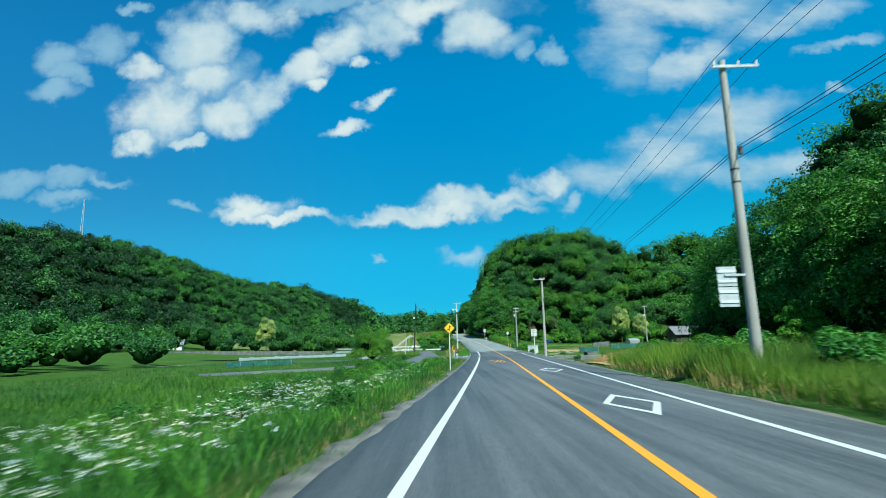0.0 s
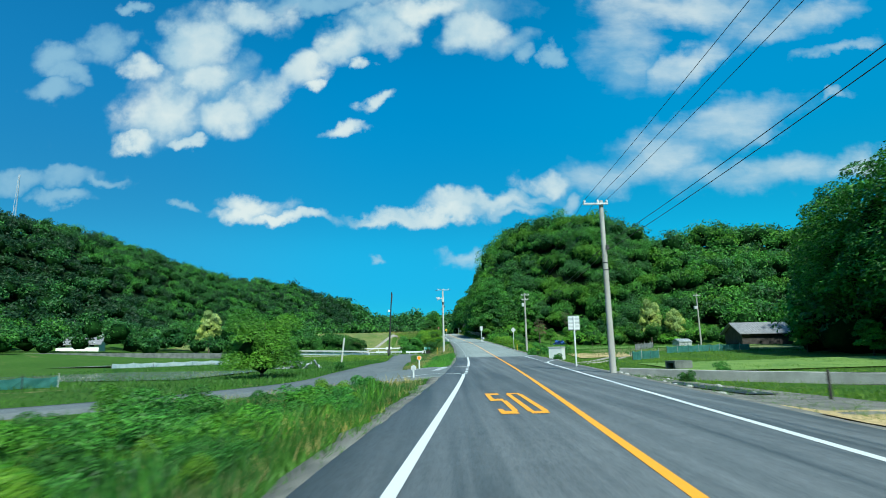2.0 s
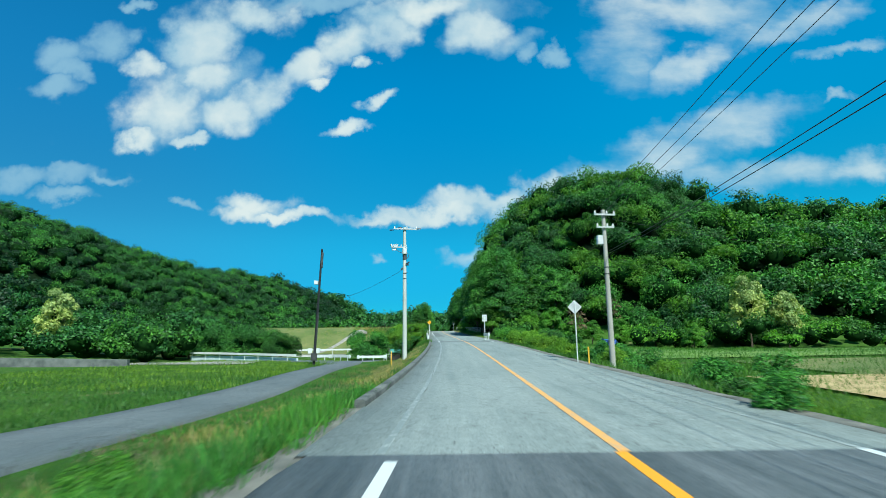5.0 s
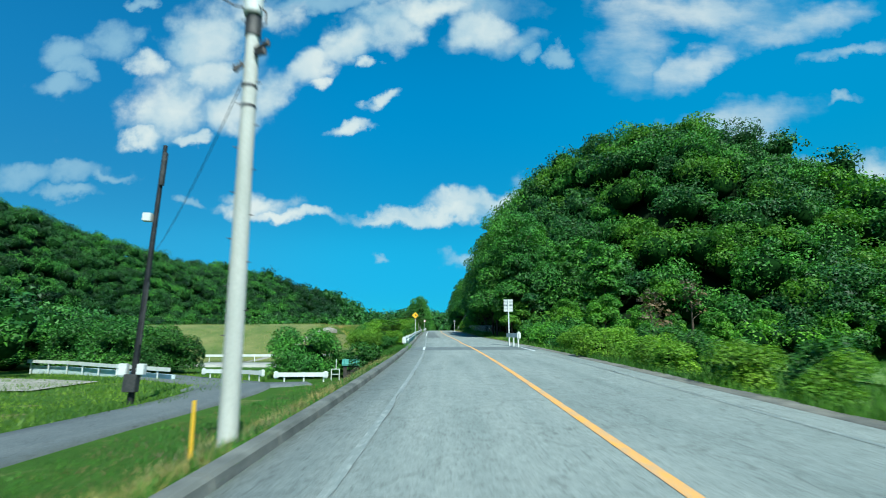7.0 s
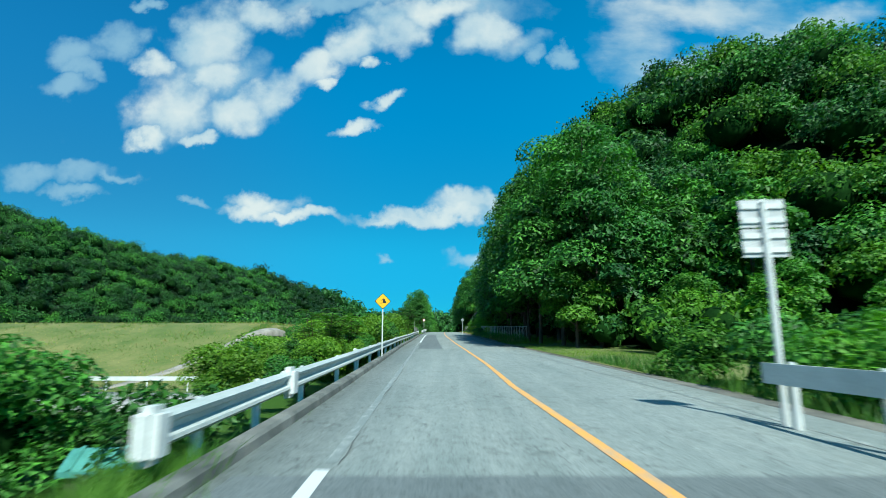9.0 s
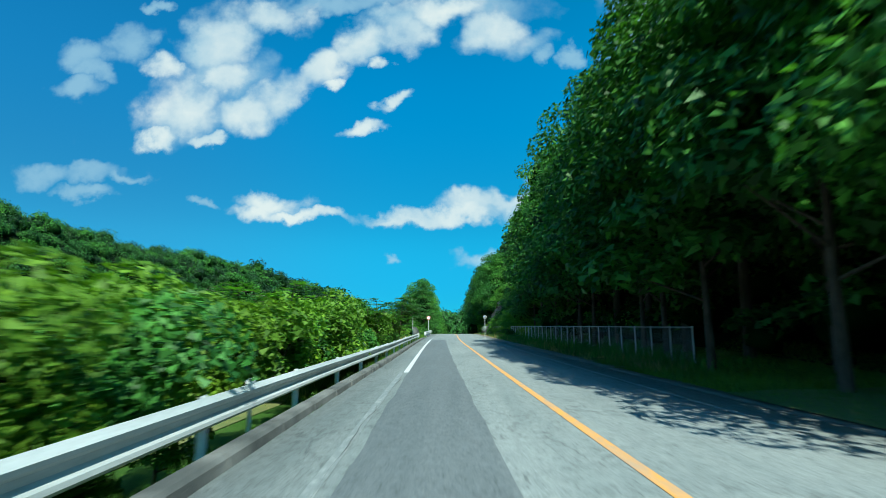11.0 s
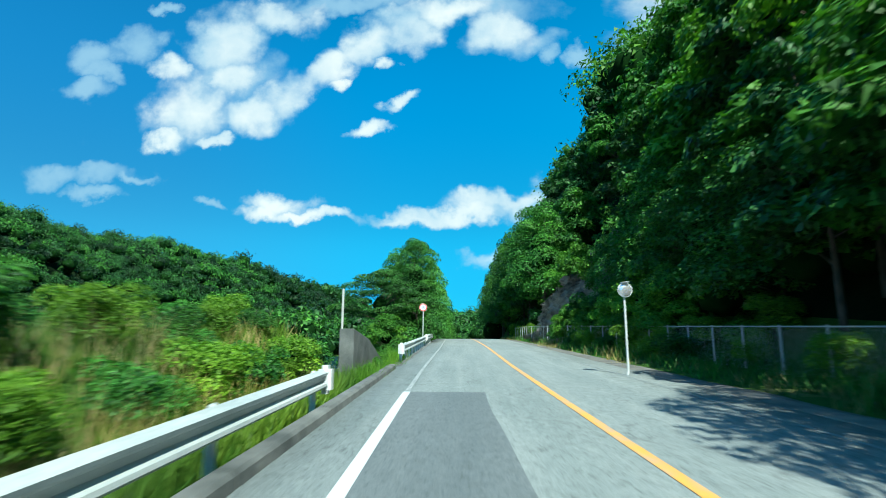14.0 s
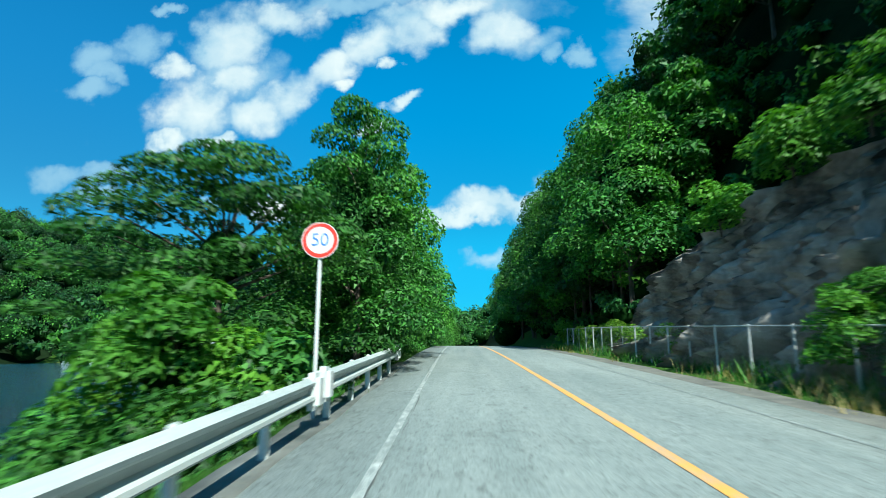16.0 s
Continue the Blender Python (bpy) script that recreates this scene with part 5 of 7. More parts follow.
for k, y in enumerate(np.arange(166, 230, 1.9)):
    for row in (0, 1):
        o = -7.0 - 2.2 * row + 0.7 * math.sin(y * 1.9 + row)
        s = 0.62 + 0.10 * math.sin(y * 2.9) + 0.62 * float(sm(177, 193, y)) - 0.45 * float(sm(219, 224, y)) + 0.24 * row
        plant(["thicket", "bright_thicket", "bright_thicket"][(k + row) % 3], rx(y) + o, float(y) + row, float(s), "dense leafy bush behind the guardrail", "thicket behind the guardrail", (k + row) % 2, z=rz(float(y)) - 0.5 - 0.5 * row)
for k, (o, y, s) in enumerate(((-6.6, 196, 0.8), (-6.4, 204, 0.85), (-6.3, 214.5, 0.86), (-6.6, 219, 0.75), (-6.2, 229.8, 1.15), (-8.2, 230.8, 0.95), (-6.4, 225.5, 0.85), (-7.2, 181, 0.75), (-7.0, 174, 0.7))):
    plant("sumac", rx(y) + o, y, s, "tall shrub with arching feathery fronds behind the guardrail", "thicket behind the guardrail", k % 2, z=rz(y) - 0.35)
# big trees over the water and the row that follows
plant("lakeside", -0.3, 281.8, 0.80, "tall broadleaf tree leaning over the guardrail", "trees on the lake bank", 0, z=6.6)
plant("spread", -1.8, 286.0, 0.70, "tall broadleaf tree on the lake bank", "trees on the lake bank", 1, z=6.0, squash=1.15)
plant("spread", -2.9, 277.2, 0.90, "spreading light green tree over the lake", "trees on the lake bank", 0, z=5.6)
plant("light", -1.8, 273.0, 0.60, "leafy green tree beside the guardrail", "trees on the lake bank", 1, z=5.4)
for k, (x, y, s, zz) in enumerate(((-0.6, 274.5, 1.15, 6.0), (-2.4, 271.8, 0.95, 5.0), (-4.2, 275.2, 1.15, 4.6), (-0.3, 270.6, 0.75, 6.0), (-5.4, 278.2, 1.2, 4.4))):
    plant("shrub", x, y, s, "dense leafy green bush on the lake bank", "trees on the lake bank", k % 2, z=zz)
plant("shrub", -1.3, 268.6, 0.75, "leafy green bush beside the guardrail", "trees on the lake bank", 0, z=5.2)
for k, y in enumerate(np.arange(286, 384, 4.8)):
    plant("overhang" if k % 2 else "lakeside", rx(y) - 7.4 + 0.8 * math.sin(y), float(y), 0.92 + 0.12 * math.sin(1.7 * k), "leafy green tree along the lake bank", "trees on the lake bank", k % 2)
    plant("shrub", rx(y) - 5.6, float(y) + 2, 0.8, "leafy green bush along the lake bank", "trees on the lake bank", k % 2)
# vines and bushes along the fence on the right
for k, (o, y, s) in enumerate(((8.3, 256.5, 0.55), (8.2, 260.0, 0.66), (8.0, 263.5, 0.60), (7.3, 268.5, 0.50), (6.9, 272.5, 0.46), (6.9, 275.5, 0.40))):
    plant("light", rx(y) + o, y, s, "bright green bushy young tree leaning over the wire fence", "bushes along the wire fence", k % 2)
for k, (o, y, s) in enumerate(((7.3, 266, 0.8), (7.4, 271, 0.7), (7.9, 258, 0.75), (8.1, 261.5, 0.85), (7.6, 264.5, 0.6), (7.8, 270, 0.6), (7.4, 286, 0.7), (7.2, 290, 0.7), (8.4, 254, 0.6), (7.3, 295, 0.8), (9.0, 250, 0.7), (9.5, 243, 0.8), (7.0, 300, 0.8), (7.1, 306, 0.9))):
    plant("bright_thicket", rx(y) + o, y, s, "bright green bush growing through the wire fence", "bushes along the wire fence", k % 2)
for k, (o, y, s) in enumerate(((13.5, 250, 1.5), (15.5, 244, 1.6), (15.0, 257, 1.7), (17.5, 251, 1.8), (12.2, 246, 1.1), (14.0, 263, 1.4))):
    plant("light", rx(y) + o, y, s, "sunlit bright green tree on the cutting slope", "trees on the cutting", k % 2)
for k, (o, y, s) in enumerate(((11.5, 240, 0.9), (10.6, 247, 0.9))):
    plant("light" if k % 3 == 1 else "broad", rx(y) + o, y, s * (1.0 if k % 3 == 1 else 0.6), "leafy green tree in front of the cutting", "trees on the cutting", k % 2)
for k, (o, y, s) in enumerate(((-10.8, 188, 0.46), (-9.6, 193, 0.46), (-10.4, 199, 0.5))):
    plant("light", rx(y) + o, y, s, "bushy green tree below the road bank", "thicket behind the guardrail", k % 2)
for k, (x, y, s) in enumerate(((13.6, 276.5, 1.0), (13.7, 280, 1.1), (13.2, 284, 0.9))):
    plant("bright_shrub", x, y, s, "yellowish green shrub on top of the rock face", "shrubs on the rock", k % 2, z=rz(y) + float(np.interp(y, [276, 281, 285], [6.2, 5.6, 4.6])))
for k in range(26):
    y = 251.5 + 0.93 * k
    h = (0.15, 0.55, 0.32, 0.85, 0.7)[k % 5]
    o = float(np.interp(y, [250, 262, 272, 282], [9.6, 8.9, 7.6, 6.8])) + 3.1 * h - 0.7
    peak = float(np.interp(y, [250, 258, 266, 277], [2.0, 7.0, 9.0, 7.0]))
    plant("shrub" if k % 3 else "bright_shrub", rx(y) + o, y, 0.85 + 0.25 * math.sin(2.7 * k), "leafy shrub rooted in the rock face", "shrubs on the rock", k % 2, z=rz(y) + h * peak - 0.7)
woodland("slope_scrub", 17, [(9, 30, 178, 338, 2.3, 1.45, 200, 0.26)], LEAF, SCRUB_LABEL,
         keep=lambda x, y: (x - road_x(y) > 8.3) & (x - road_x(y) < 21) & ~((y > 266) & (y < 297) & (x - road_x(y) < 13.0)), mix=[(0.5, LEAF_LIGHT), (0.8, LEAF_DARK)])
rng = np.random.default_rng(78)
for k in range(34):
    y = float(rng.uniform(28, 59))
    o = float(rng.uniform(-8.6, -5.4))
    if abs(rx(y) + o - float(np.interp(y, [46.5, 50.3, 54.3, 58.4, 63.5], [-22, -14, -8.4, -4.8, -2.4]))) < 2.0:
        continue
    plant("bright_thicket" if k % 2 else "thicket", rx(y) + o, y, float(rng.uniform(0.20, 0.40)), "leafy green weeds beside the asphalt", "bushes on the left bank", k % 2)
rng = np.random.default_rng(77)
for k in range(74):
    y = float(rng.uniform(14, 54))
    o = float(rng.uniform(-13.5, -5.9))
    if abs(rx(y) + o - float(np.interp(y, [46.5, 50.3, 54.3, 58.4, 63.5], [-22, -14, -8.4, -4.8, -2.4]))) < 2.2:
        continue
    plant("bright_shrub" if k % 3 == 0 else "shrub", rx(y) + o, y, float(rng.uniform(0.22, 0.46)), "leafy green weeds on the road bank", "bushes on the left bank", k % 2)
for k, (x, y, s) in enumerate(((-18.8, 168, 1.15), (-22.5, 171, 1.35), (-26.5, 173, 1.5), (-31.5, 175, 1.45), (-37, 177, 1.6), (-44, 178, 1.55), (-52, 180, 1.6))):
    plant("round", x, y, s, "leafy green tree along the canal below the dam", "trees along the canal", k % 2)
for k in range(8):
    y = 5 + 3.4 * k
    plant("shrub" if k % 2 else "bright_shrub", rx(y) + 9.6 + 0.9 * math.sin(2.2 * k), y, 0.62 + 0.1 * math.sin(1.7 * k), "leafy bush in tall roadside grass", "bushes in the right verge", k % 2)
for k in range(7):
    y = 233.5 + 1.9 * k
    plant("thicket" if k % 3 else "bright_thicket", rx(y) - 6.3 - 0.8 * (k % 3), y, 0.30 + 0.06 * math.sin(2.1 * k), "leafy green weeds on a grassy bank", "weeds on the bank", k % 2)
for k in range(16):
    y = 236.0 + 0.78 * k
    plant("thicket" if k % 2 else "bright_thicket", rx(y) - 6.3 - 1.3 * (k % 3), y, 0.50 + 0.09 * math.sin(2.3 * k), "leafy green bush on the bank before a wing wall", "bushes on the bank", k % 2)
for k in range(9):
    y = 247.5 + 1.15 * k
    plant("bright_shrub", rx(y) - 4.75 - 0.3 * (k % 2), y, 0.24 + 0.04 * (k % 3), "low yellowish green weeds beside the guardrail's end", "weeds at the guardrail's end", k % 2, z=rz(y) - 0.25)

# ---- signs ----
def ring_pts(r, n=28, cx=0.0, cz=0.0):
    return [(cx + r * math.cos(2 * math.pi * k / n), cz + r * math.sin(2 * math.pi * k / n)) for k in range(n)]


def post(root, top, r=0.03, mat_=None, base=-0.5):
    bm = bmesh.new()
    rod(bm, (0, 0, base), (0, 0, top), r, r, 12)
    part("post", bm, mat_ or WHITE_METAL, root, smooth=False)
    bm = bmesh.new()
    bmesh.ops.create_uvsphere(bm, u_segments=10, v_segments=6, radius=r * 1.15, matrix=Matrix.Translation((0, 0, top)))
    part("post_cap", bm, mat_ or WHITE_METAL, root)


def rounded_diamond(h, r=0.04):
    pts = []
    for k in range(4):
        a = k * math.pi / 2
        tip = Vector((math.cos(a), math.sin(a))) * (h - r * 1.414)
        for j in range(5):
            b = a - math.pi / 4 + j * math.pi / 8
            pts.append((tip.x + r * math.cos(b), tip.y + r * math.sin(b)))
    return pts


def warning_sign(x, y, z, cz, half, turn, label, marks):
    root = thing("warning_sign", pose(x, y, z, 0, 0, turn), label, "road sign")
    post(root, cz + half * 0.6)
    shift = Matrix.Translation((0, -0.045, cz))
    bm = slab(rounded_diamond(half), 0.0, 0.012)
    bm.transform(shift)
    part("plate", bm, BLACK_SIGN, root, "black-edged diamond plate")
    bm = slab(rounded_diamond(half * 0.93), -0.004, 0.0)
    bm.transform(shift)
    face = part("sign_face", bm, YELLOW_SIGN, root, "yellow diamond face")
    for pts in marks:
        bm = slab([(u * half, w * half) for u, w in pts], -0.008, -0.004)
        bm.transform(shift)
        part("pictogram", bm, BLACK_SIGN, face, "black pictogram")
    for dz in (-0.14, 0.14):
        bm = bmesh.new()
        box(bm, -0.06, 0.06, -0.03, 0.035, cz + dz - 0.02, cz + dz + 0.02, 0.005)
        part("clamp", bm, GREY_METAL, root)
    return root


bar = lambda x0, x1, z0, z1: [(x0, z0), (x1, z0), (x1, z1), (x0, z1)]
warning_sign(0.30, 34.45, lz(0.30, 34.45), 2.58 - lz(0.30, 34.45), 0.35, 4, "yellow diamond warning sign for staggered side roads on a white post",
             [bar(-0.07, 0.07, -0.48, 0.50), bar(0.07, 0.36, 0.14, 0.29), bar(-0.38, -0.07, -0.30, -0.15)])
warning_sign(3.66, 173.8, lz(3.66, 173.8), 5.87 - lz(3.66, 173.8), 0.36, 3, "yellow diamond falling-rocks warning sign on a white post",
             [[(-0.02, -0.24), (0.46, -0.24), (0.40, -0.05), (0.20, 0.28), (0.08, 0.36), (0.02, 0.10)], bar(-0.44, -0.06, -0.26, -0.20), ring_pts(0.055, 8, -0.12, 0.06), ring_pts(0.05, 8, -0.05, 0.24), ring_pts(0.045, 8, -0.22, -0.08)])


def speed_sign(x, y, z, cz, r):
    root = thing("speed_limit_sign", pose(x, y, z, 0, 0, 3), "round white speed sign with red ring and blue figures", "road sign")
    post(root, cz + r * 0.5, 0.032)
    shift = Matrix.Translation((0, -0.05, cz))
    for name, rad, y0, y1, mt in (("plate", r, 0.0, 0.012, WHITE_SIGN), ("red_ring", r * 0.96, -0.004, 0.0, RED_SIGN), ("sign_face", r * 0.74, -0.008, -0.004, WHITE_SIGN)):
        bm = slab(ring_pts(rad, 40), y0, y1)
        bm.transform(shift)
        last = part(name, bm, mt, root)
    cu_ = bpy.data.curves.new("figures", "FONT")
    cu_.body, cu_.size, cu_.align_x, cu_.align_y, cu_.extrude = "50", r * 1.0, "CENTER", "CENTER", 0.002
    cu_.materials.append(BLUE_SIGN)
    ob = new("figures", cu_)
    ob.matrix_basis = Matrix.Translation((0, -0.062, cz)) @ pose(0, 0, 0, 90, 0, 0)
    ob.parent = root
    tagged(ob, "blue speed figures")


speed_sign(1.02, 271.9, 6.6, 3.38, 0.30)


def back_sign(x, y, z, top, w, h, turn, label, on_pole=False, lean=0.0):
    """Two stacked plates that face the oncoming traffic, seen from behind with their stiffening ribs."""
    root = thing("road_sign", pose(x, y, z, 0, lean, turn), label, "road sign")
    if not on_pole:
        post(root, top - 0.06, 0.05)
    for k in range(2):
        z1 = top - k * (h / 2 + 0.01)
        z0 = z1 - h / 2 + 0.01
        bm = bmesh.new()
        box(bm, -w / 2, w / 2, 0.05, 0.062, z0, z1, 0.004)
        plate = part("plate", bm, GREY_METAL, root, "bare metal back of a sign plate")
        for j in range(2):
            zz = z0 + (j + 0.5) * (z1 - z0) / 2
            bm = bmesh.new()
            box(bm, -w / 2 + 0.01, w / 2 - 0.01, 0.02, 0.05, zz - 0.045, zz + 0.045, 0.008)
            part("rib", bm, WHITE_METAL, plate)
    return root


back_sign(11.08, 68.35, lz(11.08, 68.35), 3.32 - lz(11.08, 68.35), 0.72, 0.90, -4, "two stacked road sign plates seen from behind on a white post")
back_sign(9.58, 18.25, lz(9.58, 18.25), 3.88 - lz(9.58, 18.25), 0.66, 1.36, 0, "two stacked road sign plates fixed beside a utility pole", True)
back_sign(11.51, 157.8, lz(11.51, 157.8), 6.10 - lz(11.51, 157.8), 0.68, 0.92, -4, "two stacked road sign plates seen from behind beside a white railing")


bm = bmesh.new()
box(bm, -0.70, 0.0, -0.03, 0.03, -0.04, 0.04, 0.005)
bracket = part("bracket", bm, GREY_METAL, bpy.data.objects["road_sign.001"])
bracket.location = (0.62, 0.03, 3.3)


def back_diamond(x, y, top):
    z = lz(x, y)
    root = thing("warning_sign", pose(x, y, z, 0, 0, 0), "diamond road sign seen from behind on a white post", "road sign")
    post(root, top - z - 0.1)
    bm = slab(rounded_diamond(0.38), 0.04, 0.052)
    bm.transform(Matrix.Translation((0, 0, top - z - 0.38)))
    part("plate", bm, GREY_METAL, root)


back_diamond(12.9, 112.6, 4.2)


def marker_post(x, y, h, disc, disc_mat, label, mat_=None, r=0.045):
    z = max(lz(x, y), rz(y) - 0.06) if disc else lz(x, y)
    root = thing("marker_post", pose(x, y, z), label, "marker post")
    bm = bmesh.new()
    rod(bm, (0, 0, -0.3), (0, 0, h), r, r * 0.95, 12)
    part("post", bm, mat_ or WHITE_METAL, root)
    if disc:
        bm = slab(ring_pts(disc, 20, 0, h + disc * 0.5), -0.05, 0.0)
        rim = part("rim", bm, mat_ or WHITE_METAL, root)
        bm = slab(ring_pts(disc * 0.82, 20, 0, h + disc * 0.5), -0.06, -0.05)
        part("reflector", bm, disc_mat, root, "round reflector")
    return root


marker_post(1.15, 70.8, 0.62, 0.15, ORANGE_REFLECTOR, "white marker post with an orange round reflector")
marker_post(1.30, 60.8, 0.40, 0.13, GREY_METAL, "white marker post with a round grey reflector")
marker_post(1.75, 128.0, 1.25, 0, None, "slim yellow plastic stake on the grass bank", YELLOW_STAKE, 0.04)
plant("thicket", -5.95, 80.15, 0.42, "leafy weeds round the foot of a stake")
marker_post(-5.9, 80.5, 2.75, 0, None, "leaning bleached concrete stake in the grass", PALE_POLE, 0.075).rotation_euler = (0, radians(6), 0)
marker_post(0.43, 247.0, 8.70 - lz(0.43, 247.0), 0, None, "slim weathered white stake on the bank", PALE_POLE, 0.036)
marker_post(13.2, 111.5, 0.9, 0, None, "slim yellow plastic stake in the verge", YELLOW_STAKE, 0.04)
for k, y in enumerate((168.0, 190.0, 222.5)):
    marker_post(rx(y) - 4.66 + 0.26 * float(sm(188, 214, y)), y, 0.70, 0.06, WHITE_METAL, "small white marker on the guardrail line", None, 0.03)


def mirror(x, y, z, cz, r):
    root = thing("traffic_mirror", pose(x, y, z, 0, 0, 4), "round convex traffic mirror on a white post", "mirror")
    bm = bmesh.new()
    rod(bm, (0, 0, 0.25), (0, 0, cz), 0.03, 0.03, 12)
    rod(bm, (-0.16, -0.05, -0.4), (0, 0, 0.25), 0.03, 0.03, 12)
    part("post", bm, WHITE_METAL, root)
    bm = bmesh.new()
    bmesh.ops.create_uvsphere(bm, u_segments=28, v_segments=14, radius=1.0)
    bm.transform(Matrix.Translation((0, -0.10, cz)) @ Matrix.Diagonal((r, 0.07, r, 1)))
    part("mirror_glass", bm, MIRROR, root, "convex mirror", True)
    bm = bmesh.new()
    n = 28
    for j in range(n):
        a0, a1 = 2 * math.pi * j / n, 2 * math.pi * (j + 1) / n
        rod(bm, (r * math.cos(a0), -0.09, cz + r * math.sin(a0)), (r * math.cos(a1), -0.09, cz + r * math.sin(a1)), 0.022, 0.022, 6)
    part("rim", bm, WHITE_METAL, root)
    bm = bmesh.new()
    box(bm, -0.11, 0.11, -0.24, 0.0, cz + r + 0.01, cz + r + 0.03, 0.004)
    part("hood", bm, WHITE_METAL, root)


mirror(9.0, 247.9, lz(9.0, 247.9), 8.75 - lz(9.0, 247.9), 0.21)


# ---- guardrails ----
def w_profile(s=1.0):
    """Half-round double wave of a guardrail beam, as (out, up)."""
    up = [-0.175, -0.15, -0.115, -0.075, -0.03, 0.03, 0.075, 0.115, 0.15, 0.175]
    o = [0.0, 0.03, 0.085, 0.075, 0.0, 0.0, 0.075, 0.085, 0.03, 0.0]
    return [(a * s, b * s) for a, b in zip(o, up)]


def guardrail(pts, heights, label, towards, step=2.0, caps=(True, True), first=0.0, flat=False):
    """A guardrail through pts (x, y) with its beam's middle at heights (z); towards: side of the road, -1 or 1 across its run."""
    p = np.array(pts, dtype=float)
    base = thing("guardrail", pose(p[0, 0], p[0, 1], heights[0] - 0.6), label, "guardrail")
    inv = base.matrix_basis.inverted()
    d = np.gradient(p, axis=0)
    d /= np.linalg.norm(d, axis=1)[:, None]
    out_ = np.stack([d[:, 1], -d[:, 0]], 1) * towards
    prof = [(0.0, -0.15), (0.05, -0.15), (0.05, 0.15), (0.0, 0.15)] if flat else w_profile()
    bm = bmesh.new()
    rings = []
    for i in range(len(p)):
        front = [bm.verts.new(inv @ Vector((p[i, 0] + out_[i, 0] * (a + 0.06), p[i, 1] + out_[i, 1] * (a + 0.06), heights[i] + b))) for a, b in prof]
        rear = [bm.verts.new(inv @ Vector((p[i, 0] + out_[i, 0] * (a + 0.055), p[i, 1] + out_[i, 1] * (a + 0.055), heights[i] + b))) for a, b in prof]
        rings.append((front, rear))
    m = len(prof)
    for (f0, r0), (f1, r1) in zip(rings, rings[1:]):
        for j in range(m - 1):
            bm.faces.new((f0[j], f1[j], f1[j + 1], f0[j + 1]))
            bm.faces.new((r0[j], r0[j + 1], r1[j + 1], r1[j]))
    bmesh.ops.recalc_face_normals(bm, faces=bm.faces)
    beam = part("beam", bm, WHITE_METAL if flat else RAIL_PAINT, base, "white-painted steel plank beam" if flat else "white-painted corrugated steel beam")
    run = np.concatenate([[0], np.cumsum(np.linalg.norm(np.diff(p, axis=0), axis=1))])
    s = first + 0.5
    while s < run[-1]:
        x, y, h = np.interp(s, run, p[:, 0]), np.interp(s, run, p[:, 1]), np.interp(s, run, heights)
        q = inv @ Vector((x, y, h))
        foot = min(lz(x, y), h - 0.5) - 0.25 - h
        bm = bmesh.new()
        rod(bm, (q.x, q.y, q.z + foot), (q.x, q.y, q.z + 0.13), 0.057, 0.057, 12)
        pst = part("post", bm, WHITE_METAL, base)
        bm = bmesh.new()
        bmesh.ops.create_uvsphere(bm, u_segments=10, v_segments=6, radius=0.058, matrix=Matrix.Translation((q.x, q.y, q.z + 0.13)))
        part("post_cap", bm, RAIL_PAINT, pst)
        s += step
    for i, want in ((0, caps[0]), (len(p) - 1, caps[1])):
        if want:
            c = inv @ Vector((p[i, 0], p[i, 1], heights[i]))
            sgn = -1 if i == 0 else 1
            bm = bmesh.new()
            o3, d3 = Vector((*out_[i], 0)), Vector((*d[i], 0)) * sgn
            turn_ = Matrix.Rotation(math.atan2(d3.y, d3.x), 4, "Z")
            box(bm, -0.10, 0.24, -0.12, 0.12, -0.27, 0.24, 0.07, Matrix.Translation(c + o3 * 0.08) @ turn_)
            part("end_piece", bm, WHITE_METAL, base, "rounded white end piece")
    return base


ys = np.linspace(154.6, 159.1, 6)
guardrail([(rx(y) - 4.64, y) for y in ys], [rz(y) + 0.50 for y in ys], "short first length of a white corrugated guardrail", 1, 2.0, first=0.6)
ys = np.linspace(159.3, 240.9, 60)
guardrail([(rx(y) - 4.64 + 0.26 * float(sm(188, 214, y)), y) for y in ys], [rz(y) + 0.50 for y in ys], "long white corrugated guardrail in front of a thicket", 1, 4.0, first=0.6)
ys = np.linspace(252.8, 270.9, 16)
guardrail([(rx(y) - 4.10, y) for y in ys], [rz(y) + 0.55 for y in ys], "white corrugated guardrail between the lane and the lake", 1, 2.0)
ys = np.linspace(271.5, 281.5, 10)
guardrail([(rx(y) - 4.06, y) for y in ys], [rz(y) + 0.60 for y in ys], "short white corrugated guardrail before the lakeside trees", 1, 2.0)
guardrail([(11.77, 153.9), (11.66, 155.3), (11.55, 156.7), (11.45, 158.0)], [3.35, 3.38, 3.41, 3.44], "short white railing beside a road sign", -1, 1.55, (True, False), flat=True)
for pts, hs, lab in (([(-5.2, 156.5), (-3.5, 156.45), (-1.8, 156.45)], [0.72] * 3, "short white railing at the end of a lane"),
                     ([(-9.4, 160.1), (-7.9, 158.7), (-6.6, 157.6)], [0.80] * 3, "short white railing at the end of a lane"),
                     ([(-12.4, 161.2), (-11.0, 160.8), (-9.8, 160.4)], [0.80] * 3, "short white railing beside a ditch")):
    guardrail(pts, hs, lab, 1, 1.4, flat=True)
guardrail([(-34, 171), (-28, 168), (-22, 164), (-14, 159)], [1.45, 1.35, 1.2, 1.0], "long white railing along a canal", 1, 3.0, (False, False), flat=True)
guardrail([(-25, 190.2), (-16, 190.2), (-8.5, 190.2)], [1.65, 1.65, 1.65], "white railing along a canal below the dam", 1, 3.0, (False, False), flat=True)


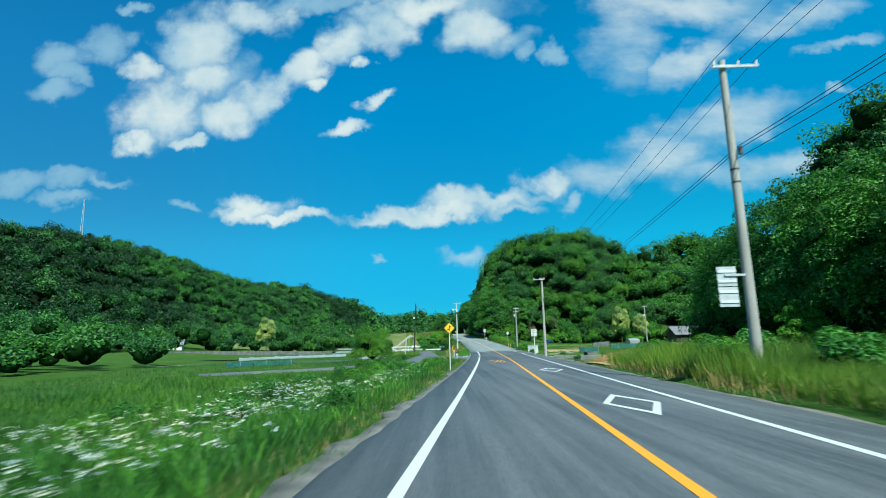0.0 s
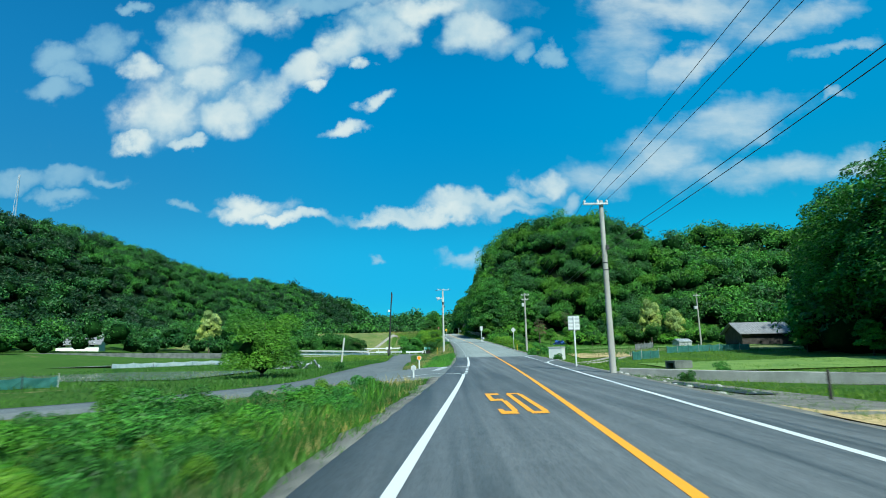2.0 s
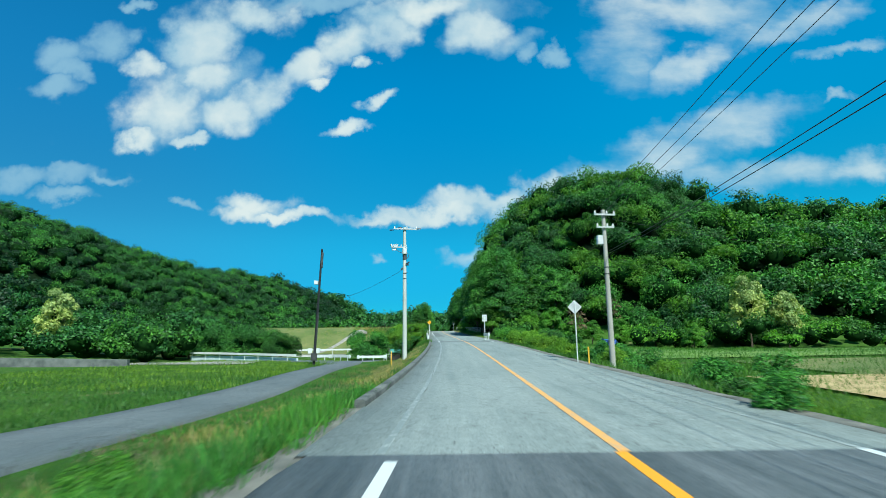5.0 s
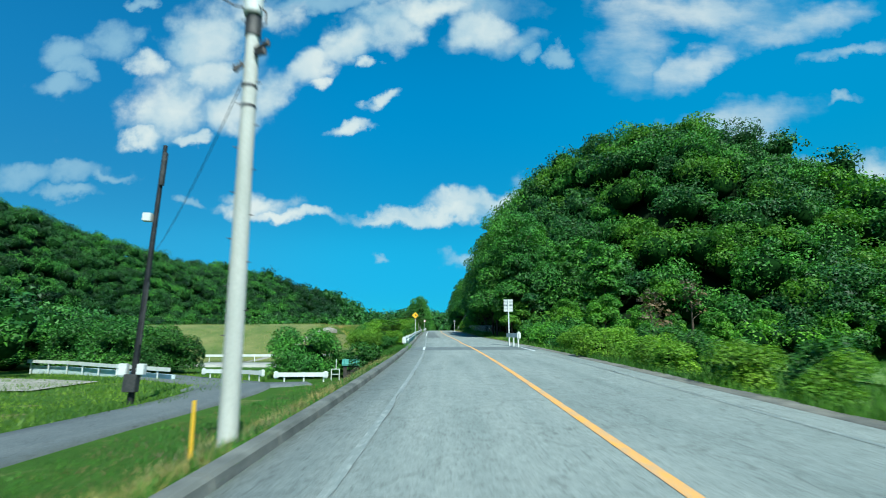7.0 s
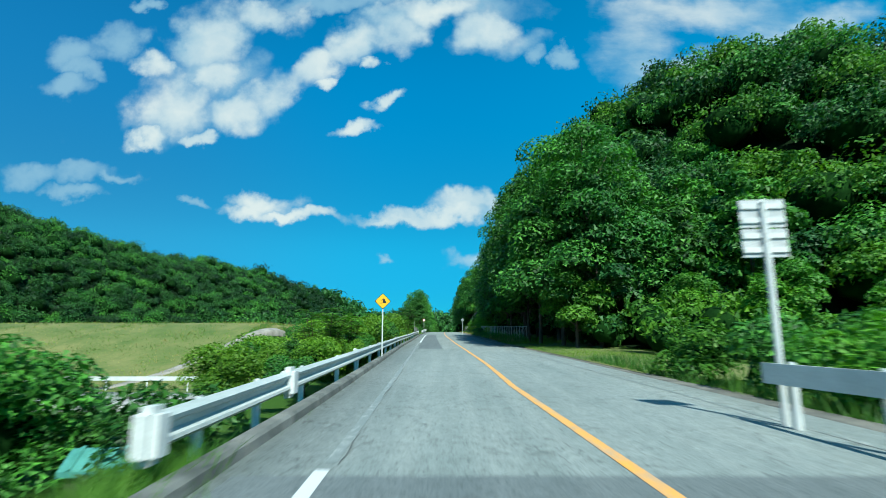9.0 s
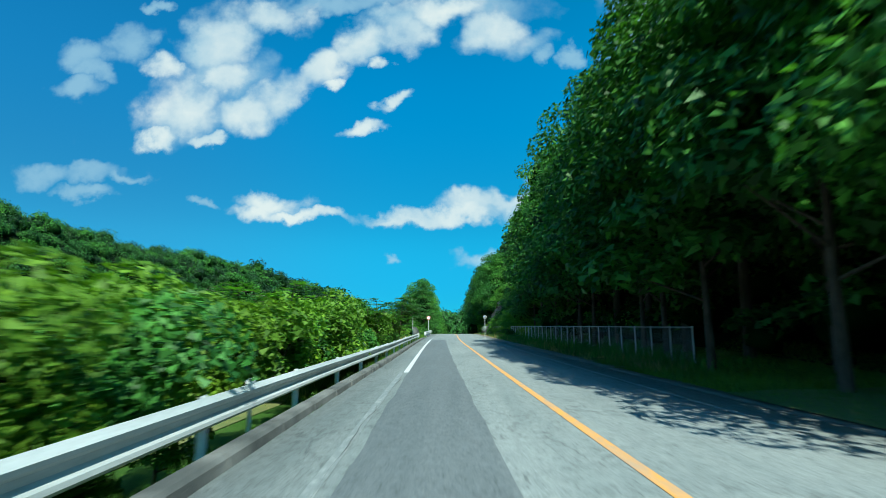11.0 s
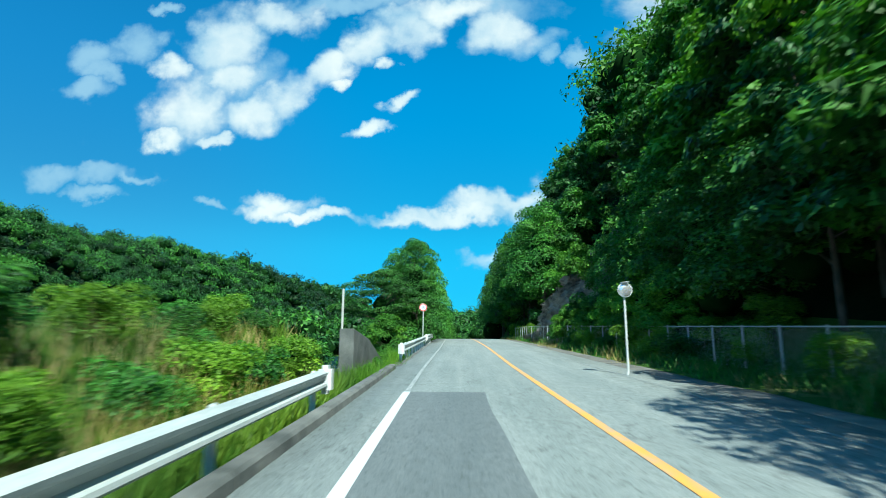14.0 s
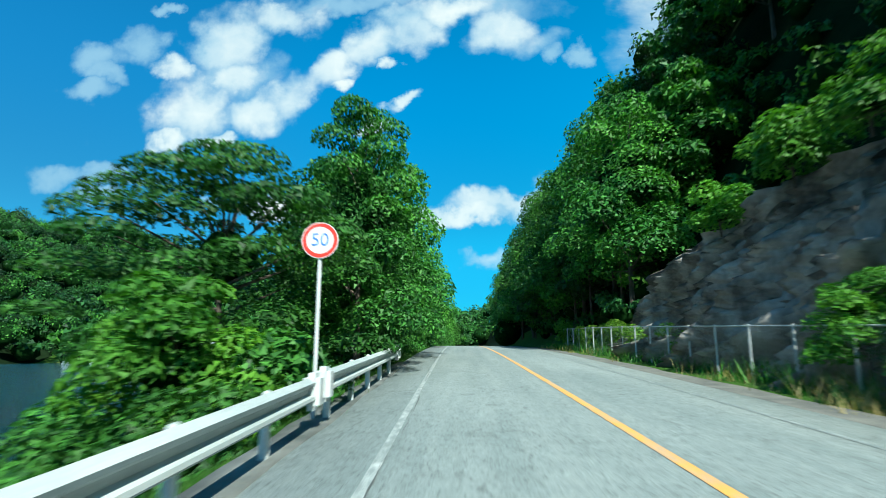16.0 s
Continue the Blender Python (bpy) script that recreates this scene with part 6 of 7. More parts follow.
def wall_run(name, pts, z0, z1, thick, material, label, category="wall"):
    """A straight-sided wall along pts (x, y) from z0 to z1 (lists)."""
    p = np.array(pts, dtype=float)
    d = np.gradient(p, axis=0)
    d /= np.linalg.norm(d, axis=1)[:, None]
    nrm = np.stack([-d[:, 1], d[:, 0]], 1) * thick / 2
    bm = bmesh.new()
    rings = []
    for i in range(len(p)):
        a, b = p[i] + nrm[i], p[i] - nrm[i]
        rings.append([bm.verts.new((a[0], a[1], z0[i])), bm.verts.new((a[0], a[1], z1[i])), bm.verts.new((b[0], b[1], z1[i])), bm.verts.new((b[0], b[1], z0[i]))])
    for r, s in zip(rings, rings[1:]):
        for j in range(4):
            bm.faces.new((r[j], s[j], s[(j + 1) % 4], r[(j + 1) % 4]))
    bm.faces.new(rings[0][::-1])
    bm.faces.new(rings[-1])
    bmesh.ops.recalc_face_normals(bm, faces=bm.faces)
    bmesh.ops.bevel(bm, geom=[e for e in bm.edges if e.calc_face_angle(0) > 0.8], offset=0.02, segments=1, affect="EDGES")
    return tagged(part(name, bm, material), label, category, kind="structure")


wall_run("wall_canal", [(-34, 171.4), (-28, 168.4), (-22, 164.4), (-14, 159.4)], [-0.6] * 4, [1.0, 0.95, 0.85, 0.6], 0.25, PALE_SHEET, "pale blue-grey canal wall below a railing")
wall_run("wall_wing", [(0.72, 246.3), (0.76, 248.6), (0.80, 251.3)], [4.6] * 3, [7.50, 7.25, 6.55], 0.42, DARK_CONCRETE, "mossy grey concrete wing wall with a sloping top")
wall_run("wall_channel", [(12.9, 65.4), (16.5, 61.4), (22, 56.0), (30, 50.0)], [-1.0] * 4, [0.16, 0.10, 0.10, 0.10], 0.35, PALE_CONCRETE, "pale concrete irrigation channel wall in the field")
wall_run("wall_field", [(-84, 134), (-66, 140), (-48, 145), (-30, 147)], [-0.6] * 4, [2.2, 1.8, 1.45, 0.9], 0.7, DARK_CONCRETE, "low rough stone terrace wall beyond the fields")

# ---- utility poles and lines ----
def utility_pole(x, y, z0, z1, r, material, label, arms=(), boxes=(), lean=(0.0, 0.0), rungs=False):
    root = thing("utility_pole", pose(x, y, z0, lean[0], lean[1], 0), label, "utility pole")
    h = z1 - z0
    bm = bmesh.new()
    rod(bm, (0, 0, -0.8), (0, 0, h), r, r * 0.62, 18)
    shaft = part("shaft", bm, material, root)
    for za, xa, xb, turn in arms:
        bm = bmesh.new()
        box(bm, xa, xb, -0.22, -0.14, za - 0.045, za + 0.045, 0.008, pose(0, 0, 0, 0, 0, turn))
        arm = part("crossarm", bm, GREY_METAL, root)
        for xi in (xa + 0.06, (xa + xb) / 2 + 0.12, xb - 0.06):
            q = pose(0, 0, 0, 0, 0, turn) @ Vector((xi, -0.18, za))
            bm = bmesh.new()
            for k, (rr, dz) in enumerate(((0.035, 0.05), (0.06, 0.09), (0.035, 0.12), (0.055, 0.15), (0.03, 0.19))):
                rod(bm, (q.x, q.y, q.z + dz - 0.02), (q.x, q.y, q.z + dz + 0.025), rr, rr * 0.85, 10)
            part("insulator", bm, INSULATOR, arm, "white porcelain insulator")
    for (bx, by, bz, sx, sy, sz, mt) in boxes:
        bm = bmesh.new()
        box(bm, bx - sx / 2, bx + sx / 2, by - sy / 2, by + sy / 2, bz - sz / 2, bz + sz / 2, 0.02)
        part("equipment_box", bm, mt, root, "small metal equipment box")
    if rungs:
        for k in range(int((h - 2.2) / 0.45)):
            zz = 1.9 + 0.45 * k
            sgn = 1 if k % 2 else -1
            bm = bmesh.new()
            rod(bm, (0, 0, zz), (sgn * 0.23, -0.03, zz), 0.012, 0.012, 6)
            part("step_bolt", bm, DARK_METAL, root)
    for k, zz in enumerate((h * 0.60, h * 0.64)):
        bm = bmesh.new()
        rod(bm, (0, 0, zz), (0, 0, zz + 0.06), r * 0.80, r * 0.79, 18)
        part("band", bm, DARK_METAL, root)
    return root


utility_pole(9.0, -30.0, -0.2, 11.4, 0.19, POLE_CONCRETE, "grey concrete utility pole behind the road bank", [(11.0, -0.45, 1.2, 0)])
utility_pole(10.35, 18.4, -0.1, 11.45, 0.19, POLE_CONCRETE, "weathered grey concrete utility pole in tall grass", [(11.25, -0.45, 1.2, 0)], [(0.16, -0.22, 8.05, 0.14, 0.12, 0.3, DARK_METAL)])
utility_pole(11.0, 60.65, -0.3, 8.75, 0.17, POLE_CONCRETE, "weathered grey concrete utility pole beside the road", [(8.85, -0.95, 0.30, 0)], [(0.12, -0.18, 6.6, 0.12, 0.1, 0.25, DARK_METAL)], (0, 0))
utility_pole(14.75, 112.7, 0.2, 9.1, 0.16, POLE_CONCRETE, "grey concrete utility pole with two crossarms", [(8.6, -0.6, 0.6, 8), (7.9, -0.5, 0.5, 8)], [(-0.3, -0.1, 7.2, 0.3, 0.3, 0.5, GREY_METAL)])
utility_pole(46.9, 128.0, 0.6, 9.9, 0.15, POLE_CONCRETE, "grey utility pole beside a farm shed", [(8.9, -0.6, 0.6, 0)], [(-0.35, -0.1, 6.9, 0.55, 0.4, 0.5, GREY_METAL)])
bend_pole = utility_pole(2.9, 126.85, 0.9, 11.42, 0.185, PALE_POLE, "pale concrete utility pole with crossarms and cable fittings",
                         [(10.35, -0.9, 1.0, 10), (8.85, -1.0, 0.15, 10)], (), (0, 0), True)
bm = bmesh.new()
for za, zb, ra, rb in ((8.30, 8.34, 0.17, 0.19), (8.34, 8.74, 0.19, 0.19), (8.74, 8.82, 0.19, 0.13)):
    rod(bm, (0, -0.06, za), (0, -0.06, zb), ra, rb, 20)
part("terminal_can", bm, WHITE_METAL, bend_pole, "white painted steel cable terminal can")
bm = bmesh.new()
rod(bm, (0, 0, 7.86), (0, 0, 8.29), 0.158, 0.165, 18)
part("cable_wrap", bm, DARK_METAL, bend_pole, "black cables bound round the shaft")
for xa, za, xb, zb in ((0.10, 7.50, 0.36, 7.62), (0.12, 7.40, 0.30, 7.44), (-0.12, 7.20, -0.24, 7.08)):
    bm = bmesh.new()
    rod(bm, (xa, -0.12, za), (xb, -0.16, zb), 0.045, 0.06, 10)
    rod(bm, (xb, -0.16, zb - 0.05), (xb, -0.16, zb + 0.06), 0.05, 0.05, 10)
    part("cable_clamp", bm, DARK_METAL, bend_pole, "small black cable clamp")
for pts in (((0.12, 8.45), (0.30, 8.30), (0.31, 8.05), (0.14, 7.90)), ((-0.10, 8.40), (-0.36, 8.46), (-0.62, 8.62), (-0.72, 8.84))):
    bm = bmesh.new()
    for (xa, za), (xb, zb) in zip(pts, pts[1:]):
        rod(bm, (xa, -0.16, za), (xb, -0.16, zb), 0.018, 0.018, 8)
    part("jumper_cable", bm, DARK_METAL, bend_pole, "black jumper cable")
for xe, sgn, za in ((1.0, 1, 10.35), (-0.55, 1, 10.47), (-0.9, -1, 10.28)):
    bm = bmesh.new()
    for k in range(3):
        rod(bm, (xe + sgn * 0.11 * k, -0.16, za), (xe + sgn * (0.11 * k + 0.07), -0.16, za + 0.01), 0.065, 0.045, 12)
    rod(bm, (xe, -0.16, za), (xe + sgn * 0.34, -0.16, za + 0.015), 0.018, 0.018, 8)
    part("strain_insulator", bm, DARK_METAL, bend_pole, "dark strain insulator")
for xe, tilt in ((-0.98, -0.10), (-0.80, 0.06), (-0.66, 0.12)):
    bm = bmesh.new()
    rod(bm, (xe, -0.22, 8.82), (xe + tilt, -0.24, 9.10), 0.05, 0.085, 12)
    rod(bm, (xe, -0.22, 8.80), (xe - tilt * 0.6, -0.22, 8.62), 0.05, 0.06, 12)
    part("cutout_insulator", bm, INSULATOR, bend_pole, "white porcelain cutout insulator")
utility_pole(-7.95, 143.0, 0.05, 12.72, 0.16, BLACK_STEEL, "slim black steel pole with meter boxes", [], [(-0.34, -0.1, 8.9, 0.42, 0.3, 0.42, WHITE_METAL), (-0.45, -0.15, 1.55, 0.40, 0.3, 0.55, WHITE_METAL), (0.40, -0.15, 1.60, 0.34, 0.3, 0.5, WHITE_METAL), (0.0, -0.16, 0.95, 0.6, 0.4, 0.8, DARK_METAL), (0.13, -0.12, 11.4, 0.18, 0.2, 1.7, DARK_METAL), (0.15, -0.1, 4.2, 0.08, 0.08, 3.0, DARK_METAL)], (0, 2.6))
utility_pole(-90, 164, 2.5, 9.2, 0.16, PALE_POLE, "pale utility pole beside a farmhouse")
utility_pole(-62, 92, 0.5, 5.5, 0.12, PALE_POLE, "thin pale pole in the fields")


def cable(a, b, sag, r=0.009, label="thin black overhead cable"):
    cu_ = bpy.data.curves.new("overhead_cable", "CURVE")
    cu_.dimensions, cu_.bevel_depth, cu_.bevel_resolution = "3D", r, 1
    sp = cu_.splines.new("POLY")
    n = 24
    sp.points.add(n)
    a, b = Vector(a), Vector(b)
    for k in range(n + 1):
        f = k / n
        q = a.lerp(b, f)
        sp.points[k].co = (q.x, q.y, q.z - 4 * sag * f * (1 - f), 1)
    cu_.materials.append(WIRE)
    ob = new("overhead_cable", cu_)
    return tagged(ob, label, "cable", "overhead cables")


for a, b, c_ in ((-0.40, -0.90, -0.5), (0.55, -0.30, 0.05), (1.14, 0.25, 0.5)):
    cable((9.0 + a, -30.2, 11.0), (10.35 + a, 18.2, 11.4), 0.5)
    cable((10.35 + a, 18.2, 11.4), (11.0 + b, 60.45, 8.75), 0.45)
    cable((11.0 + b, 60.45, 8.75), (14.75 + c_, 112.5, 8.95), 0.5)
for k, dz in enumerate((0.0, -0.12, -0.42)):
    cable((9.2, -30.1, 8.0 + dz), (10.5, 18.3, 8.15 + dz), 0.6, 0.011)
    if k < 2:
        cable((10.5, 18.3, 8.15 + dz), (11.1, 60.55, 6.5 + dz * 3), 0.5, 0.011)
        cable((11.1, 60.55, 6.5 + dz * 3), (14.9, 112.6, 6.8 + dz), 0.6, 0.011)
cable((2.8, 126.9, 8.0), (-7.9, 143.0, 6.6), 0.5, 0.011)
cable((14.75, 112.7, 8.7), (46.9, 128.0, 9.4), 0.8)

# ---- buildings and field things ----
def gable_house(x, y, z, w, d, eave, ridge, turn, wall_mat, roof_mat, label, over=0.45, windows=0, chimney=False):
    root = thing("house", pose(x, y, z, 0, 0, turn), label, "house")
    bm = bmesh.new()
    vs = [(-w / 2, -d / 2, -0.5), (w / 2, -d / 2, -0.5), (w / 2, d / 2, -0.5), (-w / 2, d / 2, -0.5), (-w / 2, -d / 2, eave), (w / 2, -d / 2, eave), (w / 2, d / 2, eave), (-w / 2, d / 2, eave), (-w / 2, 0, ridge - 0.12), (w / 2, 0, ridge - 0.12)]
    V = [bm.verts.new(v) for v in vs]
    for f in ((0, 1, 5, 4), (1, 2, 6, 9, 5), (2, 3, 7, 6), (3, 0, 4, 8, 7), (4, 5, 9, 8), (6, 7, 8, 9)):
        bm.faces.new([V[i] for i in f])
    part("wall", bm, wall_mat, root)
    for sgn in (-1, 1):
        slope = (ridge - eave) / (d / 2)
        bm = bmesh.new()
        a = [(-w / 2 - over, 0, ridge), (w / 2 + over, 0, ridge), (w / 2 + over, sgn * (d / 2 + over), eave - slope * over), (-w / 2 - over, sgn * (d / 2 + over), eave - slope * over)]
        lo = [bm.verts.new(v) for v in a]
        hi = [bm.verts.new((v[0], v[1], v[2] + 0.12)) for v in a]
        bm.faces.new(lo)
        bm.faces.new(hi[::-1])
        for k in range(4):
            bm.faces.new((lo[k], hi[k], hi[(k + 1) % 4], lo[(k + 1) % 4]))
        bmesh.ops.recalc_face_normals(bm, faces=bm.faces)
        roof = part("roof", bm, roof_mat, root)
        for k in range(int((w + 2 * over) / 0.45)):
            xx = -w / 2 - over + 0.22 + 0.45 * k
            bm = bmesh.new()
            rod(bm, (xx, 0, ridge + 0.13), (xx, sgn * (d / 2 + over), eave - slope * over + 0.13), 0.05, 0.05, 6)
            part("roof_rib", bm, roof_mat, roof)
    for k in range(windows):
        xx = -w / 2 + (k + 0.5) * w / windows
        bm = bmesh.new()
        box(bm, xx - 0.55, xx + 0.55, -d / 2 - 0.04, -d / 2 + 0.02, 0.9, 1.9, 0.01)
        win = part("window", bm, WHITE_METAL, root)
        bm = bmesh.new()
        box(bm, xx - 0.48, xx + 0.48, -d / 2 - 0.055, -d / 2 - 0.03, 0.97, 1.83)
        part("pane", bm, GLASS_DARK, win)
    if chimney:
        bm = bmesh.new()
        box(bm, w / 2 - 1.5, w / 2 - 0.2, 0.6, 1.9, 0, ridge + 1.2, 0.03)
        part("annex", bm, wall_mat, root, "taller white annex")
    return root


gable_house(57.6, 129.5, 0.6, 8.6, 5.6, 2.5, 4.1, 0, DARK_WOOD, ROOF_TILE, "dark timber farm shed with a grey tiled roof", 0.6, 0)
gable_house(-82.5, 164, 2.4, 8.5, 6.5, 1.6, 3.2, 20, HOUSE_WHITE, ROOF_TILE, "white farmhouse with a low grey tiled roof", 0.5, 3, True)
gable_house(-64, 402, 6.0, 7.5, 4.5, 2.4, 3.4, 10, HOUSE_WHITE, GREY_SHEET, "small white boathouse on the far shore", 0.3, 3)
gable_house(-0.9, 162.0, 0.45, 1.2, 0.9, 0.8, 1.1, 8, DARK_WOOD, GREEN_NET, "tiny shed with a green sheet roof", 0.12, 0)
gable_house(43.2, 127, 0.5, 2.4, 1.8, 1.2, 1.6, 12, GREY_SHEET, GREY_SHEET, "small pale sheet-metal shed in the field", 0.1, 0)


def cabinet(x, y, z, w, d, h, turn):
    root = thing("storage_box", pose(x, y, z, 0, 0, turn), "white steel storage box with a grey lid on the verge", "box")
    bm = bmesh.new()
    box(bm, -w / 2, w / 2, -d / 2, d / 2, -0.1, h - 0.12, 0.02)
    part("body", bm, WHITE_METAL, root)
    bm = bmesh.new()
    box(bm, -w / 2 - 0.05, w / 2 + 0.05, -d / 2 - 0.05, d / 2 + 0.05, h - 0.12, h, 0.02)
    part("lid", bm, GREY_METAL, root, "grey lid")
    bm = bmesh.new()
    box(bm, -w * 0.24 - 0.03, w * 0.24 - 0.01, -d / 2 - 0.012, -d / 2, 0.06, h - 0.2, 0.004)
    part("door", bm, WHITE_METAL, root)


cabinet(14.25, 89.5, lz(14.25, 89.5), 1.40, 0.9, 1.40, -34)


def culvert(x, y, z, turn):
    root = thing("culvert_block", pose(x, y, z, 0, 0, turn), "weathered concrete channel block lying in dry grass", "concrete block")
    for name, a in (("side_wall", (-0.75, 0.75, -0.45, -0.30, -0.1, 0.50)), ("side_wall", (-0.75, 0.75, 0.30, 0.45, -0.1, 0.50)), ("slab", (-0.75, 0.75, -0.45, 0.45, 0.46, 0.60))):
        bm = bmesh.new()
        box(bm, *a, 0.02)
        part(name, bm, DARK_CONCRETE, root)


culvert(12.0, 38.7, lz(12.0, 38.7), 96)
culvert(13.4, 37.6, lz(13.4, 37.6), 84)
culvert(18.6, 71.0, lz(18.6, 71.0), 20)


def heap(x, y, z, w, d, h, seed, material, label):
    rng_ = np.random.default_rng(seed)
    root = thing("sheet_heap", pose(x, y, z), label, "heap")
    for k in range(14):
        cxx, cyy = rng_.uniform(-w / 2, w / 2), rng_.uniform(-d / 2, d / 2)
        hh = h * (1 - (2 * cxx / w)**2 * 0.7) * rng_.uniform(0.3, 1.0)
        bm = bmesh.new()
        bmesh.ops.create_grid(bm, x_segments=6, y_segments=6, size=rng_.uniform(0.35, 0.75))
        for v in bm.verts:
            v.co.z += rng_.normal(0, 0.09)
        bm.transform(pose(cxx, cyy, hh * 0.6 + 0.1, rng_.uniform(-50, 50), rng_.uniform(-50, 50), rng_.uniform(0, 360)))
        bmesh.ops.solidify(bm, geom=bm.faces[:], thickness=0.02)
        part("sheet", bm, material, root)


heap(-12.0, 89.5, lz(-12, 89.5), 4.6, 2.2, 0.8, 3, GREY_SHEET, "heap of crumpled grey sheets on the grass")
heap(30.9, 167.0, lz(30.9, 167), 1.8, 1.4, 1.6, 5, BLUE_TARP, "blue tarpaulin over a stack at the wood's edge")


def net_fence(x0, y0, x1, y1, h, material, label, posts=8):
    root = thing("net_fence", pose(x0, y0, 0), label, "fence")
    n = posts
    for k in range(n + 1):
        f = k / n
        x, y = x0 + (x1 - x0) * f, y0 + (y1 - y0) * f
        z = lz(x, y)
        bm = bmesh.new()
        rod(bm, (x - x0, y - y0, z - 0.3), (x - x0, y - y0, z + h + 0.15), 0.025, 0.022, 8)
        part("post", bm, GREY_METAL if k % 2 else DARK_WOOD, root)
        if k < n:
            x2, y2 = x0 + (x1 - x0) * (k + 1) / n, y0 + (y1 - y0) * (k + 1) / n
            z2 = lz(x2, y2)
            bm = bmesh.new()
            m = 7
            cols = []
            for j in range(m):
                g = j / (m - 1)
                sag = 0.10 * math.sin(math.pi * g)
                px, py, pz = x + (x2 - x) * g - x0, y + (y2 - y) * g - y0, z + (z2 - z) * g
                cols.append([bm.verts.new((px, py, pz + 0.02)), bm.verts.new((px + 0.04 * math.sin(9 * g), py, pz + h * 0.5)), bm.verts.new((px, py, pz + h - sag))])
            for a, b in zip(cols, cols[1:]):
                for i in range(2):
                    bm.faces.new((a[i], b[i], b[i + 1], a[i + 1]))
            bmesh.ops.solidify(bm, geom=bm.faces[:], thickness=0.008)
            part("netting", bm, material, root)
    return root


net_fence(31, 103.5, 44, 108, 0.9, GREEN_NET, "sagging green garden netting on stakes in the field")
net_fence(21.5, 88.5, 25.5, 92, 0.9, GREEN_NET, "green garden netting on stakes", 3)
net_fence(-22.5, 57, -17.5, 63, 0.6, GREEN_NET, "green netting fence at the edge of a rice field", 5)
net_fence(-38, 102, -20, 111.5, 0.62, PALE_SHEET, "pale blue sheet fence at the edge of a rice field", 9)
net_fence(30, 112, 36, 121, 1.0, GREY_SHEET, "pale plastic windbreak round a vegetable patch", 6)
for k in range(9):
    x, y = 19.5 + 0.7 * k, 95.5 + 0.5 * (k % 3)
    bm = bmesh.new()
    rod(bm, (0, 0, -0.2), (0.1 * math.sin(k), 0, 1.5 + 0.2 * math.sin(2.1 * k)), 0.022, 0.016, 6)
    ob = part("garden_stake", bm, BARK)
    ob.matrix_basis = pose(x, y, lz(x, y))
    tagged(ob, "thin wooden bean stake in a vegetable patch", "stake", "bean stakes")

for pts, mt, lab, nm in (([(-38, 70), (-14, 69), (-13, 83), (-36, 87)], PADDY, "shallow flooded rice field", "paddy_1"), ([(-46, 101.5), (-21.5, 112.5), (-21, 119), (-45, 122)], PADDY, "shallow flooded rice field", "paddy_2"),
                         ([(18, 68), (46, 70), (46, 84), (19, 80)], CROP, "pale green crop field", "field_2"), ([(24, 108), (58, 112), (58, 122), (24, 119)], DAM_GRASS, "dry yellow-green field", "field_3"),
                         ([(9.7, 33), (26, 33), (27, 47), (10.9, 47.5)], STRAW, "trampled dry straw ground", "field_4"), ([(rx(45) + 4.4, 45), (rx(45) + 9.5, 45), (rx(70) + 6.5, 70), (rx(70) + 4.3, 70)], MARGIN, "stony bare verge with litter", "field_8"), ([(rx(52) + 6.6, 52), (rx(52) + 7.6, 52), (rx(59) + 6.9, 59), (rx(59) + 6.0, 59)], BLACK_SHEET, "strip of black mulch sheet", "field_9"), ([(rx(167) + 4.5, 167), (rx(167) + 13, 167), (rx(195) + 9, 195), (rx(195) + 4.5, 195)], DAM_GRASS, "sunny yellowish green mown verge", "field_7"), ([(-40, 149), (-18, 150), (-18.5, 157.5), (-37, 165)], GRAVEL, "pale sandy lot beside a canal", "field_5"), ([(17.5, 93), (24, 96), (27, 108), (19, 108)], STRAW, "dry stubble patch in the vegetable plots", "field_10"), ([(20, 122), (56, 124), (58, 160), (22, 150)], CROP, "green meadow below the hill", "field_6")):
    n = 14
    (ax, ay), (bx, by), (cx_, cy_), (dx, dy) = pts
    U, V = np.meshgrid(np.linspace(0, 1, n), np.linspace(0, 1, n))
    X = (ax * (1 - U) + bx * U) * (1 - V) + (dx * (1 - U) + cx_ * U) * V
    Y = (ay * (1 - U) + by * U) * (1 - V) + (dy * (1 - U) + cy_ * U) * V
    Z = land_z(X, Y) + (0.13 if mt is BLACK_SHEET else 0.09)
    if mt is PADDY:
        Z = np.full_like(Z, float(np.median(Z)) - 0.03)
    ii = np.arange(n * n).reshape(n, n)
    f = np.stack([ii[:-1, :-1], ii[:-1, 1:], ii[1:, 1:], ii[1:, :-1]], -1).reshape(-1, 4)
    tagged(part(nm, mesh_np(nm, np.stack([X.ravel(), Y.ravel(), Z.ravel()], 1), f, mt), mt), lab, "field", kind="structure")
# dam face: mown slope just over the land
U, V = np.meshgrid(np.linspace(-78, -6.5, 44), np.linspace(186, 222, 22))
ii = np.arange(U.size).reshape(U.shape)
f = np.stack([ii[:-1, :-1], ii[:-1, 1:], ii[1:, 1:], ii[1:, :-1]], -1).reshape(-1, 4)
tagged(part("dam", mesh_np("dam", np.stack([U.ravel(), V.ravel(), land_z(U, V).ravel() + 0.05], 1), f, DAM_GRASS), DAM_GRASS), "mown yellow-green grass face of an earth dam", "dam", kind="structure")
for dx in (-0.75, 0.75):
    lane_strip("track_farm", [(13.2 + dx, 80.6), (16.0 + dx, 84), (20 + dx, 91), (26 + dx, 103), (29 + dx, 116)], [0.6, 0.5, 0.45, 0.45, 0.45], 0.07, GRAVEL, "pale gravel wheel track of a farm lane", "track")
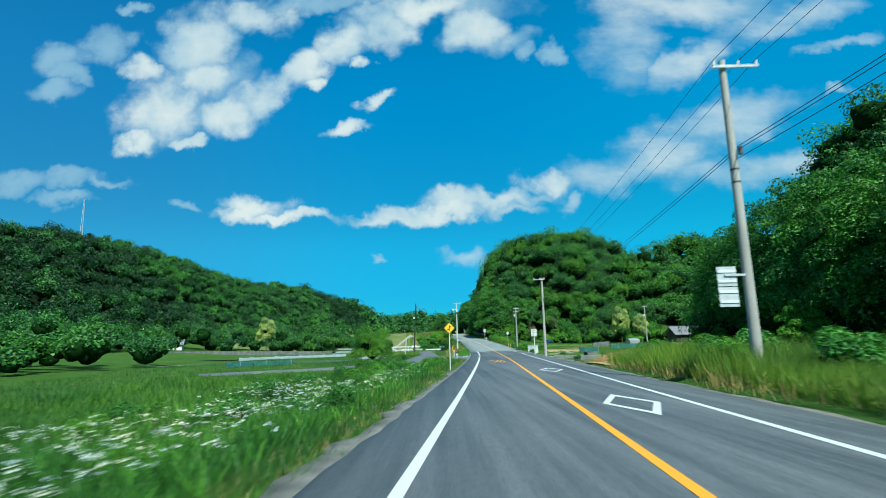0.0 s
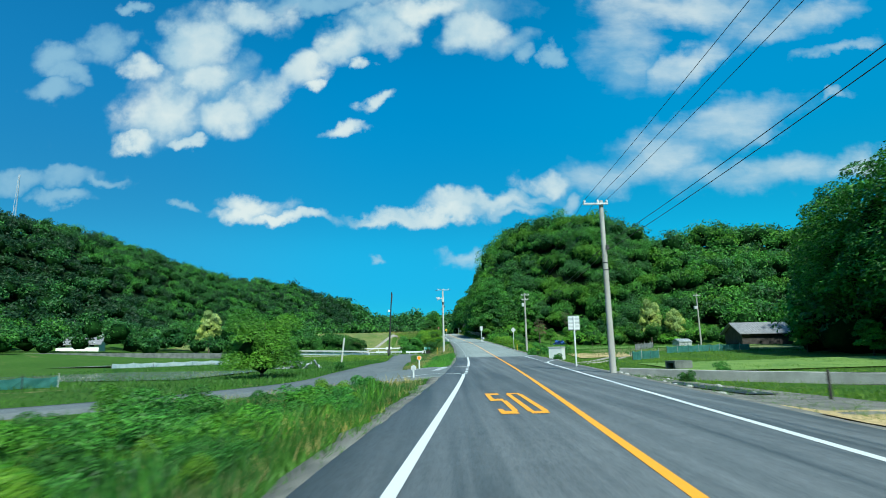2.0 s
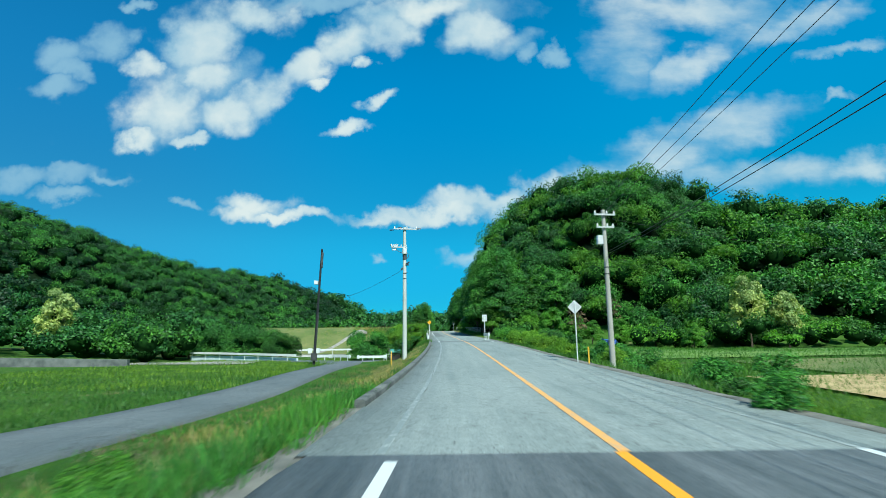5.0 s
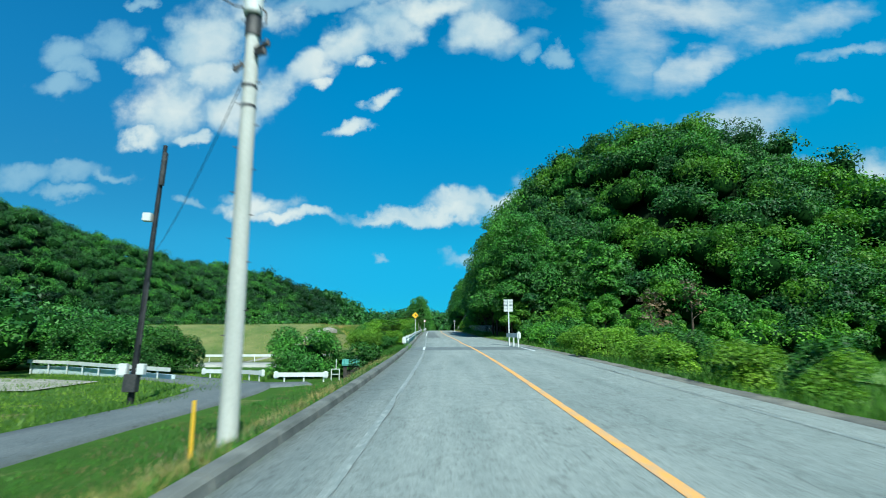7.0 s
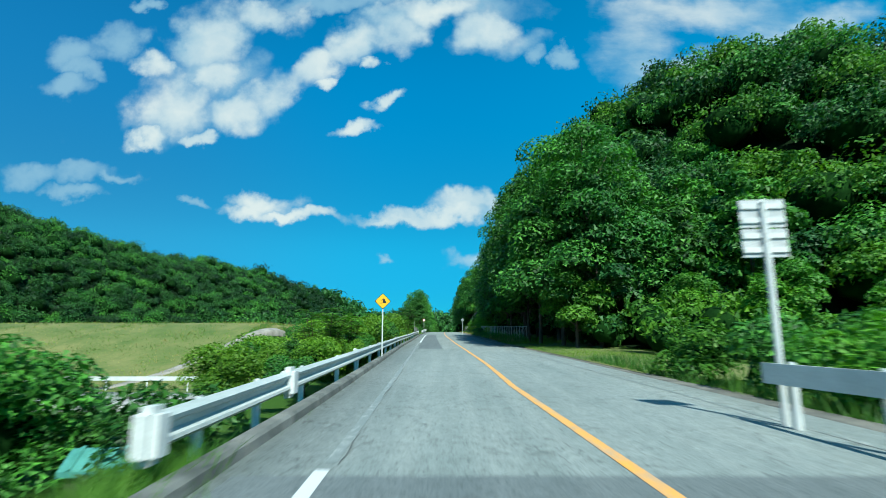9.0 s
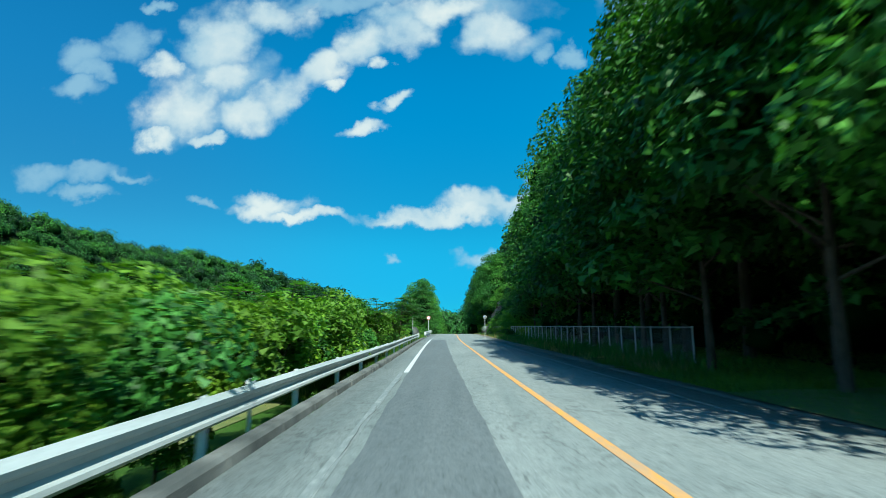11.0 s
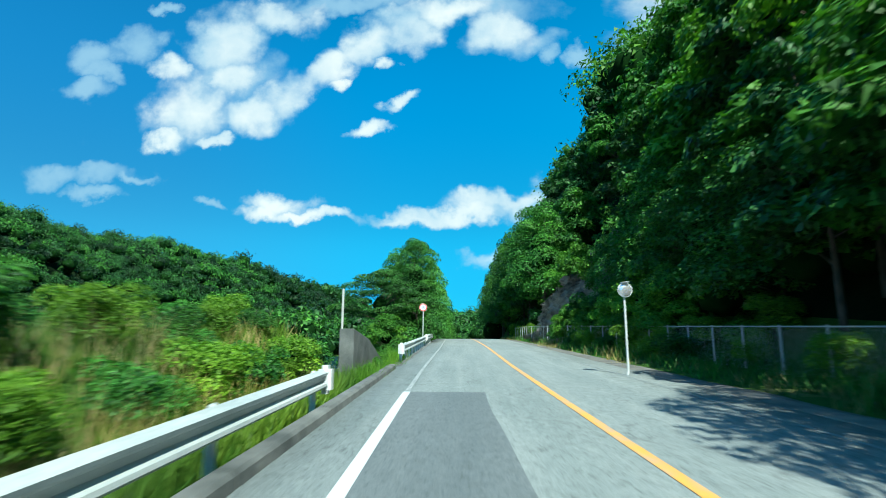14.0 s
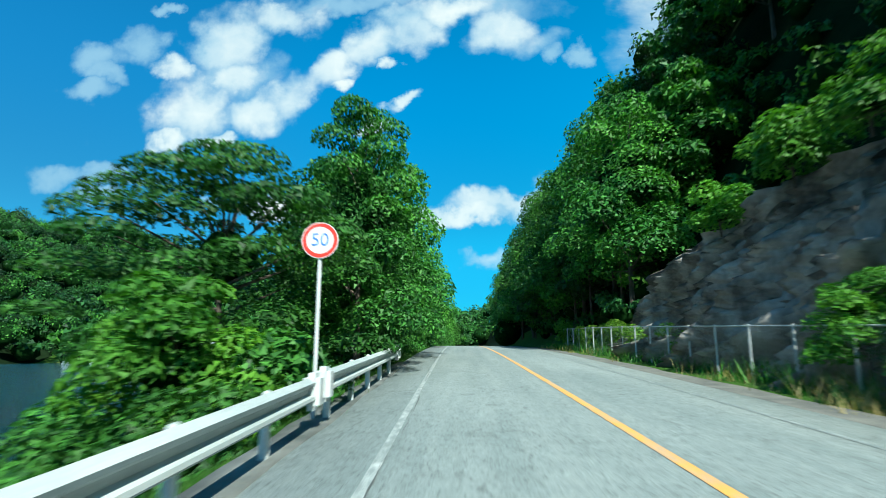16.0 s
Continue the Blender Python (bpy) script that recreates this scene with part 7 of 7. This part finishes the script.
lane_strip("yard", [(-25, 184.5), (-17, 184.5), (-8.5, 184.5)], [9.0, 9.0, 9.0], 0.12, PALE_CONCRETE, "pale concrete basin floor at the foot of a dam", "yard")
lane_strip("dam_path", [(-20, 189), (-17, 197), (-13.5, 206), (-12, 212)], [1.0, 1.0, 1.0, 1.0], 0.10, GRAVEL, "pale worn footpath up the dam", "track")

# floats moored on the far shore
for k in range(9):
    x = -84 + 3.0 * k
    root = thing("float", pose(x, 381.5 + 0.2 * k, LAKE_Z), "pale blue and white float moored by the far shore", "float", "floats on the lake")
    bm = bmesh.new()
    box(bm, -0.85, 0.85, -0.6, 0.6, -0.1, 0.35, 0.06)
    part("hull", bm, BLUE_TARP if k % 3 == 1 else PALE_SHEET, root)
    bm = bmesh.new()
    box(bm, -0.7, 0.7, -0.45, 0.45, 0.35, 0.62, 0.05)
    part("deckhouse", bm, GREY_METAL if k % 2 else PALE_SHEET, root)


def mast(x, y, z, h):
    root = thing("radio_mast", pose(x, y, z), "thin grey lattice radio mast on a wooded ridge", "mast")
    for sx, sy in ((-0.6, -0.6), (0.6, -0.6), (0.0, 0.7)):
        bm = bmesh.new()
        rod(bm, (sx, sy, 0), (sx * 0.35, sy * 0.35, h), 0.09, 0.07, 6)
        part("leg", bm, GREY_METAL, root)
    for k in range(6):
        f = k / 6
        s = 1 - 0.65 * f
        bm = bmesh.new()
        rod(bm, (-0.6 * s, -0.6 * s, h * f), (0.6 * s, -0.6 * s, h * (f + 0.16)), 0.05, 0.05, 5)
        part("brace", bm, GREY_METAL, root)


mast(-160, 236, lz(-160, 236), 23)

# ---- rock cutting and wire fence on the right ----
rngr = np.random.default_rng(44)
ny, nz = 230, 56
ROCK_Y = np.linspace(250, 300, ny)
v = []
for yy in ROCK_Y:
    c, z0 = rx(yy), rz(yy)
    peak = float(np.interp(yy, [250, 258, 266, 277, 283, 292, 300], [2.0, 7.0, 9.0, 7.0, 5.8, 4.6, 0.8]))
    foot = float(np.interp(yy, [250, 262, 272, 282, 292, 300], [9.6, 8.9, 7.6, 6.8, 6.9, 8.5]))
    for k in range(nz):
        h = k / (nz - 1)
        rib = (yy * 0.42 + 3.6 * h + 0.8 * noise.noise(Vector((yy * 0.3, h * 2.0, 7.0)))) % 1.0
        rib2 = (yy * 1.35 + 10.5 * h + 0.9 * noise.noise(Vector((yy * 0.8, h * 4.0, 17.0)))) % 1.0
        o = foot + 0.75 + 2.9 * h**1.1 - 1.45 * rib - 0.55 * rib2 + 0.8 * noise.noise(Vector((yy * 0.25, h * 3.0, 1.0))) + 0.55 * noise.noise(Vector(((yy + 8 * h) * 1.1, h * 3.0, 4.0))) + 0.50 * noise.noise(Vector(((yy + 8 * h) * 3.1, h * 9.0, 9.0)))
        v.append((c + o, yy, z0 - 0.5 + h * (peak + 0.5)))
ii = np.arange(ny * nz).reshape(ny, nz)
f = np.stack([ii[:-1, :-1], ii[:-1, 1:], ii[1:, 1:], ii[1:, :-1]], -1).reshape(-1, 4)
tagged(part("rock_face", mesh_np("rock_face", np.array(v), f, ROCK), ROCK), "steep bare grey-brown rock face of a road cutting", "rock face", kind="structure")


def fence_o(y):
    return float(np.interp(y, [200, 240, 256, 266, 280, 310], [7.6, 7.5, 7.3, 6.4, 6.2, 6.4]))


wire_fence = thing("wire_fence", pose(rx(203) + 7.6, 203, rz(203)), "grey chain-link fence on steel posts below the cutting", "fence")
inv = wire_fence.matrix_basis.inverted()
H = 1.36
for k in range(52):
    y0, y1 = 203 + 2.0 * k, 205 + 2.0 * k
    a = Vector((rx(y0) + fence_o(y0), y0, rz(y0) + 0.10))
    b = Vector((rx(y1) + fence_o(y1), y1, rz(y1) + 0.10))
    bm = bmesh.new()
    rod(bm, inv @ (a - Vector((0, 0, 0.5))), inv @ (a + Vector((0, 0, H + 0.05))), 0.035, 0.035, 10)
    part("post", bm, GREY_METAL, wire_fence)
    bm = bmesh.new()
    rod(bm, inv @ (a + Vector((0, 0, H))), inv @ (b + Vector((0, 0, H))), 0.02, 0.02, 8)
    part("top_rail", bm, GREY_METAL, wire_fence)
    vs, fs = [], []
    n = 13
    for j in range(-n, 2 * n):
        for sgn in (-1, 1):
            s0, s1 = j / n, j / n + (H / 2.0) * sgn
            t0, t1 = 0.0, 1.0
            if s1 != s0:
                lim = sorted(((0 - s0) / (s1 - s0), (1 - s0) / (s1 - s0)))
                t0, t1 = max(0.0, lim[0]), min(1.0, lim[1])
            if t1 - t0 < 0.02:
                continue
            p0 = a.lerp(b, s0 + (s1 - s0) * t0) + Vector((0, 0, H * t0))
            p1 = a.lerp(b, s0 + (s1 - s0) * t1) + Vector((0, 0, H * t1))
            w = Vector((0, 0.004, 0.004))
            for q in (p0 - w, p1 - w, p1 + w, p0 + w):
                vs.append((inv @ q)[:])
            fs.append([len(vs) - 4, len(vs) - 3, len(vs) - 2, len(vs) - 1])
    tagged(part("chain_link", mesh_np("chain_link", np.array(vs), np.array(fs), GREY_METAL), GREY_METAL, wire_fence), kind="stuff")

# posts and wires round the dry ground
wire_line = thing("field_fence", pose(14.2, 50.2, lz(14.2, 50.2)), "dark wooden posts with two thin wires round a field", "fence")
last = None
for k in range(5):
    x, y = 14.2 + 4.2 * k, 50.2 - 0.5 * k
    q = Vector((x - 14.2, y - 50.2, lz(x, y) - lz(14.2, 50.2)))
    bm = bmesh.new()
    rod(bm, q - Vector((0, 0, 0.3)), q + Vector((0.03 * math.sin(3 * k), 0, 0.95)), 0.05, 0.042, 8)
    part("post", bm, DARK_WOOD, wire_line)
    if last is not None:
        for hz in (0.5, 0.85):
            bm = bmesh.new()
            rod(bm, last + Vector((0, 0, hz)), q + Vector((0, 0, hz)), 0.008, 0.008, 5)
            part("wire", bm, DARK_METAL, wire_line)
    last = q

# pale stones on the bare verge
rngs = np.random.default_rng(5)
for k in range(16):
    y = float(rngs.uniform(47, 68))
    x = rx(y) + float(rngs.uniform(4.9, 7.4))
    bm = bmesh.new()
    bmesh.ops.create_icosphere(bm, subdivisions=2, radius=float(rngs.uniform(0.07, 0.17)))
    for w in bm.verts:
        w.co *= 1 + 0.16 * noise.noise(w.co * 9 + Vector((k, 0, 0)))
        w.co.z *= 0.6
    ob = part("stone", bm, PALE_CONCRETE)
    ob.matrix_basis = pose(x, y, lz(x, y) + 0.12, 0, 0, 40 * k)
    tagged(ob, "pale rounded stone lying on a bare verge", "stone", "stones on the verge")

# small white pipe frame by the ditch
gate = thing("pipe_frame", pose(-1.5, 158.6, lz(-1.5, 158.6)), "small white pipe frame with a handle by a ditch", "gate")
for x in (-0.3, 0.3):
    bm = bmesh.new()
    rod(bm, (x, 0, -0.3), (x, 0, 0.85), 0.035, 0.035, 10)
    part("post", bm, WHITE_METAL, gate)
for z in (0.82, 0.45):
    bm = bmesh.new()
    rod(bm, (-0.3, 0, z), (0.3, 0, z), 0.03, 0.03, 10)
    part("crossbar", bm, WHITE_METAL, gate)
bm = bmesh.new()
rod(bm, (0.05, 0, 0.8), (0.05, 0, 1.55), 0.03, 0.03, 10)
part("spindle", bm, WHITE_METAL, gate)

# ---- grasses and flowers ----
def blades(name, seed, n, where, height, width, lean, material, label, clump=0.0, category="grass"):
    """n blades rooted where (a function of the generator that gives x, y), each one leaning triangle, as one piece of stuff."""
    rg = np.random.default_rng(seed)
    x, y = where(rg, n)
    if clump:
        m = max(1, n // 14)
        pick = rg.integers(0, m, n)
        x, y = x[pick] + rg.normal(0, clump, n), y[pick] + rg.normal(0, clump, n)
    z = land_z(x, y)
    n = len(x)
    h = rg.uniform(height[0], height[1], n) * (0.75 + 0.25 * wob(x, y, 1.7))
    a = rg.uniform(0, 2 * math.pi, n)
    w = width * rg.uniform(0.6, 1.4, n)
    ux, uy = np.cos(a), np.sin(a)
    lx, ly = rg.normal(0, lean, n) * h, rg.normal(0, lean, n) * h
    root_ = np.column_stack([x, y, z - 0.03])
    s = np.column_stack([ux * w, uy * w, np.zeros(n)]) / 2
    tip = root_ + np.column_stack([lx, ly, h])
    v = np.stack([root_ - s, root_ + s, tip], 1).reshape(-1, 3)
    f = np.arange(3 * n).reshape(n, 3)
    ob = part(name, mesh_np(name, v, f, material), material)
    return tagged(ob, label, category, kind="stuff")


def strip(y0, y1, o0, o1, side_bias=1.0):
    def pick(rg, n):
        y = rg.uniform(y0, y1, n)
        o = o0 + (o1 - o0) * rg.random(n)**side_bias
        return road_x(y) + o, y
    return pick


def off_lane(pick):
    """Keeps grass off the side lane and the junction."""
    def inner(rg, n):
        x, y = pick(rg, n)
        lane = np.interp(y, [46.5, 50.3, 54.3, 58.4, 63.5, 72, 82, 95, 108, 122, 134, 144, 151], [-22, -14, -8.4, -4.8, -2.4, -2.6, -2.9, -3.0, -3.1, -4.0, -4.4, -3.8, -4.6])
        half = np.interp(y, [46, 47, 56, 59, 63, 72, 82, 95, 151], [0.0, 2.6, 2.2, 2.0, 2.6, 2.8, 2.3, 1.8, 2.0])
        ok = (np.abs(x - lane) > half) & ~((y > 61.2) & (y < 71.2) & (x > -2.4) & (x < road_x(y) - 3.9))
        return x[ok], y[ok]
    return inner


blades("grass_junction", 28, 16000, off_lane(strip(52, 62, -4.5, -13, 1.3)), (0.06, 0.20), 0.016, 0.35, GRASS, "short grass beside a junction")
blades("grass_left_verge", 1, 60000, off_lane(strip(-3, 54, -4.75, -13, 1.4)), (0.22, 0.58), 0.022, 0.25, MEADOW, "rough green grass on the left road bank")
blades("weeds_left_verge", 2, 26000, off_lane(strip(2, 52, -5.6, -13, 1.2)), (0.45, 0.95), 0.050, 0.35, LEAF, "tall leafy weeds on the left road bank", 0.14, "weeds")
blades("dry_clumps_left", 22, 6000, off_lane(strip(12, 60, -5.4, -13, 1.0)), (0.25, 0.7), 0.028, 0.4, DRY_GRASS, "dry brown tufts on the left road bank", 0.18)
blades("margin_tufts", 23, 8000, strip(-2, 54, -4.15, -4.75, 0.7), (0.08, 0.30), 0.028, 0.5, GRASS, "grass creeping over the road margin", 0.14)
blades("verge_tufts_right", 24, 3500, strip(44, 100, 4.7, 7.5, 1.0), (0.10, 0.40), 0.030, 0.45, GRASS, "scattered grass tufts on a stony verge", 0.10)
blades("dry_grass_left", 3, 5000, strip(0, 60, -4.7, -6.2, 1.3), (0.15, 0.4), 0.022, 0.4, DRY_GRASS, "dry straw-coloured grass at the asphalt's edge", 0.12)
blades("weeds_left_field", 25, 20000, off_lane(strip(2, 42, -11, -24, 1.0)), (0.45, 1.0), 0.060, 0.35, GRASS, "tall weeds in a neglected field", 0.22, "weeds")
blades("grass_left_yard", 26, 26000, off_lane(strip(112, 170, -13, -40, 1.2)), (0.15, 0.42), 0.065, 0.3, SUNNY_GRASS, "rough grass beyond the lane")
blades("grass_left_field", 4, 46000, off_lane(strip(8, 120, -12, -40, 1.4)), (0.15, 0.40), 0.055, 0.3, MEADOW, "green meadow grass")
blades("grass_left_bank", 5, 95000, off_lane(strip(70, 158, -4.4, -17, 1.5)), (0.07, 0.24), 0.018, 0.40, MEADOW, "short green grass between the road and a lane")
blades("weeds_left_bright", 20, 9000, off_lane(strip(2, 52, -5.4, -12, 1.2)), (0.35, 0.85), 0.055, 0.4, LEAF_LIGHT, "bright leafy weeds on the left road bank", 0.16, "weeds")
blades("weeds_left_bank", 6, 5000, off_lane(strip(72, 100, -4.6, -5.6, 1.3)), (0.2, 0.62), 0.024, 0.35, GRASS, "tall weeds along the road edge", 0.12, "weeds")
blades("straw_right", 19, 9000, strip(33, 47, 5.0, 15, 1.0), (0.06, 0.22), 0.035, 0.8, STRAW_BLADES, "trampled dry straw stalks", 0.15)
blades("straw_heap", 32, 22000, strip(34, 43.5, 6.0, 12.5, 1.0), (0.30, 0.85), 0.020, 0.5, STRAW_BLADES, "tall matted dry straw beside the road", 0.30)
blades("brown_weeds_bank", 29, 12000, off_lane(strip(70, 156, -4.6, -11, 1.1)), (0.08, 0.28), 0.020, 0.45, DEAD, "withered brown weeds on the road bank", 0.22, "weeds")
blades("dark_weeds_bank", 35, 16000, off_lane(strip(70, 156, -4.6, -12, 1.2)), (0.08, 0.30), 0.030, 0.45, LEAF, "dark leafy weeds in the bank's grass", 0.24, "weeds")
blades("tall_weeds_bank", 30, 9000, off_lane(strip(71, 100, -4.5, -6.3, 1.3)), (0.25, 0.75), 0.024, 0.35, LEAF, "tall dark weeds along the road edge", 0.13, "weeds")
blades("dry_grass_bank", 7, 14000, off_lane(strip(72, 150, -4.5, -8.5, 1.0)), (0.12, 0.40), 0.020, 0.4, DRY_GRASS, "dry grass on the road bank", 0.15)
blades("grass_right_verge", 8, 64000, strip(-2, 34.5, 5.2, 13, 1.1), (0.6, 1.55), 0.024, 0.28, SUNNY_GRASS, "tall green roadside grass")
blades("dry_grass_right", 9, 12000, strip(0, 34, 4.9, 12, 1.0), (0.35, 0.95), 0.028, 0.4, DRY_GRASS, "dry yellow roadside grass", 0.2)
blades("grass_right_field", 10, 30000, strip(44, 104, 6.4, 28, 1.5), (0.10, 0.34), 0.036, 0.3, SUNNY_GRASS, "green grass and weeds beside the field")
blades("grass_right_far", 11, 40000, strip(100, 174, 4.7, 40, 1.9), (0.2, 0.62), 0.048, 0.3, GRASS, "tall green meadow grass below the hill")
blades("grass_right_shoulder", 12, 42000, strip(160, 206, 4.6, 11, 1.2), (0.10, 0.32), 0.030, 0.3, SUNNY_GRASS, "short green grass shoulder")
def dam_face(rg, n):
    return rg.uniform(-78, -8, n), rg.uniform(189, 221, n)


blades("dam_grass", 33, 20000, dam_face, (0.12, 0.40), 0.07, 0.4, SUNNY_GRASS, "rough mown grass on the dam face", 0.5)
blades("dam_dry_grass", 34, 14000, dam_face, (0.12, 0.40), 0.06, 0.5, DRY_GRASS, "dry tufts on the dam face", 0.7)
blades("pampas", 13, 17000, strip(221, 250, -5.6, -26, 1.4), (0.45, 1.15), 0.026, 0.25, DRY_GRASS, "tall dry pampas grass on a bank", 0.25)
blades("grass_mound", 14, 52000, strip(221, 250.5, -4.6, -20, 1.5), (0.30, 0.85), 0.028, 0.3, SUNNY_GRASS, "green grass on a bank")
blades("kerb_weeds", 15, 15000, strip(96, 300, -4.10, -4.9, 0.9), (0.08, 0.30), 0.022, 0.5, GRASS, "weeds growing along the kerb", 0.10, "weeds")
blades("kerb_tufts", 21, 7000, strip(94, 160, -4.12, -4.75, 0.8), (0.06, 0.24), 0.018, 0.55, MEADOW, "tufts of grass hanging over the kerb", 0.16)
blades("rail_end_weeds", 31, 5000, strip(149.5, 155.5, -4.3, -5.6, 1.0), (0.25, 0.70), 0.024, 0.45, GRASS, "tall weeds round a guardrail's end", 0.16, "weeds")
blades("rail_front_weeds", 27, 5000, strip(245.5, 255.5, -4.25, -5.4, 1.0), (0.30, 0.75), 0.026, 0.45, LEAF_LIME, "bright weeds spilling over the road edge by the guardrail", 0.14, "weeds")
blades("rail_weeds", 16, 12000, strip(247, 300, -4.25, -6.0, 1.0), (0.10, 0.38), 0.020, 0.4, MEADOW, "grass below the guardrail", 0.15)
blades("fence_weeds", 17, 16000, strip(200, 310, 5.3, 8.2, 0.7), (0.2, 0.9), 0.040, 0.35, LEAF, "weeds along the wire fence", 0.18, "weeds")
blades("fence_dry_weeds", 18, 3500, strip(200, 310, 4.6, 7.4, 0.8), (0.15, 0.7), 0.034, 0.4, DRY_GRASS, "dry weeds along the wire fence", 0.16, "weeds")


def umbels(name, seed, n, where):
    """White flower heads: small domes of petals on thin stalks."""
    rg = np.random.default_rng(seed)
    x, y = where(rg, n)
    n, k = len(x), 9
    z = land_z(x, y) + rg.uniform(0.45, 0.95, n)
    c = np.repeat(np.column_stack([x, y, z]), k, 0) + rg.normal(0, 0.055, (n * k, 3)) * np.array([1, 1, 0.35])
    v, f = leaf_quads(rg, c, np.tile([0, 0, 1.0], (n * k, 1)), 0.042, 0.35, 0.9)
    return tagged(part(name, mesh_np(name, v, f, FLOWER), FLOWER), "white wildflower heads in the grass", "flowers", kind="stuff")


def drifts(rg, n):
    y = rg.uniform(1, 27, n)
    o = rg.uniform(-12.5, -5.5, n)
    ok = wob(o * 2.2, y, 2.1) > -0.25
    return (road_x(y) + o)[ok], y[ok]


def umbel_points(rg, n):
    x, y = drifts(rg, n * 3)
    return x[:n], y[:n]


umbels("wildflowers", 31, 700, umbel_points)
